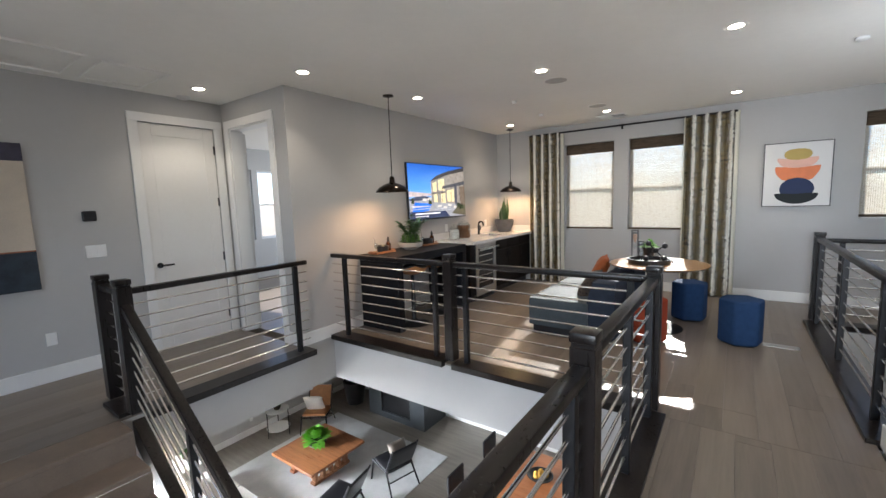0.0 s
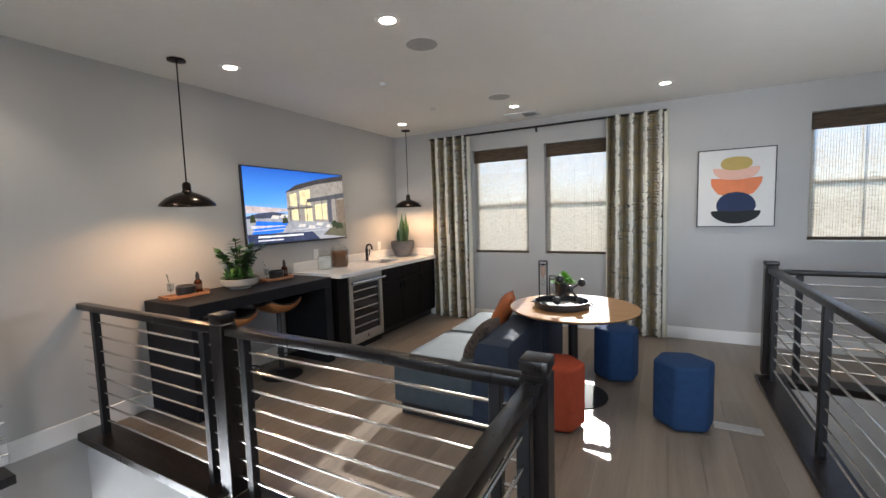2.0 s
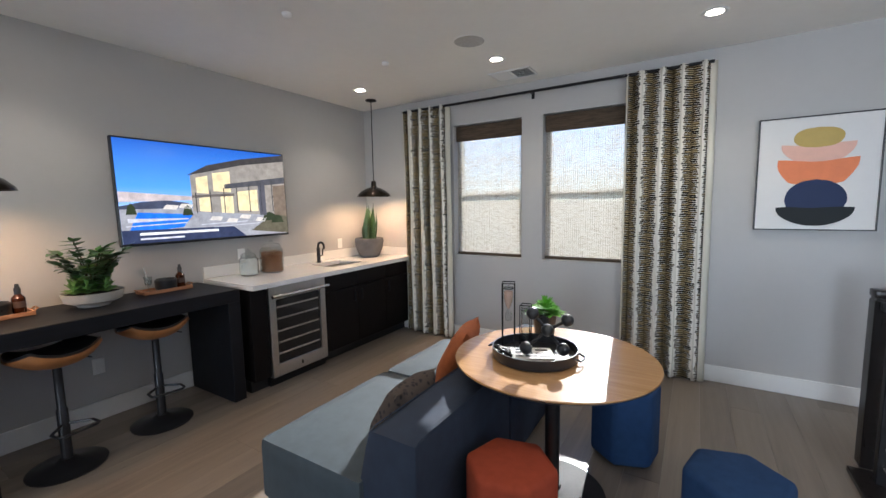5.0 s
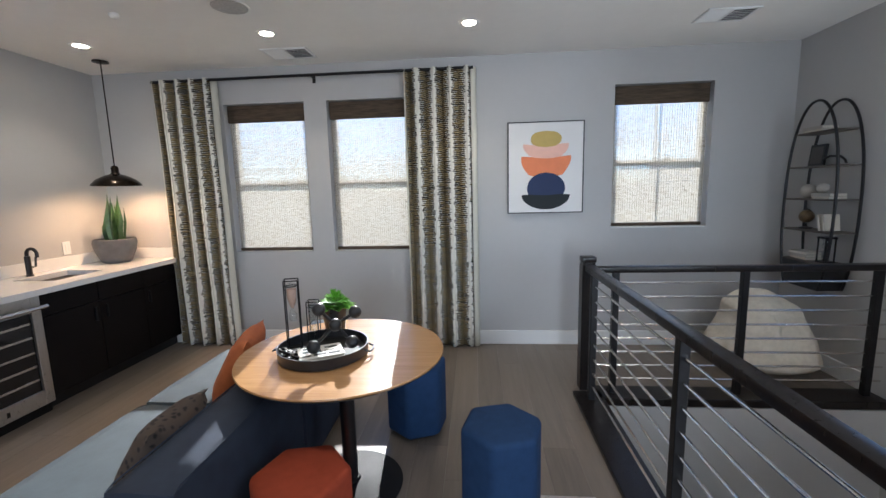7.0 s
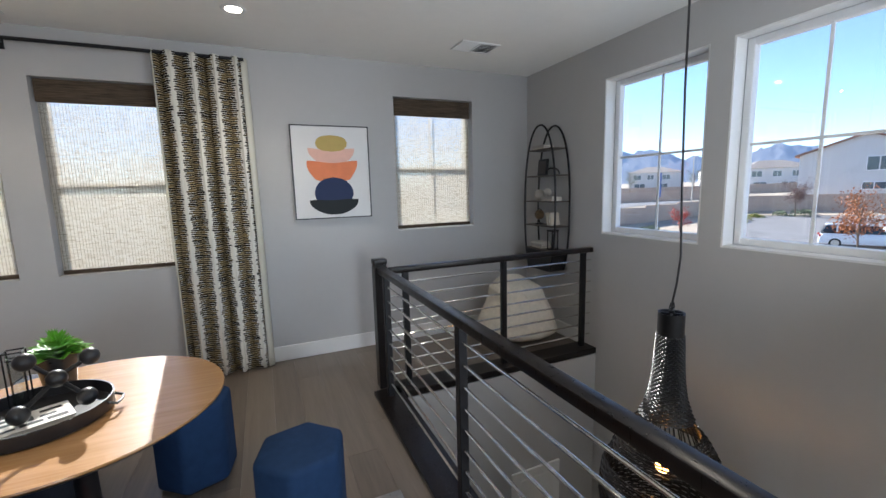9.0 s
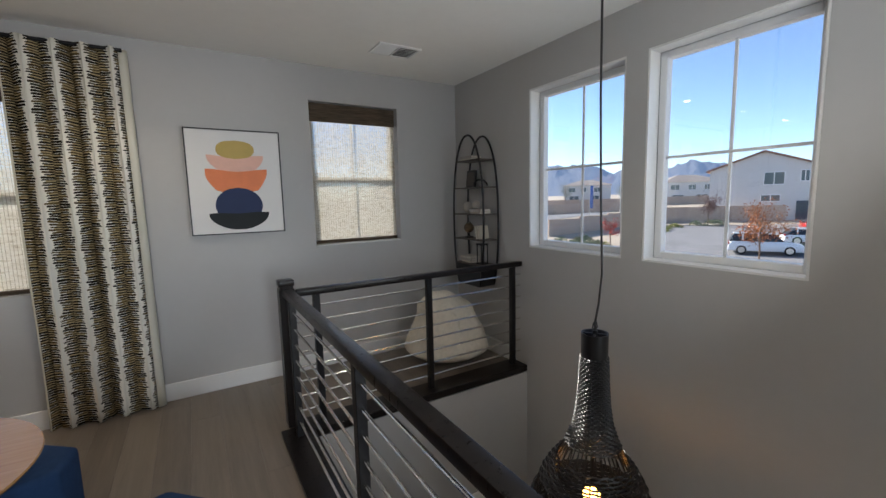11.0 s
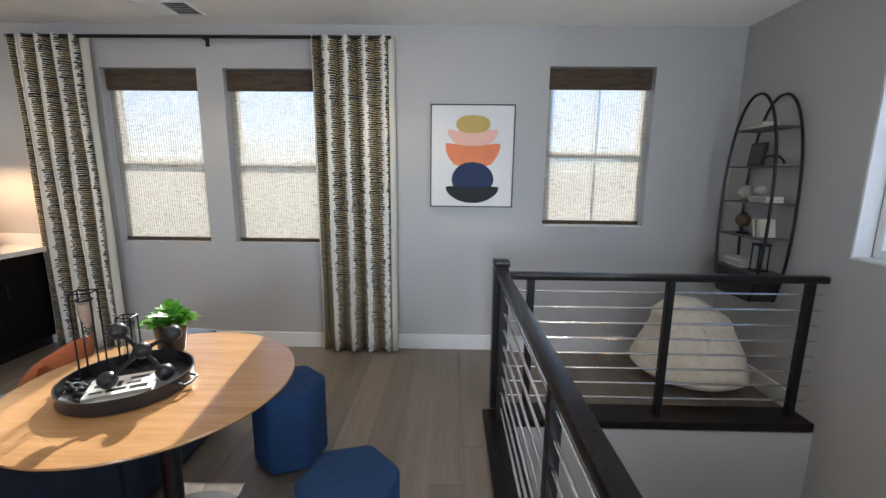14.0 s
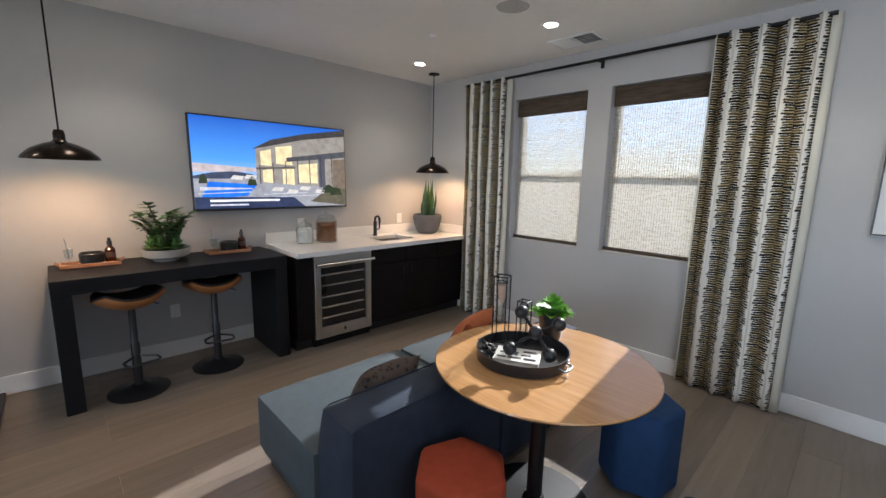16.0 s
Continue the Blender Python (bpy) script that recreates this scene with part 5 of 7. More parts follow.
def jar(x, y, r, h, fill, label, seed):
    j = thing("glass_jar", label, "jar", (x, y, WZ), group="glass jars")
    part("body", lathe(B(), [(0.0, 0.0), (r, 0.0), (r + 0.003, 0.01), (r + 0.003, h - 0.03), (r * 0.8, h - 0.008), (r * 0.8, h), (r * 0.77, h), (r * 0.76, h - 0.01), (r, h - 0.034), (r - 0.001, 0.012), (0.0, 0.006)], seg=36), JARGLASS, j)
    part("lid", lathe(B(), [(r * 0.83, h), (r * 0.86, h + 0.008), (r * 0.6, h + 0.028), (0.015, h + 0.035), (0.02, h + 0.05), (0.0, h + 0.065)], seg=32), JARGLASS, j, "clear glass lid with a knob")
    rr = random.Random(seed)
    bm = B()
    for k in range(260):
        a, q = rr.uniform(0, 6.283), (r - 0.012) * math.sqrt(rr.uniform(0.5, 1))
        z = 0.014 + (h * 0.74) * rr.random()
        c = (q * math.cos(a), q * math.sin(a), z)
        if seed == 1:
            ax = Euler((rr.uniform(0, 3), rr.uniform(0, 3), rr.uniform(0, 3))).to_matrix()
            tube(bm, [Vector(c) + ax @ Vector((0.009 * math.cos(t), 0.012 * math.sin(t), 0)) for t in (0, 1.05, 2.1, 3.14, 4.2, 5.2)], 0.0035, 5, True)
        else:
            bmesh.ops.create_icosphere(bm, subdivisions=1, radius=rr.uniform(0.008, 0.012), matrix=Matrix.Translation(c))
    inner = r - (0.03 if seed == 1 else 0.014)
    core = lathe(bm, [(0.0, 0.01), (inner, 0.01), (inner, h * 0.7), (0.0, h * 0.72)], seg=16)
    ob = part("contents", core, fill, j, "filled with snacks")
    ob["kind"] = "stuff"


jar(-3.50, 5.31, 0.08, 0.175, flat("white_sweets", (0.85, 0.83, 0.8)), "round glass jar of white sweets with a lid", 2)
jar(-3.47, 5.53, 0.104, 0.245, flat("pretzels", (0.28, 0.11, 0.035)), "large round glass jar of pretzels with a lid", 1)

sp = thing("snake_plant", "upright snake plant in a rounded grey concrete pot", "plant", (-3.42, 6.86, WZ))
sp.scale = (1.13, 1.13, 1.12)
part("pot", lathe(B(), [(0.0, 0.0), (0.09, 0.0), (0.108, 0.014), (0.14, 0.09), (0.156, 0.165), (0.15, 0.2), (0.144, 0.205), (0.136, 0.2), (0.13, 0.17), (0.0, 0.17)], seg=40), CONCRETE, sp, "grey concrete pot")
part("soil", lathe(B(), [(0.0, 0.186), (0.131, 0.182)], seg=24), SOIL, sp)
bm = B()
for k in range(15):
    a, r = rng.uniform(0, 6.28), rng.uniform(0.01, 0.07)
    h = rng.uniform(0.2, 0.42)
    base = Vector((r * math.cos(a), r * math.sin(a), 0.18))
    tip = base + Vector((0.25 * r * math.cos(a) + rng.uniform(-0.02, 0.02), 0.25 * r * math.sin(a) + rng.uniform(-0.02, 0.02), h))
    d = Vector((math.cos(a + 1.2), math.sin(a + 1.2), 0))
    rows = []
    for s in range(8):
        q = s / 7
        w = 0.021 * (0.75 + 0.6 * math.sin(math.pi * min(q * 0.9 + 0.1, 1))) * (1 if s < 5 else (7 - s) / 3 + 0.02)
        c = base.lerp(tip, q) + 0.006 * math.sin(q * 5 + k) * d
        n = d.cross(Vector((0, 0, 1)))
        rows.append([bm.verts.new(c + d * w + n * w * 0.3), bm.verts.new(c - n * 0.003), bm.verts.new(c - d * w + n * w * 0.3)])
    for p, q in zip(rows, rows[1:]):
        bm.faces.new((p[0], p[1], q[1], q[0]))
        bm.faces.new((p[1], p[2], q[2], q[1]))
part("leaves", bm, SNAKE, sp, "stiff upright dark green blades")


def plate(x, y, z, axis, out, w=0.075, h=0.118, kind="outlet"):
    """A white wall plate; axis is the wall's normal."""
    p = thing("wall_" + kind, f"white plastic wall {kind} plate", kind, (x, y, z))
    def slab(a0, a1, z0, z1, t0, t1, mat, name, bev=0.002):
        t0, t1 = sorted((t0 * out, t1 * out))
        bm = box(B(), t0, t1, a0, a1, z0, z1, bev) if axis == "x" else box(B(), a0, a1, t0, t1, z0, z1, bev)
        part(name, bm, mat, p)
    slab(-w / 2, w / 2, -h / 2, h / 2, 0.0005, 0.006, PLATE, "cover")
    n = max(1, round(w / 0.075))
    for k in range(n):
        c = (k - (n - 1) / 2) * 0.046
        if kind == "outlet":
            for dz in (-0.02, 0.02):
                slab(c - 0.014, c + 0.014, dz - 0.014, dz + 0.014, 0.006, 0.0075, PLATE, "socket")
        else:
            slab(c - 0.016, c + 0.016, -0.033, 0.033, 0.006, 0.009, PLATE, "rocker")


plate(XW, 4.20, 0.40, "x", 1)
plate(XW, 5.36, 1.09, "x", 1)
plate(XW, 6.63, 1.09, "x", 1)
plate(0.85, 3.02, 1.14, "x", -1, 0.12, 0.12, "switch")
plate(-4.95, 1.24, 1.15, "x", 1, 0.16, 0.12, "switch")
plate(-4.95, 0.84, 0.39, "x", 1)
th = thing("thermostat", "rounded black wall thermostat", "thermostat", (-4.95, 1.22, 1.49))
part("body", cushion(B(), 0.001, 0.024, -0.055, 0.055, -0.05, 0.05, 0.011, 0.0), SATIN, th)
wa = thing("wall_painting", "abstract painting in navy and cream on the wall", "painting", (-4.95, 0.02, 0.86))
part("canvas", box(B(), 0.0, 0.035, 0.0, 0.80, 0.0, 1.27, 0.002), grainy("canvas_cream", (0.55, 0.47, 0.38), 0.8, vary=0.1, scale=6), wa)
part("dark_band", box(B(), 0.035, 0.037, 0.0, 0.80, 0.0, 0.34), grainy("ink_navy", (0.02, 0.03, 0.045), 0.7, vary=0.5, scale=9), wa, "dark navy lower band")
part("upper_band", box(B(), 0.035, 0.037, 0.0, 0.80, 1.12, 1.27), grainy("ink_plum", (0.05, 0.045, 0.07), 0.7, vary=0.4, scale=9), wa, "plum grey upper band")
part("rust_line", box(B(), 0.035, 0.0372, 0.0, 0.80, 0.34, 0.352), flat("ink_rust", (0.3, 0.1, 0.04)), wa)
fv = thing("floor_vent", "flat grey metal floor air register", "vent", (0.50, 5.02, 0.0))
part("frame", box(B(), -0.14, 0.14, -0.05, 0.05, 0.0, 0.004, 0.001), STEEL, fv)

# ---------------------------------------------------------------- things on the round table
tr = thing("round_tray", "round black metal tray with side handles", "tray", (-0.69, 5.055, TZ + 0.001))
part("dish", lathe(B(), [(0.0, 0.0), (0.205, 0.0), (0.215, 0.006), (0.217, 0.055), (0.211, 0.055), (0.208, 0.01), (0.0, 0.006)], seg=56), SATIN, tr)
for s in (-1, 1):
    part("handle", tube(B(), [(s * 0.214, -0.04, 0.04), (s * 0.24, -0.038, 0.03), (s * 0.245, 0.0, 0.028), (s * 0.24, 0.038, 0.03), (s * 0.214, 0.04, 0.04)], 0.005), SATIN, tr)
TRZ = TZ + 0.0085


def wire_stand(x, y, w, h, turn, with_bulb):
    s = thing("hourglass" if with_bulb else "glass_vase", "sand hourglass held in a black wire stand" if with_bulb else "clear glass tube held in a black wire stand", "hourglass" if with_bulb else "vase", (x, y, TRZ), turn)
    bm = B()
    for sx in (-1, 1):
        for sy in (-1, 1):
            tube(bm, [(sx * w, sy * w, 0), (sx * w, sy * w, h)], 0.0032, 6)
    for z in (0.003, h):
        tube(bm, [(-w, -w, z), (w, -w, z), (w, w, z), (-w, w, z)], 0.0032, 6, True)
    tube(bm, [(0.026 * math.cos(t * 0.524), 0.026 * math.sin(t * 0.524), h - 0.03) for t in range(12)], 0.003, 6, True)
    part("wire_frame", bm, BLACKM, s)
    if with_bulb:
        z0 = h * 0.42
        part("glass", lathe(B(), [(0.0, z0), (0.016, z0 + 0.005), (0.02, z0 + 0.03), (0.012, z0 + 0.055), (0.004, z0 + 0.065), (0.014, z0 + 0.085), (0.024, z0 + 0.12), (0.024, h - 0.02), (0.0, h - 0.012)], seg=20), JARGLASS, s)
        part("sand", lathe(B(), [(0.004, z0 + 0.068), (0.013, z0 + 0.088), (0.022, z0 + 0.12), (0.022, h - 0.045), (0.0, h - 0.04)], seg=18), grainy("pale_sand", (0.5, 0.34, 0.27), 0.9, vary=0.15, scale=120), s, "pale pink sand")
    else:
        part("glass", lathe(B(), [(0.0, 0.004), (0.024, 0.004), (0.024, h - 0.01), (0.022, h - 0.01), (0.022, 0.008), (0.0, 0.008)], seg=20), JARGLASS, s)


wire_stand(-0.845, 5.08, 0.032, 0.36, 20, True)
wire_stand(-0.795, 5.205, 0.027, 0.22, 10, False)
bk = thing("book", "white hardback book with bold black lettering blocks", "book", (-0.69, 5.02, TRZ), 28)
part("page_block", box(B(), -0.10, 0.098, -0.072, 0.072, 0.003, 0.019), PAPER, bk)
bm = box(B(), -0.105, 0.102, -0.077, 0.077, 0.0, 0.003, 0.001)
box(bm, -0.105, 0.102, -0.077, 0.077, 0.019, 0.022, 0.001)
box(bm, -0.105, -0.101, -0.077, 0.077, 0.003, 0.019)
part("cover", bm, flat("white_cover", (0.7, 0.69, 0.66)), bk)
bm = B()
for k, (x0, x1, y0, y1) in enumerate(((-0.09, -0.05, -0.05, -0.035), (-0.04, 0.02, -0.05, -0.03), (0.03, 0.085, -0.055, -0.03), (-0.085, -0.03, 0.0, 0.02), (-0.015, 0.0, -0.015, 0.03), (0.015, 0.06, -0.01, 0.005), (0.02, 0.08, 0.03, 0.05), (-0.08, -0.02, 0.04, 0.06))):
    box(bm, x0, x1, y0, y1, 0.022, 0.0226)
part("cover_print", bm, SATIN, bk, "black printed bars")
mo = thing("molecule_sculpture", "black sculpture of five balls joined by rods", "sculpture", (-0.625, 5.055, TRZ + 0.023), 24)
hub = Vector((0.0, 0.0, 0.118))
balls = [Vector((-0.108, -0.03, 0.033)), Vector((0.072, -0.035, 0.033)), Vector((0.10, 0.02, 0.165)), Vector((-0.072, 0.02, 0.198))]
for p in balls:
    part("rod", rod(B(), hub, p, 0.008, seg=10), BLACKM, mo)
for p in [hub] + balls:
    bm = B()
    bmesh.ops.create_uvsphere(bm, u_segments=22, v_segments=14, radius=0.032, matrix=Matrix.Translation(p))
    part("ball", bm, SATIN, mo, smooth=180)
cn = thing("link_chain", "black wooden chain of round links lying in the tray", "ornament", (-0.83, 4.985, TRZ), 35)
for k in range(6):
    turn_ = Matrix.Translation((0.026 * math.cos(k * 0.5), 0.028 * k - 0.07, 0.0085 + 0.011 * (k % 2))) @ Matrix.Rotation(radians(24 if k % 2 else -12), 4, "Y")
    part("link", tube(B(), [turn_ @ Vector((0.024 * math.cos(t * 0.5236), 0.024 * math.sin(t * 0.5236), 0)) for t in range(12)], 0.007, 8, True), SATIN, cn, smooth=180)
gp = thing("succulent_pot", "bright green succulent in a black pot", "plant", (-0.745, 5.385, TZ + 0.001))
part("pot", lathe(B(), [(0.0, 0.0), (0.05, 0.0), (0.055, 0.01), (0.07, 0.145), (0.065, 0.148), (0.06, 0.13), (0.0, 0.13)], seg=28), CERAMIC, gp, "black ceramic pot")
bm = B()
rosette_into(bm, (0, 0, 0.135), 0.13, 4, 11, 0.28, rng, 0.62)
rosette_into(bm, (0.012, 0.01, 0.152), 0.08, 3, 9, 0.5, rng, 0.6)
part("leaves", bm, LIME, gp, "bright lime green rosette")

# ---------------------------------------------------------------- reading corner
bg = thing("bean_bag_chair", "cream boucle bean bag chair on the floor", "bean bag", (2.38, 6.60, 0.0))
bm = B()
bmesh.ops.create_icosphere(bm, subdivisions=5, radius=1.0)
for v in bm.verts:
    p = v.co.copy()
    h = (p.z + 1) / 2
    r = 0.40 * min(1.0, (h / 0.14 + 0.05) ** 0.5) * (1 - 0.5 * max(0.0, (h - 0.12) / 0.88) ** 1.5)
    q = Vector((p.x, p.y, 0))
    q = q.normalized() * min(1.0, q.length * 1.25) if q.length > 1e-6 else q
    wob = 1 + 0.06 * noise.noise(p * 1.6) + 0.03 * noise.noise(p * 4)
    fold = 0.02 * max(0, math.sin(math.atan2(p.y, p.x) * 4 + 1.0)) * (1 - abs(2 * h - 1))
    v.co = Vector((q.x * (r - fold) * wob, q.y * (r - fold) * wob, max(0.0, 0.68 * h ** 0.95 * (1 + 0.04 * noise.noise(p * 2 + Vector((5, 0, 0)))))))
    v.co.x -= 0.10 * max(0, h - 0.45)
    if p.x < -0.2 and 0.4 < h < 0.9:
        v.co.x += 0.05 * (1 - abs(h - 0.65) / 0.25)
part("body", bm, SHERPA, bg, smooth=180)
for k in range(2):
    a0 = 0.7 + 1.9 * k
    part("seam", tube(B(), [(0.33 * (1 - 0.5 * h ** 1.5) * math.cos(a0 + 0.1 * h) - 0.10 * max(0, h - 0.45), 0.33 * (1 - 0.5 * h ** 1.5) * math.sin(a0 + 0.1 * h), 0.05 + 0.6 * h) for h in (0.1, 0.3, 0.5, 0.7, 0.85)], 0.006, 6), SHERPA, bg)

sh = thing("etagere", "oval black metal wall shelf with five wooden shelves", "shelf", (2.865, 6.64, 0.0))
HW, Z0, Z1 = 0.25, 0.50, 2.14
zc, hz = (Z0 + Z1) / 2, (Z1 - Z0) / 2
DEP = 0.185


def oval(z):
    return HW * math.sqrt(max(0.0, 1 - abs((z - zc) / hz) ** 2.3))


for x in (-0.012, -DEP):
    pts = []
    for k in range(61):
        a = radians(-47 + 274 * k / 60)
        s, c = math.sin(a), math.cos(a)
        pts.append((x, HW * math.copysign(abs(c) ** 0.93, c), zc + hz * math.copysign(abs(s) ** 0.87, s)))
    part("hoop", tube(B(), pts, 0.010, 8), BLACKM, sh)
SHZ = (0.905, 1.15, 1.395, 1.65, 1.91)
for z in SHZ:
    w = oval(z)
    part("shelf_board", box(B(), -DEP - 0.006, -0.004, -w, w, z - 0.012, z, 0.002), grainy("shelf_wood", (0.1, 0.085, 0.07), 0.6, vary=0.2, scale=8), sh)
pts = [(oval(z) - 0.004, z) for z in (0.9, 0.84, 0.78, 0.72, 0.69)]
bm = B()
vs = [(y, z) for y, z in pts] + [(-y, z) for y, z in pts[::-1]]
f0 = [bm.verts.new((-DEP, y, z)) for y, z in vs]
f1 = [bm.verts.new((-0.004, y, z)) for y, z in vs]
bm.faces.new(f0)
bm.faces.new(f1[::-1])
for i in range(len(vs)):
    j = (i + 1) % len(vs)
    bm.faces.new((f0[j], f0[i], f1[i], f1[j]))
bmesh.ops.recalc_face_normals(bm, faces=bm.faces)
part("lower_bin", bm, SATIN, sh, "closed black lower bin")
EX = 2.865


def book_stack(y, z, n, cols, wid=0.11):
    for k in range(n):
        h = 0.018 + 0.006 * (k % 2)
        b = thing("book", "pale hardback book lying in a shelf stack", "book", (EX - 0.095, y + 0.006 * k, z + sum(0.0185 + 0.006 * (i % 2) for i in range(k)) + 0.0005), 4 * k - 4, group="stacked books")
        part("page_block", box(B(), -0.06, 0.06, -wid, wid, 0.002, h - 0.002), PAPER, b)
        bm = box(B(), -0.063, 0.063, -wid - 0.003, wid + 0.003, 0.0, 0.002)
        box(bm, -0.063, 0.063, -wid - 0.003, wid + 0.003, h - 0.002, h)
        box(bm, -0.063, -0.061, -wid - 0.003, wid + 0.003, 0.002, h - 0.002)
        part("cover", bm, cols[k % len(cols)], b)


COVERS = [flat("cream_cover", (0.55, 0.5, 0.42)), flat("grey_cover", (0.4, 0.38, 0.35)), flat("ivory_cover", (0.62, 0.6, 0.54))]
book_stack(6.70, SHZ[4], 2, COVERS, 0.09)
book_stack(6.72, SHZ[0], 3, COVERS, 0.085)
book_stack(6.56, SHZ[2], 2, COVERS, 0.085)
pf = thing("picture_frame", "dark framed picture leaning on the shelf", "picture frame", (EX - 0.075, 6.74, SHZ[3]))
part("frame", box(B(), -0.01, 0.01, -0.075, 0.075, 0.0, 0.17, 0.002, m=Matrix.Rotation(radians(6), 4, "Y")), SATIN, pf)
part("print", box(B(), -0.0125, -0.0105, -0.055, 0.055, 0.02, 0.15, m=Matrix.Rotation(radians(6), 4, "Y")), flat("grey_print", (0.1, 0.09, 0.08)), pf)
ct = thing("metal_ornament", "bent black metal ornament on the shelf", "ornament", (EX - 0.1, 6.55, SHZ[3]))
part("bar", tube(B(), [(0, 0.10, 0.008), (0, 0.09, 0.05), (0, 0.03, 0.07), (0, -0.06, 0.06), (0, -0.10, 0.03), (0, -0.11, 0.008)], 0.008), BLACKM, ct)
for y, z, r in ((6.75, SHZ[2], 0.058), (6.62, SHZ[2] + 0.0435, 0.04)):
    bm = B()
    bmesh.ops.create_uvsphere(bm, u_segments=24, v_segments=16, radius=r, matrix=Matrix.Translation((EX - 0.10, y, z + r)))
    for v in bm.verts:
        v.co += 0.003 * noise.noise(v.co * 60) * Vector((1, 1, 0.4))
    solid("stone_ball", bm, STONEWARE, "rough pale stone ball on the shelf", "ornament", group="stone balls", smooth=180)
gl = thing("globe", "small dark globe on a black stand", "globe", (EX - 0.10, 6.75, SHZ[1]))
bm = B()
bmesh.ops.create_uvsphere(bm, u_segments=24, v_segments=16, radius=0.052, matrix=Matrix.Translation((0, 0, 0.10)))
part("sphere", bm, grainy("globe_map", (0.12, 0.075, 0.035), 0.35, vary=0.9, scale=22), gl, "brown and gold map", smooth=180)
part("meridian", tube(B(), [(0, 0.06 * math.cos(t * 0.35 - 1.2), 0.10 + 0.06 * math.sin(t * 0.35 - 1.2)) for t in range(11)], 0.004), BLACKM, gl)
part("stand", lathe(B(), [(0.0, 0.0), (0.045, 0.0), (0.045, 0.012), (0.01, 0.018), (0.008, 0.042), (0.0, 0.044)], seg=20), BLACKM, gl)
for y, lean in ((6.50, 10), (6.54, 14)):
    b = thing("book", "tan book leaning upright on the shelf", "book", (EX - 0.10, y, SHZ[1]), group="leaning books")
    mm = Matrix.Rotation(radians(-lean), 4, "X")
    part("page_block", box(B(), -0.055, 0.052, -0.008, 0.008, 0.004, 0.126, m=mm), PAPER, b)
    bm = box(B(), -0.057, 0.055, -0.011, -0.008, 0.003, 0.13, m=mm)
    box(bm, -0.057, 0.055, 0.008, 0.011, 0.003, 0.13, m=mm)
    part("cover", bm, COVERS[0], b)
lt = thing("shelf_lantern", "small black metal lantern with glass", "lantern", (EX - 0.10, 6.53, SHZ[0]))
bm = B()
for sx in (-1, 1):
    for sy in (-1, 1):
        box(bm, sx * 0.035 - 0.004, sx * 0.035 + 0.004, sy * 0.035 - 0.004, sy * 0.035 + 0.004, 0.0, 0.19)
box(bm, -0.042, 0.042, -0.042, 0.042, 0.0, 0.012)
box(bm, -0.042, 0.042, -0.042, 0.042, 0.185, 0.2)
part("frame", bm, BLACKM, lt)
part("glass", lathe(B(), [(0.022, 0.013), (0.026, 0.08), (0.008, 0.1), (0.026, 0.12), (0.022, 0.184)], seg=16), JARGLASS, lt)

# ---------------------------------------------------------------- wicker pendant over the stairwell
wp = thing("wicker_pendant", "black woven rattan bottle-shaped pendant with lit bulb", "pendant lamp", (2.077, 4.672, 0.0))
PROF = [(0.065, 0.845), (0.065, 0.72), (0.07, 0.6), (0.078, 0.48), (0.092, 0.38), (0.12, 0.29), (0.17, 0.20), (0.235, 0.10), (0.29, 0.0), (0.325, -0.12), (0.335, -0.25), (0.315, -0.40), (0.26, -0.52), (0.20, -0.58)]


def prof_r(z):
    for (r0, z0), (r1, z1) in zip(PROF, PROF[1:]):
        if z0 >= z >= z1:
            s = (z0 - z) / (z0 - z1)
            s = s * s * (3 - 2 * s) * 0.3 + s * 0.7
            return r0 + (r1 - r0) * s
    return PROF[-1][0]


bm = B()
NS = 40
for k in range(NS):
    a = 2 * math.pi * k / NS
    tube(bm, [((prof_r(z) - 0.010) * math.cos(a), (prof_r(z) - 0.010) * math.sin(a), z) for z in [0.72 - 1.29 * i / 26 for i in range(27)]], 0.0034, 4)
RATTAN = grainy("black_rattan", (0.005, 0.005, 0.006), 0.38, vary=0.3, scale=30)
ob = part("rib_cage", bm, RATTAN, wp, "black rattan ribs")
bm = B()
z, flip = 0.72, 1
while z > -0.575:
    open_band = 0.26 > z > 0.19 or 0.045 > z > -0.05
    if not open_band:
        r0 = prof_r(z)
        pts = []
        for k in range(NS * 2):
            a = math.pi * k / NS
            wv = 0.004 * flip * (1 if k % 4 == 1 else -1 if k % 4 == 3 else 0)
            pts.append(((r0 + wv) * math.cos(a), (r0 + wv) * math.sin(a), z))
        tube(bm, pts, 0.0058, 4, True)
    flip = -flip
    z -= 0.0115 if z > 0.2 else 0.0145
ob["kind"] = "stuff"
ob = part("weave", bm, RATTAN, wp, "tight black rattan weave")
bm = B()
lathe(bm, [(0.058, 0.70), (0.060, 0.845), (0.067, 0.847), (0.067, 0.70), (0.06, 0.70)], seg=36)
part("neck_band", bm, RATTAN, wp)
bm = B()
for a in (0.6, 2.17):
    box(bm, -0.06, 0.06, -0.005, 0.005, 0.825, 0.845, m=Matrix.Rotation(a, 4, "Z"))
rod(bm, (0, 0, 0.81), (0, 0, 0.86), 0.014)
part("neck_spider", bm, BLACKM, wp)
part("hook", tube(B(), [(0.0, 0.0, 0.86), (0.018, 0, 0.875), (0.012, 0, 0.9), (-0.012, 0, 0.9), (-0.018, 0, 0.875)], 0.004, 6, True), BLACKM, wp)
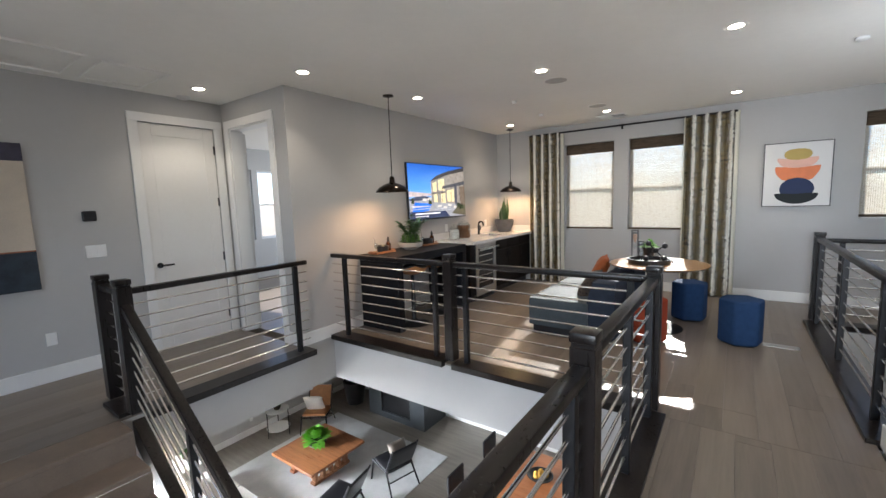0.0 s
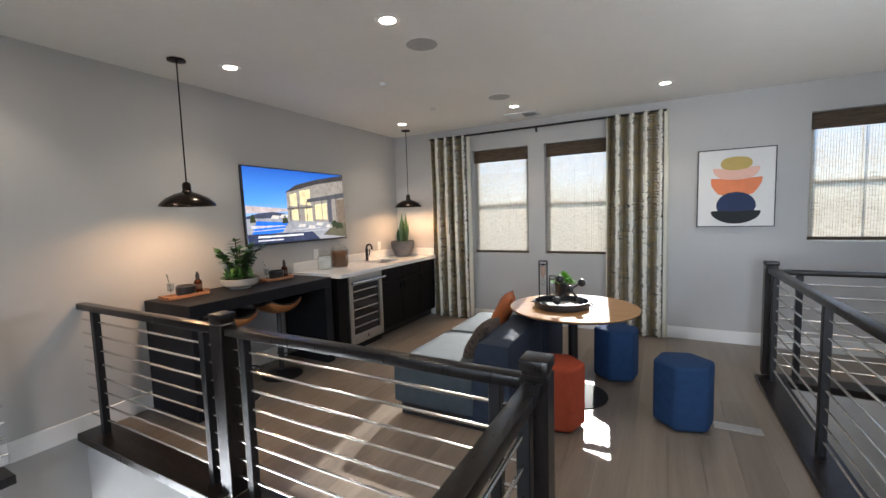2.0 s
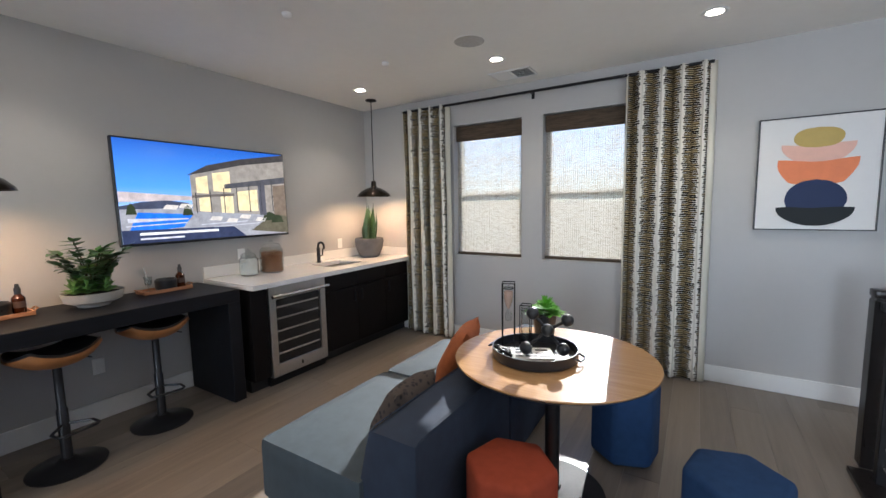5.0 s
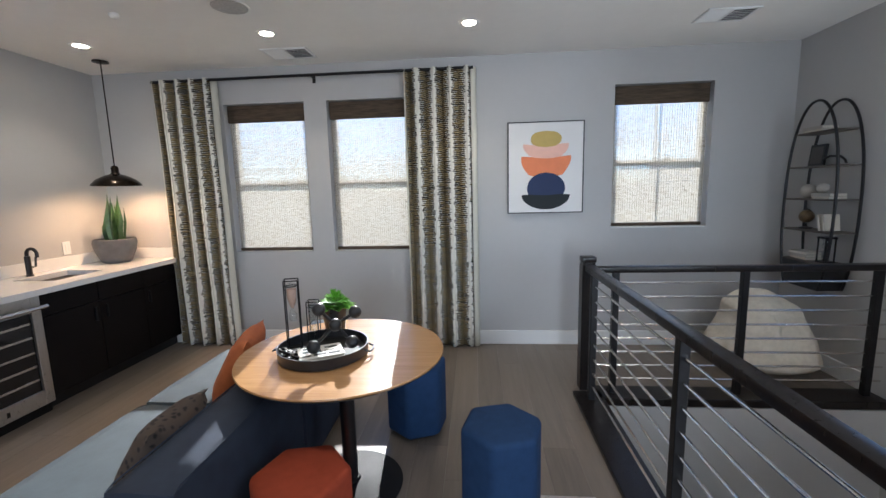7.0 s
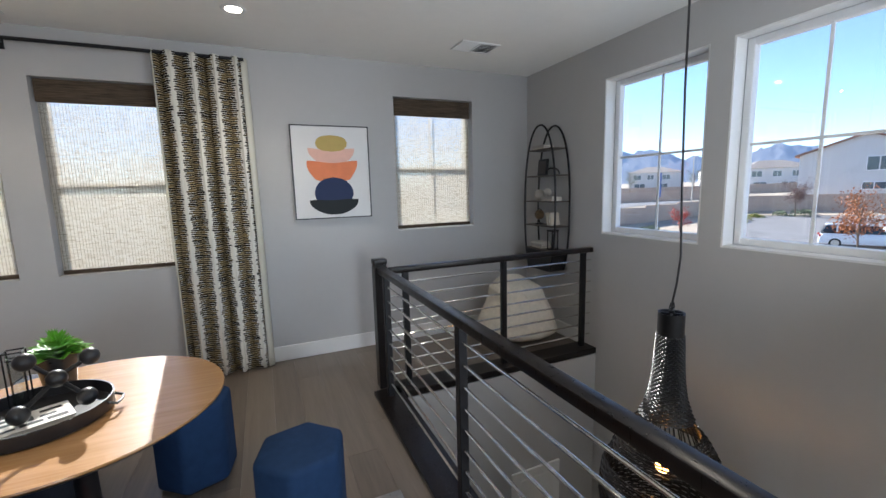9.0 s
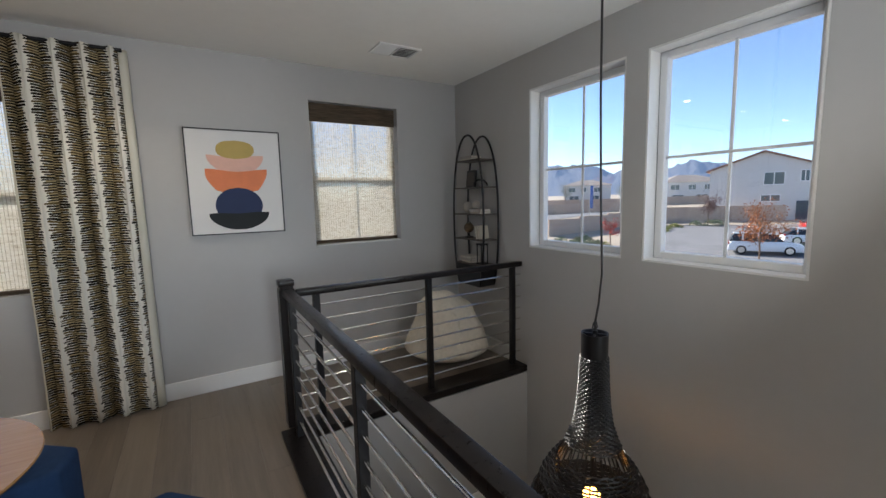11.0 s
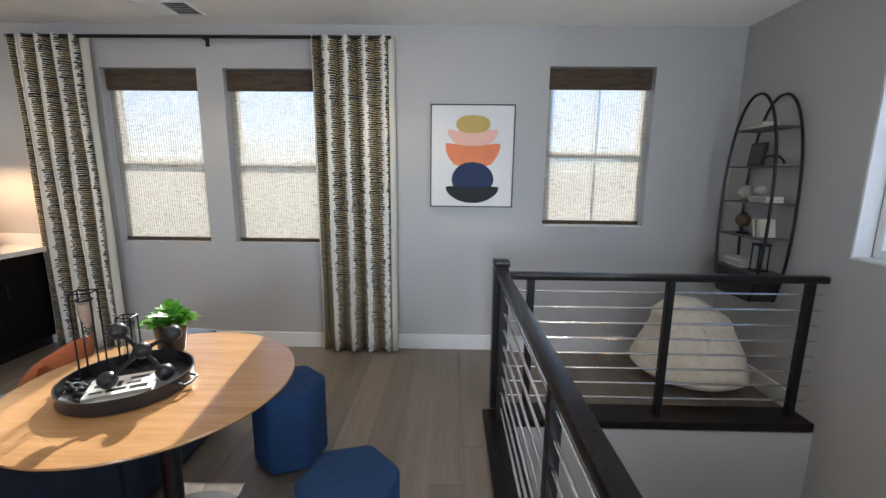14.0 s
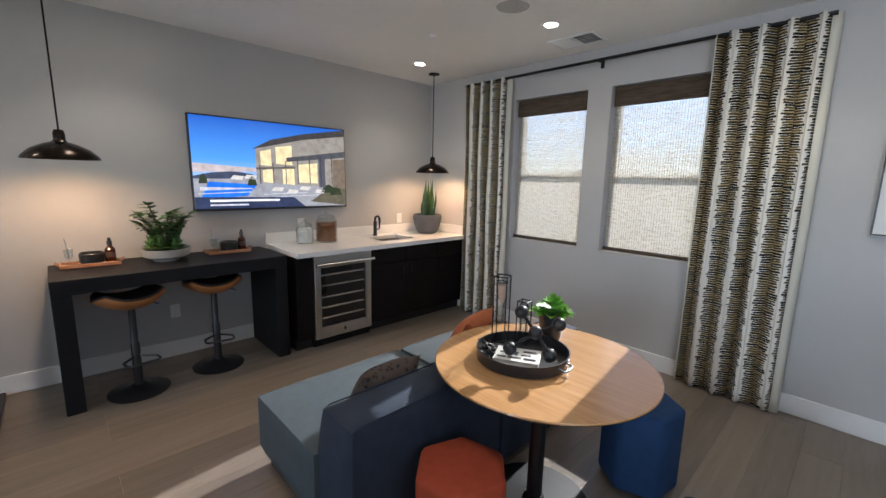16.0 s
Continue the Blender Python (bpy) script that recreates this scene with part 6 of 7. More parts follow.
part("cord", tube(B(), [(0.0, 0, 0.0)] + [(0, 0, 0.5), (0, 0, 0.9), (0.012, -0.01, 1.0), (0.03, -0.012, 1.15), (0.026, 0.0, 1.5), (0.012, 0.004, 2.0), (0.0, 0.0, H - 0.02)], 0.006, 6), SATIN, wp, "thick black hanging cord")
part("canopy", lathe(B(), [(0.0, H - 0.03), (0.05, H - 0.025), (0.06, H - 0.001)], seg=24), BLACKM, wp)
bm = B()
bmesh.ops.create_uvsphere(bm, u_segments=16, v_segments=12, radius=0.045, matrix=Matrix.Translation((0, 0, -0.05)))
part("bulb", bm, FILAMENT, wp, "glowing amber bulb", smooth=180)
lamp("wicker_bulb", "POINT", pose(2.077, 4.672, -0.11), 0.7, (1.0, 0.62, 0.3), 0.04)
ld = thing("lower_door", "white framed door in the lower hall", "door", (1.95, 6.015, LOW), kind="structure")
part("casing", box(B(), -0.02, 0.50, -0.02, 0.0, 0.0, 2.37, 0.003), TRIM, ld)
part("door_leaf", box(B(), 0.06, 0.42, -0.026, -0.021, 0.0, 2.29, 0.003), DOORW, ld)
part("door_handle", rod(B(), (0.38, -0.07, 1.0), (0.38, -0.024, 1.0), 0.014), BLACKM, ld)

# ---------------------------------------------------------------- lower living room
rg = solid("area_rug", box(B(), -7.35, -4.2, 3.0, 5.9, LOW, LOW + 0.014, 0.005), RUG, "pale grey area rug on the lower floor", "rug")
ck = thing("coffee_table", "square walnut coffee table with slatted base", "coffee table", (-6.03, 4.36, LOW + 0.015))
part("tabletop", box(B(), -0.58, 0.58, -0.6, 0.6, 0.36, 0.41, 0.006), WALNUT, ck)
for sx in (-1, 1):
    bm = B()
    for k in range(5):
        y = -0.34 + 0.17 * k
        box(bm, sx * 0.30 - 0.05, sx * 0.30 + 0.05, y - 0.03, y + 0.03, 0.0, 0.36, 0.003)
    part("slatted_leg", bm, WALNUT, ck)
    part("stretcher", box(B(), sx * 0.30 - 0.06, sx * 0.30 + 0.06, -0.4, 0.4, 0.0, 0.05, 0.003), WALNUT, ck)
cp = thing("table_plant", "bushy green plant in a dark bowl", "plant", (-6.08, 4.36, LOW + 0.427))
part("bowl", lathe(B(), [(0.0, 0.0), (0.1, 0.0), (0.17, 0.08), (0.165, 0.09), (0.0, 0.07)], seg=24), CERAMIC, cp)
bm = B()
for k in range(260):
    a, e = rng.uniform(0, 6.28), rng.uniform(0.05, 1.4)
    r = rng.uniform(0.16, 0.34)
    p = Vector((r * math.cos(a) * math.cos(e), r * math.sin(a) * math.cos(e), 0.08 + 0.32 * math.sin(e)))
    leaf_into(bm, p * 0.5 + Vector((0, 0, 0.05)), p, 0.07, 0.02)
part("leaves", bm, LIME, cp, "broad fresh green leaves")


def lounge_chair(x, y, turn, frame_mat, seat_mat, label, pillow_mat=None):
    c = thing("lounge_chair", label, "chair", (x, y, LOW), turn, group="lower lounge chairs")
    for sx in (-1, 1):
        part("front_leg", rod(B(), (sx * 0.29, 0.30, 0.0), (sx * 0.26, 0.24, 0.40), 0.014, 0.018, 8), frame_mat, c)
        part("back_leg", rod(B(), (sx * 0.28, -0.36, 0.0), (sx * 0.25, -0.16, 0.38), 0.014, 0.018, 8), frame_mat, c)
        part("back_upright", rod(B(), (sx * 0.25, -0.16, 0.36), (sx * 0.25, -0.40, 0.84), 0.017, seg=8), frame_mat, c)
        part("side_rail", rod(B(), (sx * 0.26, 0.26, 0.40), (sx * 0.25, -0.2, 0.35), 0.018, seg=8), frame_mat, c)
    part("front_rail", rod(B(), (-0.26, 0.26, 0.38), (0.26, 0.26, 0.38), 0.016, seg=8), frame_mat, c)
    part("stretcher", rod(B(), (-0.26, -0.25, 0.2), (0.26, -0.25, 0.2), 0.012, seg=8), frame_mat, c)
    part("seat", cushion(B(), -0.25, 0.25, -0.2, 0.27, 0.37, 0.43, 0.025, 0.01, Matrix.Rotation(radians(5), 4, "X")), seat_mat, c)
    m = Matrix.Translation((0, -0.2, 0.42)) @ Matrix.Rotation(radians(26), 4, "X")
    part("backrest", cushion(B(), -0.24, 0.24, -0.025, 0.025, 0.0, 0.44, 0.02, 0.0, m), seat_mat, c)
    return c


lounge_chair(-4.62, 4.85, 75, SATIN, SATIN, "black lounge chair with a sling seat")
lounge_chair(-4.72, 3.75, 100, SATIN, SATIN, "black lounge chair with a sling seat")
lounge_chair(-7.2, 5.22, 215, BLACKM, SADDLE, "tan leather lounge chair with black frame")
pillow("accent_pillow", "white patterned pillow on the tan chair", COTTON, (-7.22, 5.18, LOW + 0.59), 62, 0, 215, 0.42)
pillow("accent_pillow", "brown pillow on the black chair", TANFRAME, (-4.52, 4.88, LOW + 0.58), 62, 0, 75, 0.36)


def side_table(x, y, r, h, mat):
    t = thing("side_table", "round two-tier side table with black frame", "side table", (x, y, LOW), group="side tables")
    for z, nm in ((h, "top"), (h * 0.3, "lower_shelf")):
        part(nm, lathe(B(), [(0.0, z - 0.015), (r, z - 0.015), (r, z), (0.0, z)], seg=28), mat, t)
    for k in range(3):
        a = 0.5 + 2.094 * k
        part("leg", rod(B(), (r * math.cos(a), r * math.sin(a), 0), (r * math.cos(a), r * math.sin(a), h), 0.01, seg=8), BLACKM, t)
    return t


side_table(-7.75, 4.62, 0.24, 0.56, QUARTZ)
side_table(-7.55, 2.75, 0.24, 0.56, QUARTZ)
for x, y in ((-7.75, 4.62), (-7.55, 2.75)):
    b = thing("small_plant", "small plant in a brown pot", "plant", (x, y, LOW + 0.5605), group="small plants")
    part("pot", lathe(B(), [(0.0, 0.0), (0.06, 0.0), (0.075, 0.05), (0.06, 0.09), (0.0, 0.085)], seg=20), STEM, b)
    bm = B()
    rosette_into(bm, (0, 0, 0.08), 0.14, 3, 7, 0.5, rng)
    part("leaves", bm, LEAF, b)
cs = thing("cream_sofa", "cream upholstered sofa on the lower floor", "sofa", (-6.25, 2.55, LOW))
part("base", cushion(B(), -1.05, 1.05, -0.45, 0.45, 0.08, 0.30, 0.03, 0.0), CREAMSOFA, cs)
for x0, x1 in ((-0.85, 0.0), (0.01, 0.85)):
    part("seat_cushion", cushion(B(), x0, x1, -0.22, 0.45, 0.30, 0.45, 0.05, 0.02), CREAMSOFA, cs)
    part("back_cushion", cushion(B(), x0, x1, -0.36, -0.2, 0.42, 0.82, 0.06, 0.02), CREAMSOFA, cs)
part("backrest", cushion(B(), -1.05, 1.05, -0.5, -0.34, 0.1, 0.75, 0.04, 0.0), CREAMSOFA, cs)
for s in (-1, 1):
    part("arm", cushion(B(), s * 0.95 - 0.1, s * 0.95 + 0.1, -0.45, 0.45, 0.1, 0.6, 0.04, 0.0), CREAMSOFA, cs)
for sx in (-0.98, 0.98):
    for sy in (-0.38, 0.38):
        part("leg", rod(B(), (sx, sy, 0), (sx, sy, 0.1), 0.02), SATIN, cs)
fp = thing("fireplace", "charcoal tiled fireplace surround with black firebox", "fireplace", (-5.92, YN, LOW))
part("left_pier", box(B(), -0.82, -0.42, -0.80, 0.0, 0.0, 2.7, 0.004), TILE, fp)
part("right_pier", box(B(), 0.42, 0.82, -0.80, 0.0, 0.0, 2.7, 0.004), TILE, fp)
part("breast", box(B(), -0.42, 0.42, -0.80, 0.0, 1.0, 2.7, 0.004), TILE, fp)
part("hearth", box(B(), -0.42, 0.42, -0.80, 0.0, 0.0, 0.14, 0.004), TILE, fp)
part("firebox", box(B(), -0.40, 0.40, -0.62, -0.02, 0.15, 0.99), SATIN, fp, "black firebox with glass front")
part("firebox_frame", box(B(), -0.42, 0.42, -0.76, -0.74, 0.14, 1.0, 0.004), BLACKM, fp)
pn = thing("floor_planter", "tall dark round floor planter", "planter", (-7.4, 6.5, LOW))
part("pot", lathe(B(), [(0.0, 0.0), (0.2, 0.0), (0.28, 0.55), (0.27, 0.56), (0.24, 0.5), (0.0, 0.5)], seg=32), SATIN, pn)
bm = B()
for k in range(60):
    a = rng.uniform(0, 6.28)
    q = Vector((0.05 * math.cos(a), 0.05 * math.sin(a), 0.5))
    leaf_into(bm, q, q + Vector((rng.uniform(0.1, 0.4) * math.cos(a), rng.uniform(0.1, 0.4) * math.sin(a), rng.uniform(0.4, 1.3))), 0.08, 0.05)
part("leaves", bm, LEAF, pn)
dt = thing("dining_table", "orange-brown cherry dining table", "table", (-1.9, 5.15, LOW))
part("tabletop", box(B(), -0.72, 0.72, -0.75, 0.75, 0.71, 0.75, 0.006), TABLEORANGE, dt)
for sx in (-0.62, 0.62):
    for sy in (-0.65, 0.65):
        part("leg", box(B(), sx - 0.04, sx + 0.04, sy - 0.04, sy + 0.04, 0.0, 0.71, 0.004), TABLEORANGE, dt)
fb = thing("fruit_bowl", "dark bowl of yellow fruit", "bowl", (-2.1, 5.3, LOW + 0.751))
part("bowl", lathe(B(), [(0.0, 0.0), (0.08, 0.0), (0.19, 0.07), (0.18, 0.075), (0.07, 0.015), (0.0, 0.012)], seg=28), CERAMIC, fb)
bm = B()
for k in range(9):
    a = k * 2.4
    bmesh.ops.create_icosphere(bm, subdivisions=2, radius=0.04, matrix=Matrix.Translation((0.03 * k ** 0.5 * math.cos(a), 0.03 * k ** 0.5 * math.sin(a), 0.075)))
part("fruit", bm, flat("yellow_fruit", (0.5, 0.26, 0.03)), fb)
va = thing("glass_vase", "clear glass vase on the dining table", "vase", (-2.4, 5.72, LOW + 0.751))
part("glass", lathe(B(), [(0.0, 0.0), (0.05, 0.0), (0.09, 0.1), (0.04, 0.2), (0.05, 0.26), (0.045, 0.26), (0.0, 0.01)], seg=24), JARGLASS, va)
for x, y, tn in ((-2.98, 5.75, -90), (-2.98, 4.7, -90)):
    d = thing("dining_chair", "tan leather dining chair with dark frame", "chair", (x, y, LOW), tn, group="dining chairs")
    part("seat", cushion(B(), -0.22, 0.22, -0.22, 0.22, 0.42, 0.48, 0.025, 0.01), SADDLE, d)
    part("backrest", cushion(B(), -0.21, 0.21, -0.24, -0.2, 0.56, 0.84, 0.018, 0.0), BARWOOD, d)
    for sx in (-0.19, 0.19):
        part("front_leg", rod(B(), (sx, 0.19, 0), (sx, 0.19, 0.43), 0.016), BARWOOD, d)
        part("back_leg", rod(B(), (sx, -0.21, 0), (sx, -0.22, 0.8), 0.016), BARWOOD, d)
plate(-8.25, 4.3, LOW + 0.35, "x", 1)
# glazed opening of the lower room, with the sky's light in it
sk = bpy.data.lights.new("lower_window_sky", "AREA")
sk.shape, sk.size, sk.size_y, sk.energy, sk.color = "RECTANGLE", 3.4, 2.3, 560, (0.86, 0.93, 1.0)
sk.spread = radians(78)
new("lower_window_sky", sk).matrix_world = look((-8.2, -0.6, -2.1), (-4.4, 2.8, -4.7))

# Fill lamps in added, unseen openings; no such windows are known here.
for name, w_, h_, watts, eye_, aim_ in (("hall_fill", 1.0, 2.0, 44, (0.22, -3.25, 1.35), (0.45, -1.4, 0.0)), ("stairwell_fill", 2.6, 2.0, 4, (-1.95, -3.25, 1.35), (-1.9, 0, 1.2)), ("void_fill", 1.3, 1.5, 11, (1.95, 3.2, 1.5), (0.6, 6.0, 2.9)), ("bedroom_fill", 1.7, 1.3, 24, (-6.3, 7.2, 1.6), (-6.3, 4, 1.2))):
    sk = bpy.data.lights.new(name, "AREA")
    sk.shape, sk.size, sk.size_y, sk.energy, sk.color = "RECTANGLE", w_, h_, watts, (0.86, 0.93, 1.0)
    sk.spread = radians({"hall_fill": 130, "void_fill": 160}.get(name, 180))
    new(name, sk).matrix_world = look(eye_, aim_)

# ---------------------------------------------------------------- outdoors
ASPHALT = grainy("asphalt", (0.2, 0.2, 0.205), 0.9, vary=0.15, scale=0.5, bump=0.2, bscale=30)
GRAVEL = grainy("desert_gravel", (0.4, 0.335, 0.26), 0.95, vary=0.2, scale=0.6, bump=0.4, bscale=12)
KERB = grainy("concrete_kerb", (0.42, 0.4, 0.37), 0.9, vary=0.1, scale=2)
BLOCK = grainy("tan_block_wall", (0.45, 0.34, 0.27), 0.9, vary=0.12, scale=1.5, bump=0.3, bscale=8)
STUCCO = grainy("white_stucco", (0.62, 0.605, 0.58), 0.9, vary=0.04, scale=1)
STUCCO2 = grainy("grey_stucco", (0.58, 0.56, 0.54), 0.9, vary=0.05, scale=1)
ROOF = grainy("red_tile_roof", (0.27, 0.14, 0.1), 0.85, vary=0.25, scale=3, bump=0.5, bscale=6)
ROOF2 = grainy("grey_tile_roof", (0.3, 0.26, 0.23), 0.85, vary=0.2, scale=3)
PANE = Mat("far_pane", (0.06, 0.09, 0.11), 0.08).m
CARWHITE = Mat("white_car_paint", (0.78, 0.79, 0.8), 0.25, Coat_Weight=1.0).m
CARRED = Mat("red_car_paint", (0.4, 0.02, 0.015), 0.25, Coat_Weight=1.0).m
CARGLASS = Mat("dark_car_glass", (0.015, 0.018, 0.02), 0.06).m
RUBBER = grainy("black_tyre", (0.02, 0.02, 0.02), 0.85)
BARK = grainy("tree_bark", (0.16, 0.11, 0.08), 0.9, vary=0.3, scale=8)
AUTUMN = grainy("orange_leaves", (0.33, 0.11, 0.03), 0.7, vary=0.6, scale=1.2)
PLUM = grainy("plum_leaves", (0.13, 0.06, 0.055), 0.7, vary=0.5, scale=1.2)
SCARLET = grainy("red_leaves", (0.42, 0.07, 0.05), 0.7, vary=0.5, scale=1.2)
SHRUB = grainy("yellow_green_shrub", (0.3, 0.3, 0.075), 0.8, vary=0.5, scale=2)
SAGE = grainy("sage_shrub", (0.17, 0.2, 0.12), 0.8, vary=0.4, scale=2)
# Near-black rock; the blue emission stands in for haze over the distance.
ROCK = grainy("haze_glow_mountain", (0.035, 0.036, 0.04), 1.0, vary=0.3, scale=0.012, Emission_Color=(0.055, 0.095, 0.18, 1), Emission_Strength=1.0)
HX, HY = 0.0, 3.6
STEPS = ((0, -3.7), (42, -3.7), (70, -1.6), (150, 0.0), (3000, 10.0))


def ground_z(x, y):
    d = math.hypot(x - HX, y - HY)
    for (d0, z0), (d1, z1) in zip(STEPS, STEPS[1:]):
        if d <= d1:
            return z0 + (z1 - z0) * (d - d0) / (d1 - d0)
    return STEPS[-1][1]


bm = B()
rings = []
for d in (0.1, 15, 30, 36, 42, 48, 54, 60, 66, 70, 85, 110, 150, 300, 800, 3000, 4500):
    rings.append([bm.verts.new((HX + d * math.cos(2 * math.pi * k / 72), HY + d * math.sin(2 * math.pi * k / 72), ground_z(HX + d, HY))) for k in range(72)])
for p, q in zip(rings, rings[1:]):
    for k in range(72):
        bm.faces.new((p[k], p[(k + 1) % 72], q[(k + 1) % 72], q[k]))
structure("ground", bm, GRAVEL, "tan desert gravel ground", "ground")


def ground_patch(name, outline, lift, mat, label, category, cuts=5):
    """A flat sheet that follows the ground; outline in plan, four corners."""
    bm = B()
    a, b, c, d = [Vector((*p, 0)) for p in outline]
    n = 14
    g = [[None] * (n + 1) for _ in range(n + 1)]
    for i in range(n + 1):
        for j in range(n + 1):
            p = a.lerp(b, i / n).lerp(d.lerp(c, i / n), j / n)
            g[i][j] = bm.verts.new((p.x, p.y, ground_z(p.x, p.y) + lift))
    for i in range(n):
        for j in range(n):
            bm.faces.new((g[i][j], g[i + 1][j], g[i + 1][j + 1], g[i][j + 1]))
    bmesh.ops.recalc_face_normals(bm, faces=bm.faces)
    return structure(name, bm, mat, label, category)


ground_patch("road", [(31, 21.5), (44, 4), (72, 4), (51, 33)], 0.06, ASPHALT, "grey asphalt car park", "road")
ground_patch("road_far", [(20, 52), (62, 47), (64, 52), (20, 60)], 0.06, ASPHALT, "grey asphalt street", "road")


def strip(name, pts, w, h, mat, label, category):
    """A low wall or kerb along points, following the ground."""
    bm = B()
    for (x0, y0), (x1, y1) in zip(pts, pts[1:]):
        n = max(1, int(math.hypot(x1 - x0, y1 - y0) / 4))
        for k in range(n):
            ax, ay = x0 + (x1 - x0) * k / n, y0 + (y1 - y0) * k / n
            bx, by = x0 + (x1 - x0) * (k + 1) / n, y0 + (y1 - y0) * (k + 1) / n
            z = min(ground_z(ax, ay), ground_z(bx, by))
            L = math.hypot(bx - ax, by - ay)
            m = pose(ax, ay, z, 0, 0, math.degrees(math.atan2(by - ay, bx - ax)))
            box(bm, 0, L, -w / 2, w / 2, -0.3, h, m=m)
            if h > 1:
                box(bm, 0, L, -w / 2 - 0.04, w / 2 + 0.04, h, h + 0.08, m=m)
    return structure(name, bm, mat, label, category)


strip("kerb", [(31, 21.5), (44, 4)], 0.15, 0.16, KERB, "pale concrete kerb", "kerb")
strip("kerb_far", [(31, 21.5), (51, 33), (72, 4)], 0.15, 0.16, KERB, "pale concrete kerb", "kerb")
strip("garden_wall", [(53, 37), (57.5, 31.5), (61.5, 24.0)], 0.2, 1.9, BLOCK, "tan concrete block garden wall", "wall")
strip("garden_wall_street", [(36.4, 38.3), (50, 36.2)], 0.2, 1.9, BLOCK, "tan concrete block garden wall", "wall")
strip("garden_wall_upper", [(70, 72), (88, 60), (110, 50)], 0.2, 1.8, BLOCK, "tan concrete block wall on the slope", "wall")
strip("garden_wall_slope", [(45, 58), (75, 52)], 0.2, 1.6, BLOCK, "tan concrete block wall on the slope", "wall")


def gable_house(name, label, x, y, turn, w, d, h, rise, wall, roof, windows, door=None, hip=False):
    """A house whose local front is the plane y = 0, running along x."""
    z = ground_z(x, y) - 0.3
    o = thing(name, label, "house", (x, y, z), turn)
    bm = B()
    fr = [bm.verts.new(p) for p in ((0, 0, 0), (w, 0, 0), (w, 0, h), (w / 2, 0, h + (0 if hip else rise)), (0, 0, h))]
    bk = [bm.verts.new((v.co.x, d, v.co.z)) for v in fr]
    bm.faces.new(fr)
    bm.faces.new(bk[::-1])
    for i in range(5):
        bm.faces.new((fr[(i + 1) % 5], fr[i], bk[i], bk[(i + 1) % 5]))
    bmesh.ops.recalc_face_normals(bm, faces=bm.faces)
    part("wall", bm, wall, o, smooth=0)
    bm = B()
    e = 0.45
    if hip:
        c = [(-e, -e, h), (w + e, -e, h), (w + e, d + e, h), (-e, d + e, h)]
        vs = [bm.verts.new(p) for p in c]
        r = [bm.verts.new((min(w, d) / 2, d / 2, h + rise)), bm.verts.new((w - min(w, d) / 2, d / 2, h + rise))]
        for f in ((vs[0], vs[1], r[1], r[0]), (vs[1], vs[2], r[1]), (vs[2], vs[3], r[0], r[1]), (vs[3], vs[0], r[0]), vs[::-1]):
            bm.faces.new(f)
    else:
        s = rise / (w / 2)
        for sgn in (0, 1):
            a = (-e, h - s * e) if sgn == 0 else (w + e, h - s * e)
            top_ = (w / 2, h + rise)
            v = [bm.verts.new((px, py, pz + dz)) for dz in (0.02, 0.22) for px, pz, py in ((a[0], a[1], -e), (top_[0], top_[1], -e), (top_[0], top_[1], d + e), (a[0], a[1], d + e))]
            for f in ((0, 1, 2, 3), (4, 5, 6, 7), (0, 1, 5, 4), (1, 2, 6, 5), (2, 3, 7, 6), (3, 0, 4, 7)):
                bm.faces.new([v[i] for i in f])
    bmesh.ops.recalc_face_normals(bm, faces=bm.faces)
    part("roof", bm, roof, o, smooth=0)
    for (wx, wz, ww, wh) in windows:
        bm = B()
        for x0, x1, z0, z1 in ((wx, wx + 0.09, wz, wz + wh), (wx + ww - 0.09, wx + ww, wz, wz + wh), (wx, wx + ww, wz, wz + 0.09), (wx, wx + ww, wz + wh - 0.09, wz + wh), (wx + ww / 2 - 0.05, wx + ww / 2 + 0.05, wz, wz + wh)):
            box(bm, x0, x1, -0.08, 0.02, z0, z1)
        wn_ = part("window", bm, TRIM, o)
        part("pane", box(B(), wx + 0.05, wx + ww - 0.05, -0.03, 0.01, wz + 0.05, wz + wh - 0.05), PANE, wn_)
    if door:
        bm = box(B(), door[0] - 0.1, door[0] + door[1] + 0.1, -0.06, 0.02, 0.3, 2.9)
        part("door_surround", bm, STUCCO2, o)
        part("door", box(B(), door[0], door[0] + door[1], -0.09, 0.0, 0.3, 2.6), PANE, o, "dark entry door")
    return o


# the near white house, its gable towards the car park
gable_house("white_house", "two-storey white stucco house with red tile gable", 60.2, 32.1, -71.7, 11.4, 11, 6.6, 2.1, STUCCO, ROOF, [(5.7, 4.6, 2.1, 1.6), (9.2, 4.9, 0.9, 1.4), (5.5, 2.5, 2.0, 0.9)], (9.0, 1.1))
gable_house("white_house", "white stucco house wing with red tile hipped roof", 64.6, 21.2, -71.7, 12, 10, 5.2, 1.9, STUCCO, ROOF, [(1.0, 3.4, 1.0, 1.2)], None, True)
gable_house("white_house", "two-storey white house with hipped tile roof", 111, 68, -40, 15, 10, 5.6, 2.0, STUCCO, ROOF2, [(1.5, 3.4, 2.4, 1.5), (6, 3.4, 2, 1.5), (10, 3.4, 1.6, 1.5), (2, 0.8, 3, 1.4), (8, 0.8, 3, 1.4)], None, True)
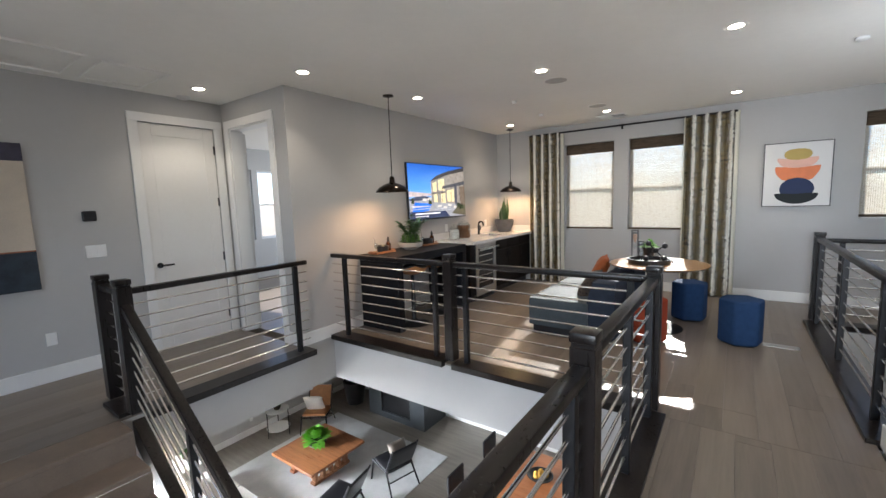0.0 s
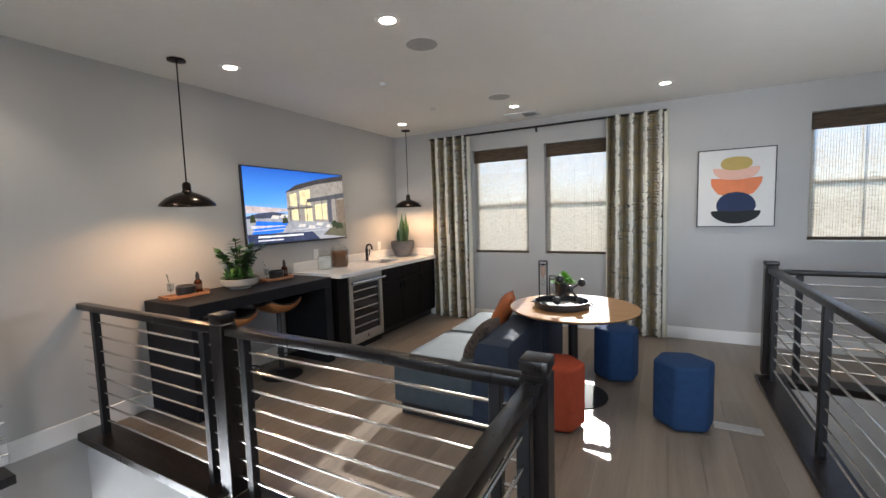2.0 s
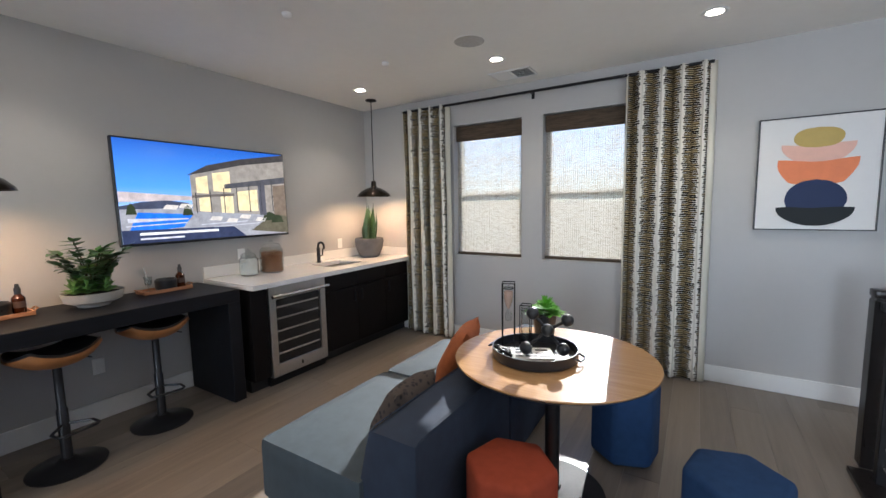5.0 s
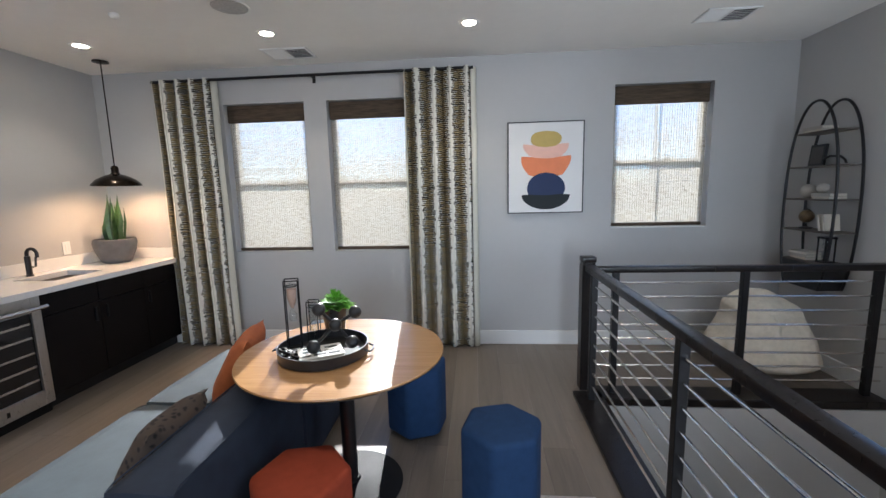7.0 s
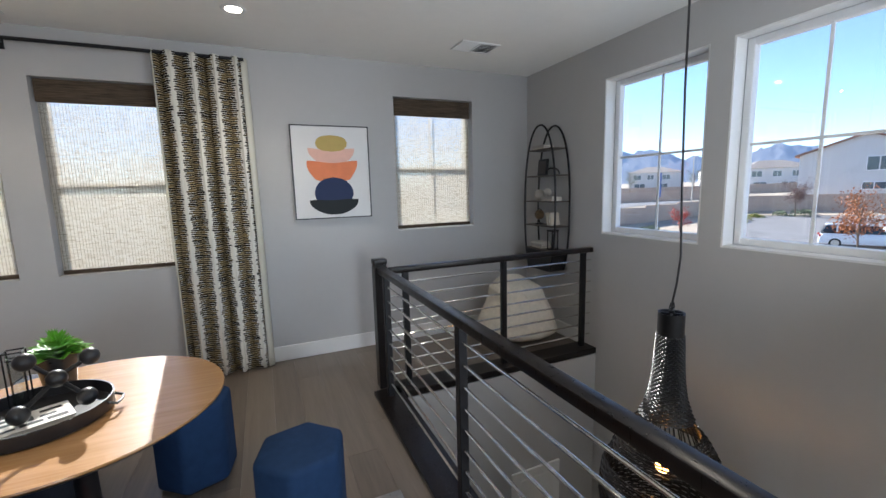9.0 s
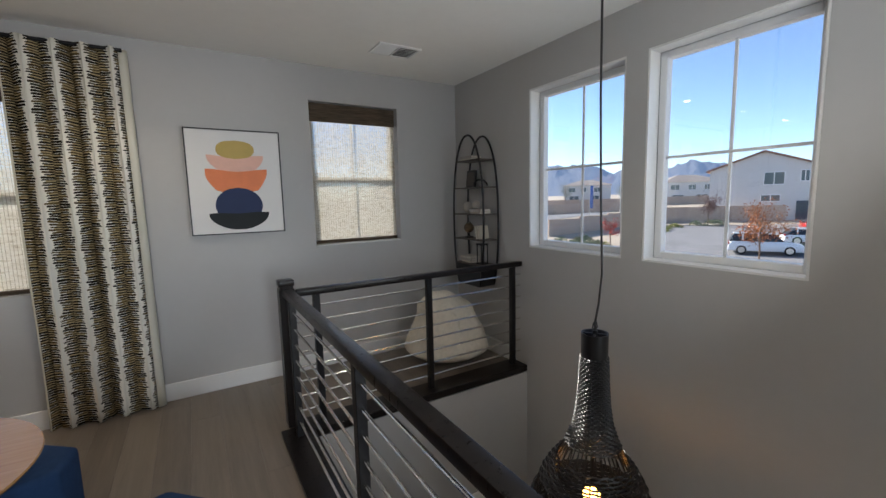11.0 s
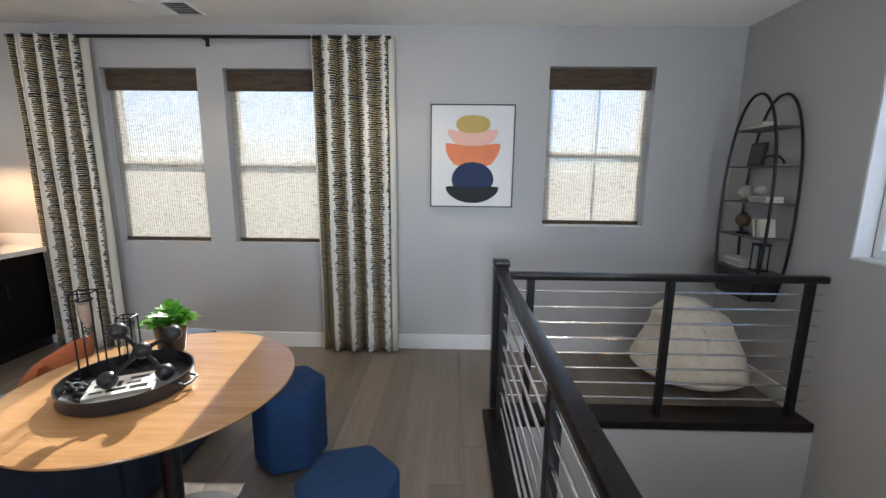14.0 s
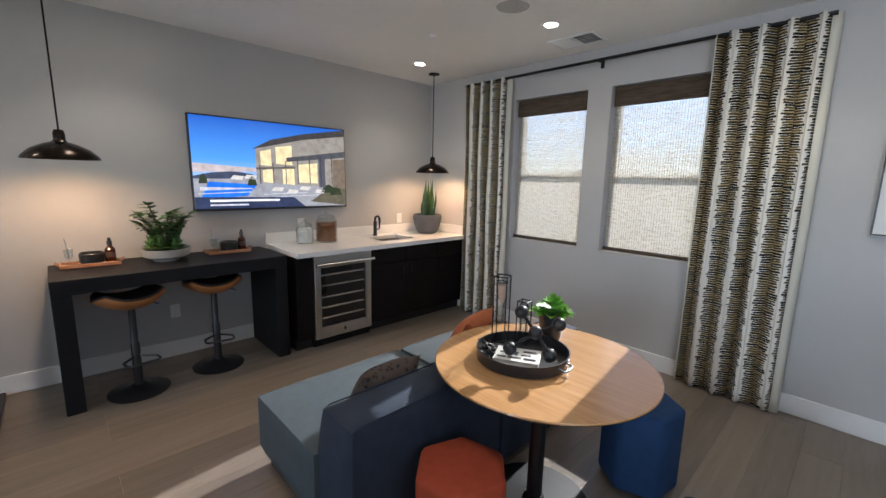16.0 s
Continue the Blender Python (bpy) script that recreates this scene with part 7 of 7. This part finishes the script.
for k, (x, y, wd) in enumerate(((88, 112, 15), (104, 97, 14), (118, 84, 13), (72, 124, 14), (140, 84, 16), (152, 70, 16), (150, 52, 16), (128, 40, 15))):
    gable_house("distant_house", "distant two-storey pale house with hipped roof", x, y, -44 - 4 * (k % 3), wd, 10, 5.6, 1.8, STUCCO if k % 2 == 0 else STUCCO2, ROOF2 if k % 3 else ROOF, [(1.2, 3.4, 2.2, 1.5), (5, 3.4, 1.8, 1.5), (9, 3.4, 2.2, 1.5), (1.5, 0.8, 3, 1.5), (8, 0.8, 2.6, 1.5)], None, True)


def car(x, y, turn, paint, length, height, label):
    z = max(ground_z(x + dx, y + dy) for dx, dy in ((0, 0),)) + 0.06
    c = thing("parked_car", label, "car", (x, y, z), turn, group="parked cars")
    L, W = length, 1.9
    hb = height * 0.61
    def body(profile, w0, w1, mat, name, bev=0.08):
        bm = B()
        a = [bm.verts.new((px, -(w0 if i < len(profile) / 2 else w0) / 2, pz)) for i, (px, pz) in enumerate(profile)]
        b = [bm.verts.new((v.co.x, -v.co.y, v.co.z)) for v in a]
        bm.faces.new(a)
        bm.faces.new(b[::-1])
        n = len(a)
        for i in range(n):
            bm.faces.new((a[(i + 1) % n], a[i], b[i], b[(i + 1) % n]))
        for v in bm.verts:
            if v.co.z > hb + 0.02:
                v.co.y *= w1 / w0
        bmesh.ops.recalc_face_normals(bm, faces=bm.faces)
        bmesh.ops.bevel(bm, geom=bm.edges[:], offset=bev, segments=3, profile=0.5, affect="EDGES", clamp_overlap=True)
        return part(name, bm, mat, c, smooth=50)
    body([(0, 0.3), (0.05, 0.75), (0.25, hb), (L - 1.5, hb), (L - 0.25, hb - 0.15), (L, 0.6), (L - 0.02, 0.28)], W, W, paint, "body")
    tall = height > 1.6
    body([(0.12, hb - 0.05), (0.45 if tall else 0.9, height), (L * 0.60, height), (L * 0.74, hb - 0.05)], W - 0.12, W - 0.34, CARGLASS, "glasshouse", 0.05)
    body([(0.36 if tall else 0.95, height - 0.1), (0.42 if tall else 1.0, height + 0.03), (L * 0.59, height + 0.03), (L * 0.62, height - 0.1)], W - 0.26, W - 0.3, paint, "roof", 0.03)
    for px in (L * 0.2, L * 0.4):
        for s in (-1, 1):
            part("pillar", box(B(), px - 0.05, px + 0.05, s * (W / 2 - 0.12) - 0.04, s * (W / 2 - 0.12) + 0.04, hb - 0.03, height - 0.02, 0.01), paint, c)
    for px in (0.95, L - 1.0):
        for s in (-1, 1):
            ty = part("wheel", rod(B(), (px, s * (W / 2 - 0.22), 0.36), (px, s * (W / 2 + 0.01), 0.36), 0.36, seg=24), RUBBER, c)
            part("rim", rod(B(), (px, s * (W / 2 - 0.02), 0.36), (px, s * (W / 2 + 0.02), 0.36), 0.24, seg=16), STEEL, ty)
    for s in (-1, 1):
        part("headlight", box(B(), L - 0.22, L - 0.05, s * 0.72 - 0.16, s * 0.72 + 0.16, 0.66, 0.8, 0.02), JARGLASS, c)
        part("taillight", box(B(), 0.02, 0.14, s * 0.78 - 0.12, s * 0.78 + 0.12, 0.8, 0.98, 0.02), CARRED, c)


car(39.7, 20.6, -63, CARWHITE, 5.1, 1.78, "white sport utility car parked in the car park")
car(46.0, 19.0, -58, CARWHITE, 4.8, 1.45, "white saloon car parked in the car park")
car(54.5, 20.2, -55, CARRED, 4.6, 1.45, "red saloon car parked in the car park")


def tree(name, label, x, y, h, r, mat, seed, n=900, trunk=0.45):
    rr = random.Random(seed)
    z = ground_z(x, y)
    t = thing(name, label, "tree", (x, y, z))
    bm = B()
    tube(bm, [(0, 0, -0.1), (0.03, 0.02, h * 0.25), (0.0, 0.05, h * trunk), (0.05, 0.0, h * 0.75)], 0.06, 7)
    ends = []
    for k in range(11):
        a, e = rr.uniform(0, 6.28), rr.uniform(0.5, 1.2)
        s = h * rr.uniform(trunk * 0.75, 0.7)
        ln = r * rr.uniform(0.65, 1.05)
        p = Vector((ln * math.cos(a) * math.cos(e) * 1.1, ln * math.sin(a) * math.cos(e) * 1.1, s + ln * math.sin(e)))
        tube(bm, [(0, 0.03, s), Vector((0, 0.03, s)).lerp(p, 0.5) + Vector((0, 0, 0.1)), p], 0.025, 5)
        ends.append(p)
    part("trunk", bm, BARK, t)
    verts, faces = [], []
    for k in range(n):
        p = rr.choice(ends)
        q = Vector((0, 0.03, h * trunk)).lerp(p, rr.uniform(0.35, 1.12)) + Vector((rr.gauss(0, 1), rr.gauss(0, 1), rr.gauss(0, 0.8))) * r * 0.17
        m = Euler((rr.uniform(0, 6), rr.uniform(0, 6), rr.uniform(0, 6))).to_matrix()
        s = rr.uniform(0.05, 0.09)
        i = len(verts)
        verts += [q + m @ Vector(v) * s for v in ((-1, 0, 0), (0, -0.6, 0.15), (1, 0, 0), (0, 0.6, 0.15))]
        faces.append((i, i + 1, i + 2, i + 3))
    me = bpy.data.meshes.new("crown")
    me.from_pydata([tuple(v) for v in verts], [], faces)
    me.materials.append(mat)
    cr_ = new("crown", me)
    cr_.parent = t


tree("autumn_tree", "young tree with orange autumn leaves beside the car park", 35.0, 16.4, 4.6, 1.9, AUTUMN, 1, 1500, 0.35)
tree("plum_tree", "young dark plum-leaved tree in gravel", 53.4, 28.8, 4.2, 1.7, PLUM, 2, 1100, 0.35)
tree("red_tree", "small tree with scarlet leaves", 35.6, 29.2, 3.3, 1.0, SCARLET, 3, 600, 0.4)
tree("green_tree", "distant green street tree", 84, 62, 6.0, 2.0, SAGE, 4, 700, 0.4)
tree("green_tree", "distant green street tree", 70, 66, 6.0, 1.8, SAGE, 5, 700, 0.4)


def shrubs(name, label, spots, mat, seed, size):
    rr = random.Random(seed)
    verts, faces = [], []
    for x, y in spots:
        z = ground_z(x, y)
        s = size * rr.uniform(0.7, 1.25)
        for k in range(120):
            a, e = rr.uniform(0, 6.28), rr.uniform(0.1, 1.5)
            q = Vector((x + s * math.cos(a) * math.cos(e), y + s * math.sin(a) * math.cos(e), z + 0.9 * s * math.sin(e) * rr.uniform(0.6, 1)))
            m = Euler((rr.uniform(0, 6), rr.uniform(0, 6), rr.uniform(0, 6))).to_matrix()
            l = s * rr.uniform(0.09, 0.18)
            i = len(verts)
            verts += [tuple(q + m @ Vector(v) * l) for v in ((-1, 0, 0), (0, -0.5, 0.2), (1, 0, 0), (0, 0.5, 0.2))]
            faces.append((i, i + 1, i + 2, i + 3))
    me = bpy.data.meshes.new(name)
    me.from_pydata(verts, [], faces)
    me.materials.append(mat)
    tagged(new(name, me), label, "shrubs", kind="stuff")


rr = random.Random(8)
shrubs("yellow_shrubs", "low yellow-green desert shrubs in gravel", [(32.0 + rr.uniform(-2, 2), 17.5 + rr.uniform(-4, 2)) for _ in range(16)] + [(49 + rr.uniform(-2.5, 2.5), 31.5 + rr.uniform(-1, 1)) for _ in range(22)] + [(32 + rr.uniform(-3, 4), 30 + rr.uniform(-4, 3)) for _ in range(26)], SHRUB, 1, 0.5)
shrubs("sage_shrubs", "grey-green round shrubs along the walls", [(33 + rr.uniform(-3, 5), 33 + rr.uniform(-3, 2)) for _ in range(14)] + [(60 + rr.uniform(-9, 12), 55 + rr.uniform(-1, 5)) for _ in range(18)] + [(54 + rr.uniform(-1, 3), 30 + rr.uniform(-3, 1)) for _ in range(6)], SAGE, 2, 0.8)

for x, y, h in ((58, 44, 7.0), (83, 88, 8.0)):
    lp = thing("street_lamp", "tall thin street lamp pole", "street lamp", (x, y, ground_z(x, y)), group="street lamps")
    part("pole", rod(B(), (0, 0, -0.2), (0, 0, h), 0.09, 0.06, 8), KERB, lp)
    part("arm", rod(B(), (0, 0, h), (1.4, -1.0, h + 0.2), 0.05, seg=8), KERB, lp)
fl = thing("feather_banner", "tall blue feather banner on a pole", "banner", (52, 45, ground_z(52, 45)))
part("pole", rod(B(), (0, 0, 0), (0, 0, 5.2), 0.04, seg=8), KERB, fl)
part("cloth", box(B(), 0.0, 0.75, -0.01, 0.01, 1.6, 5.0, 0.005), flat("banner_blue", (0.03, 0.1, 0.35)), fl)

structure("neighbour_wall", box(B(), -14, 9.5, 13.0, 13.3, -3.9, 1.3), STUCCO, "pale stucco side of a neighbouring building", "wall")
# far ridge
bm = B()
cols = []
ROWS = 26
for k in range(421):
    deg = 88 * k / 420 - 20
    a = radians(deg)
    peak = 0.054 + 0.012 * noise.noise(Vector((deg * 0.11, 3.3, 0)))
    peak += 0.02 * math.exp(-((deg - 41) / 4.5) ** 2) + 0.02 * math.exp(-((deg - 27.5) / 2.6) ** 2)
    col = []
    for j in range(ROWS + 1):
        s = j / ROWS
        d = 2500 + 1300 * s
        gully = abs(noise.fractal(Vector((deg * 0.42, s * 2.2, 2)), 0.8, 2.1, 6))
        z = peak * 3800 * s ** 1.15 + 3800 * s * (0.011 * noise.fractal(Vector((deg * 0.28, s * 1.5, 5)), 0.9, 2.1, 6) - 0.011 * gully)
        col.append(bm.verts.new((d * math.cos(a), d * math.sin(a), -5 + z)))
    cols.append(col)
for p, q in zip(cols, cols[1:]):
    for j in range(ROWS):
        bm.faces.new((p[j], q[j], q[j + 1], p[j + 1]))
bmesh.ops.recalc_face_normals(bm, faces=bm.faces)
structure("backdrop_mountains", bm, ROCK, "desert mountain ridge, blue distance haze put in as glow", "mountains")

# ---------------------------------------------------------------- oak boards of the upper floor
rp = random.Random(11)
MESHES = {}


def plank_mesh(w, l):
    key = (round(w, 3), round(l, 2))
    if key not in MESHES:
        bm = B()
        box(bm, 0, w, 0, l, -0.018, 0.0)
        es = [e for e in bm.edges if all(v.co.z > -0.001 for v in e.verts)]
        bmesh.ops.bevel(bm, geom=es, offset=0.0008, segments=1, affect="EDGES")
        me = bpy.data.meshes.new("plank")
        bm.to_mesh(me)
        bm.free()
        me.materials.append(PLANK)
        MESHES[key] = me
    return MESHES[key]


def boards(name, label, x0, x1, y0, y1, width=0.185):
    root = thing(name, label, "floor", (x0, y0, 0.0), kind="structure")
    n = max(1, round((x1 - x0) / width))
    w = (x1 - x0) / n
    for i in range(n):
        y = y0 - rp.choice((0.0, 0.3, 0.6, 0.9, 1.2, 1.5))
        while y < y1 - 0.01:
            l = 1.83
            a, b = max(y, y0), min(y + l, y1)
            if b - a > 0.02:
                ob = new("plank", plank_mesh(w - 0.0006, round(b - a, 2) - 0.0006))
                ob.parent = root
                ob.matrix_basis = pose(x0 + i * w - x0, a - y0, 0.0)
            y += l


boards("floor_loft", "grey-brown oak plank floor of the loft", XW, 0.82, 3.0, YN)
boards("floor_corner", "grey-brown oak plank floor of the reading corner", 0.82, XE, 6.05, YN)
boards("floor_walkway", "grey-brown oak plank floor of the walkway", -0.40, 0.85, -3.2, 3.0)
boards("floor_landing", "grey-brown oak plank floor of the landing", -4.95, -3.56, -3.2, 2.57)
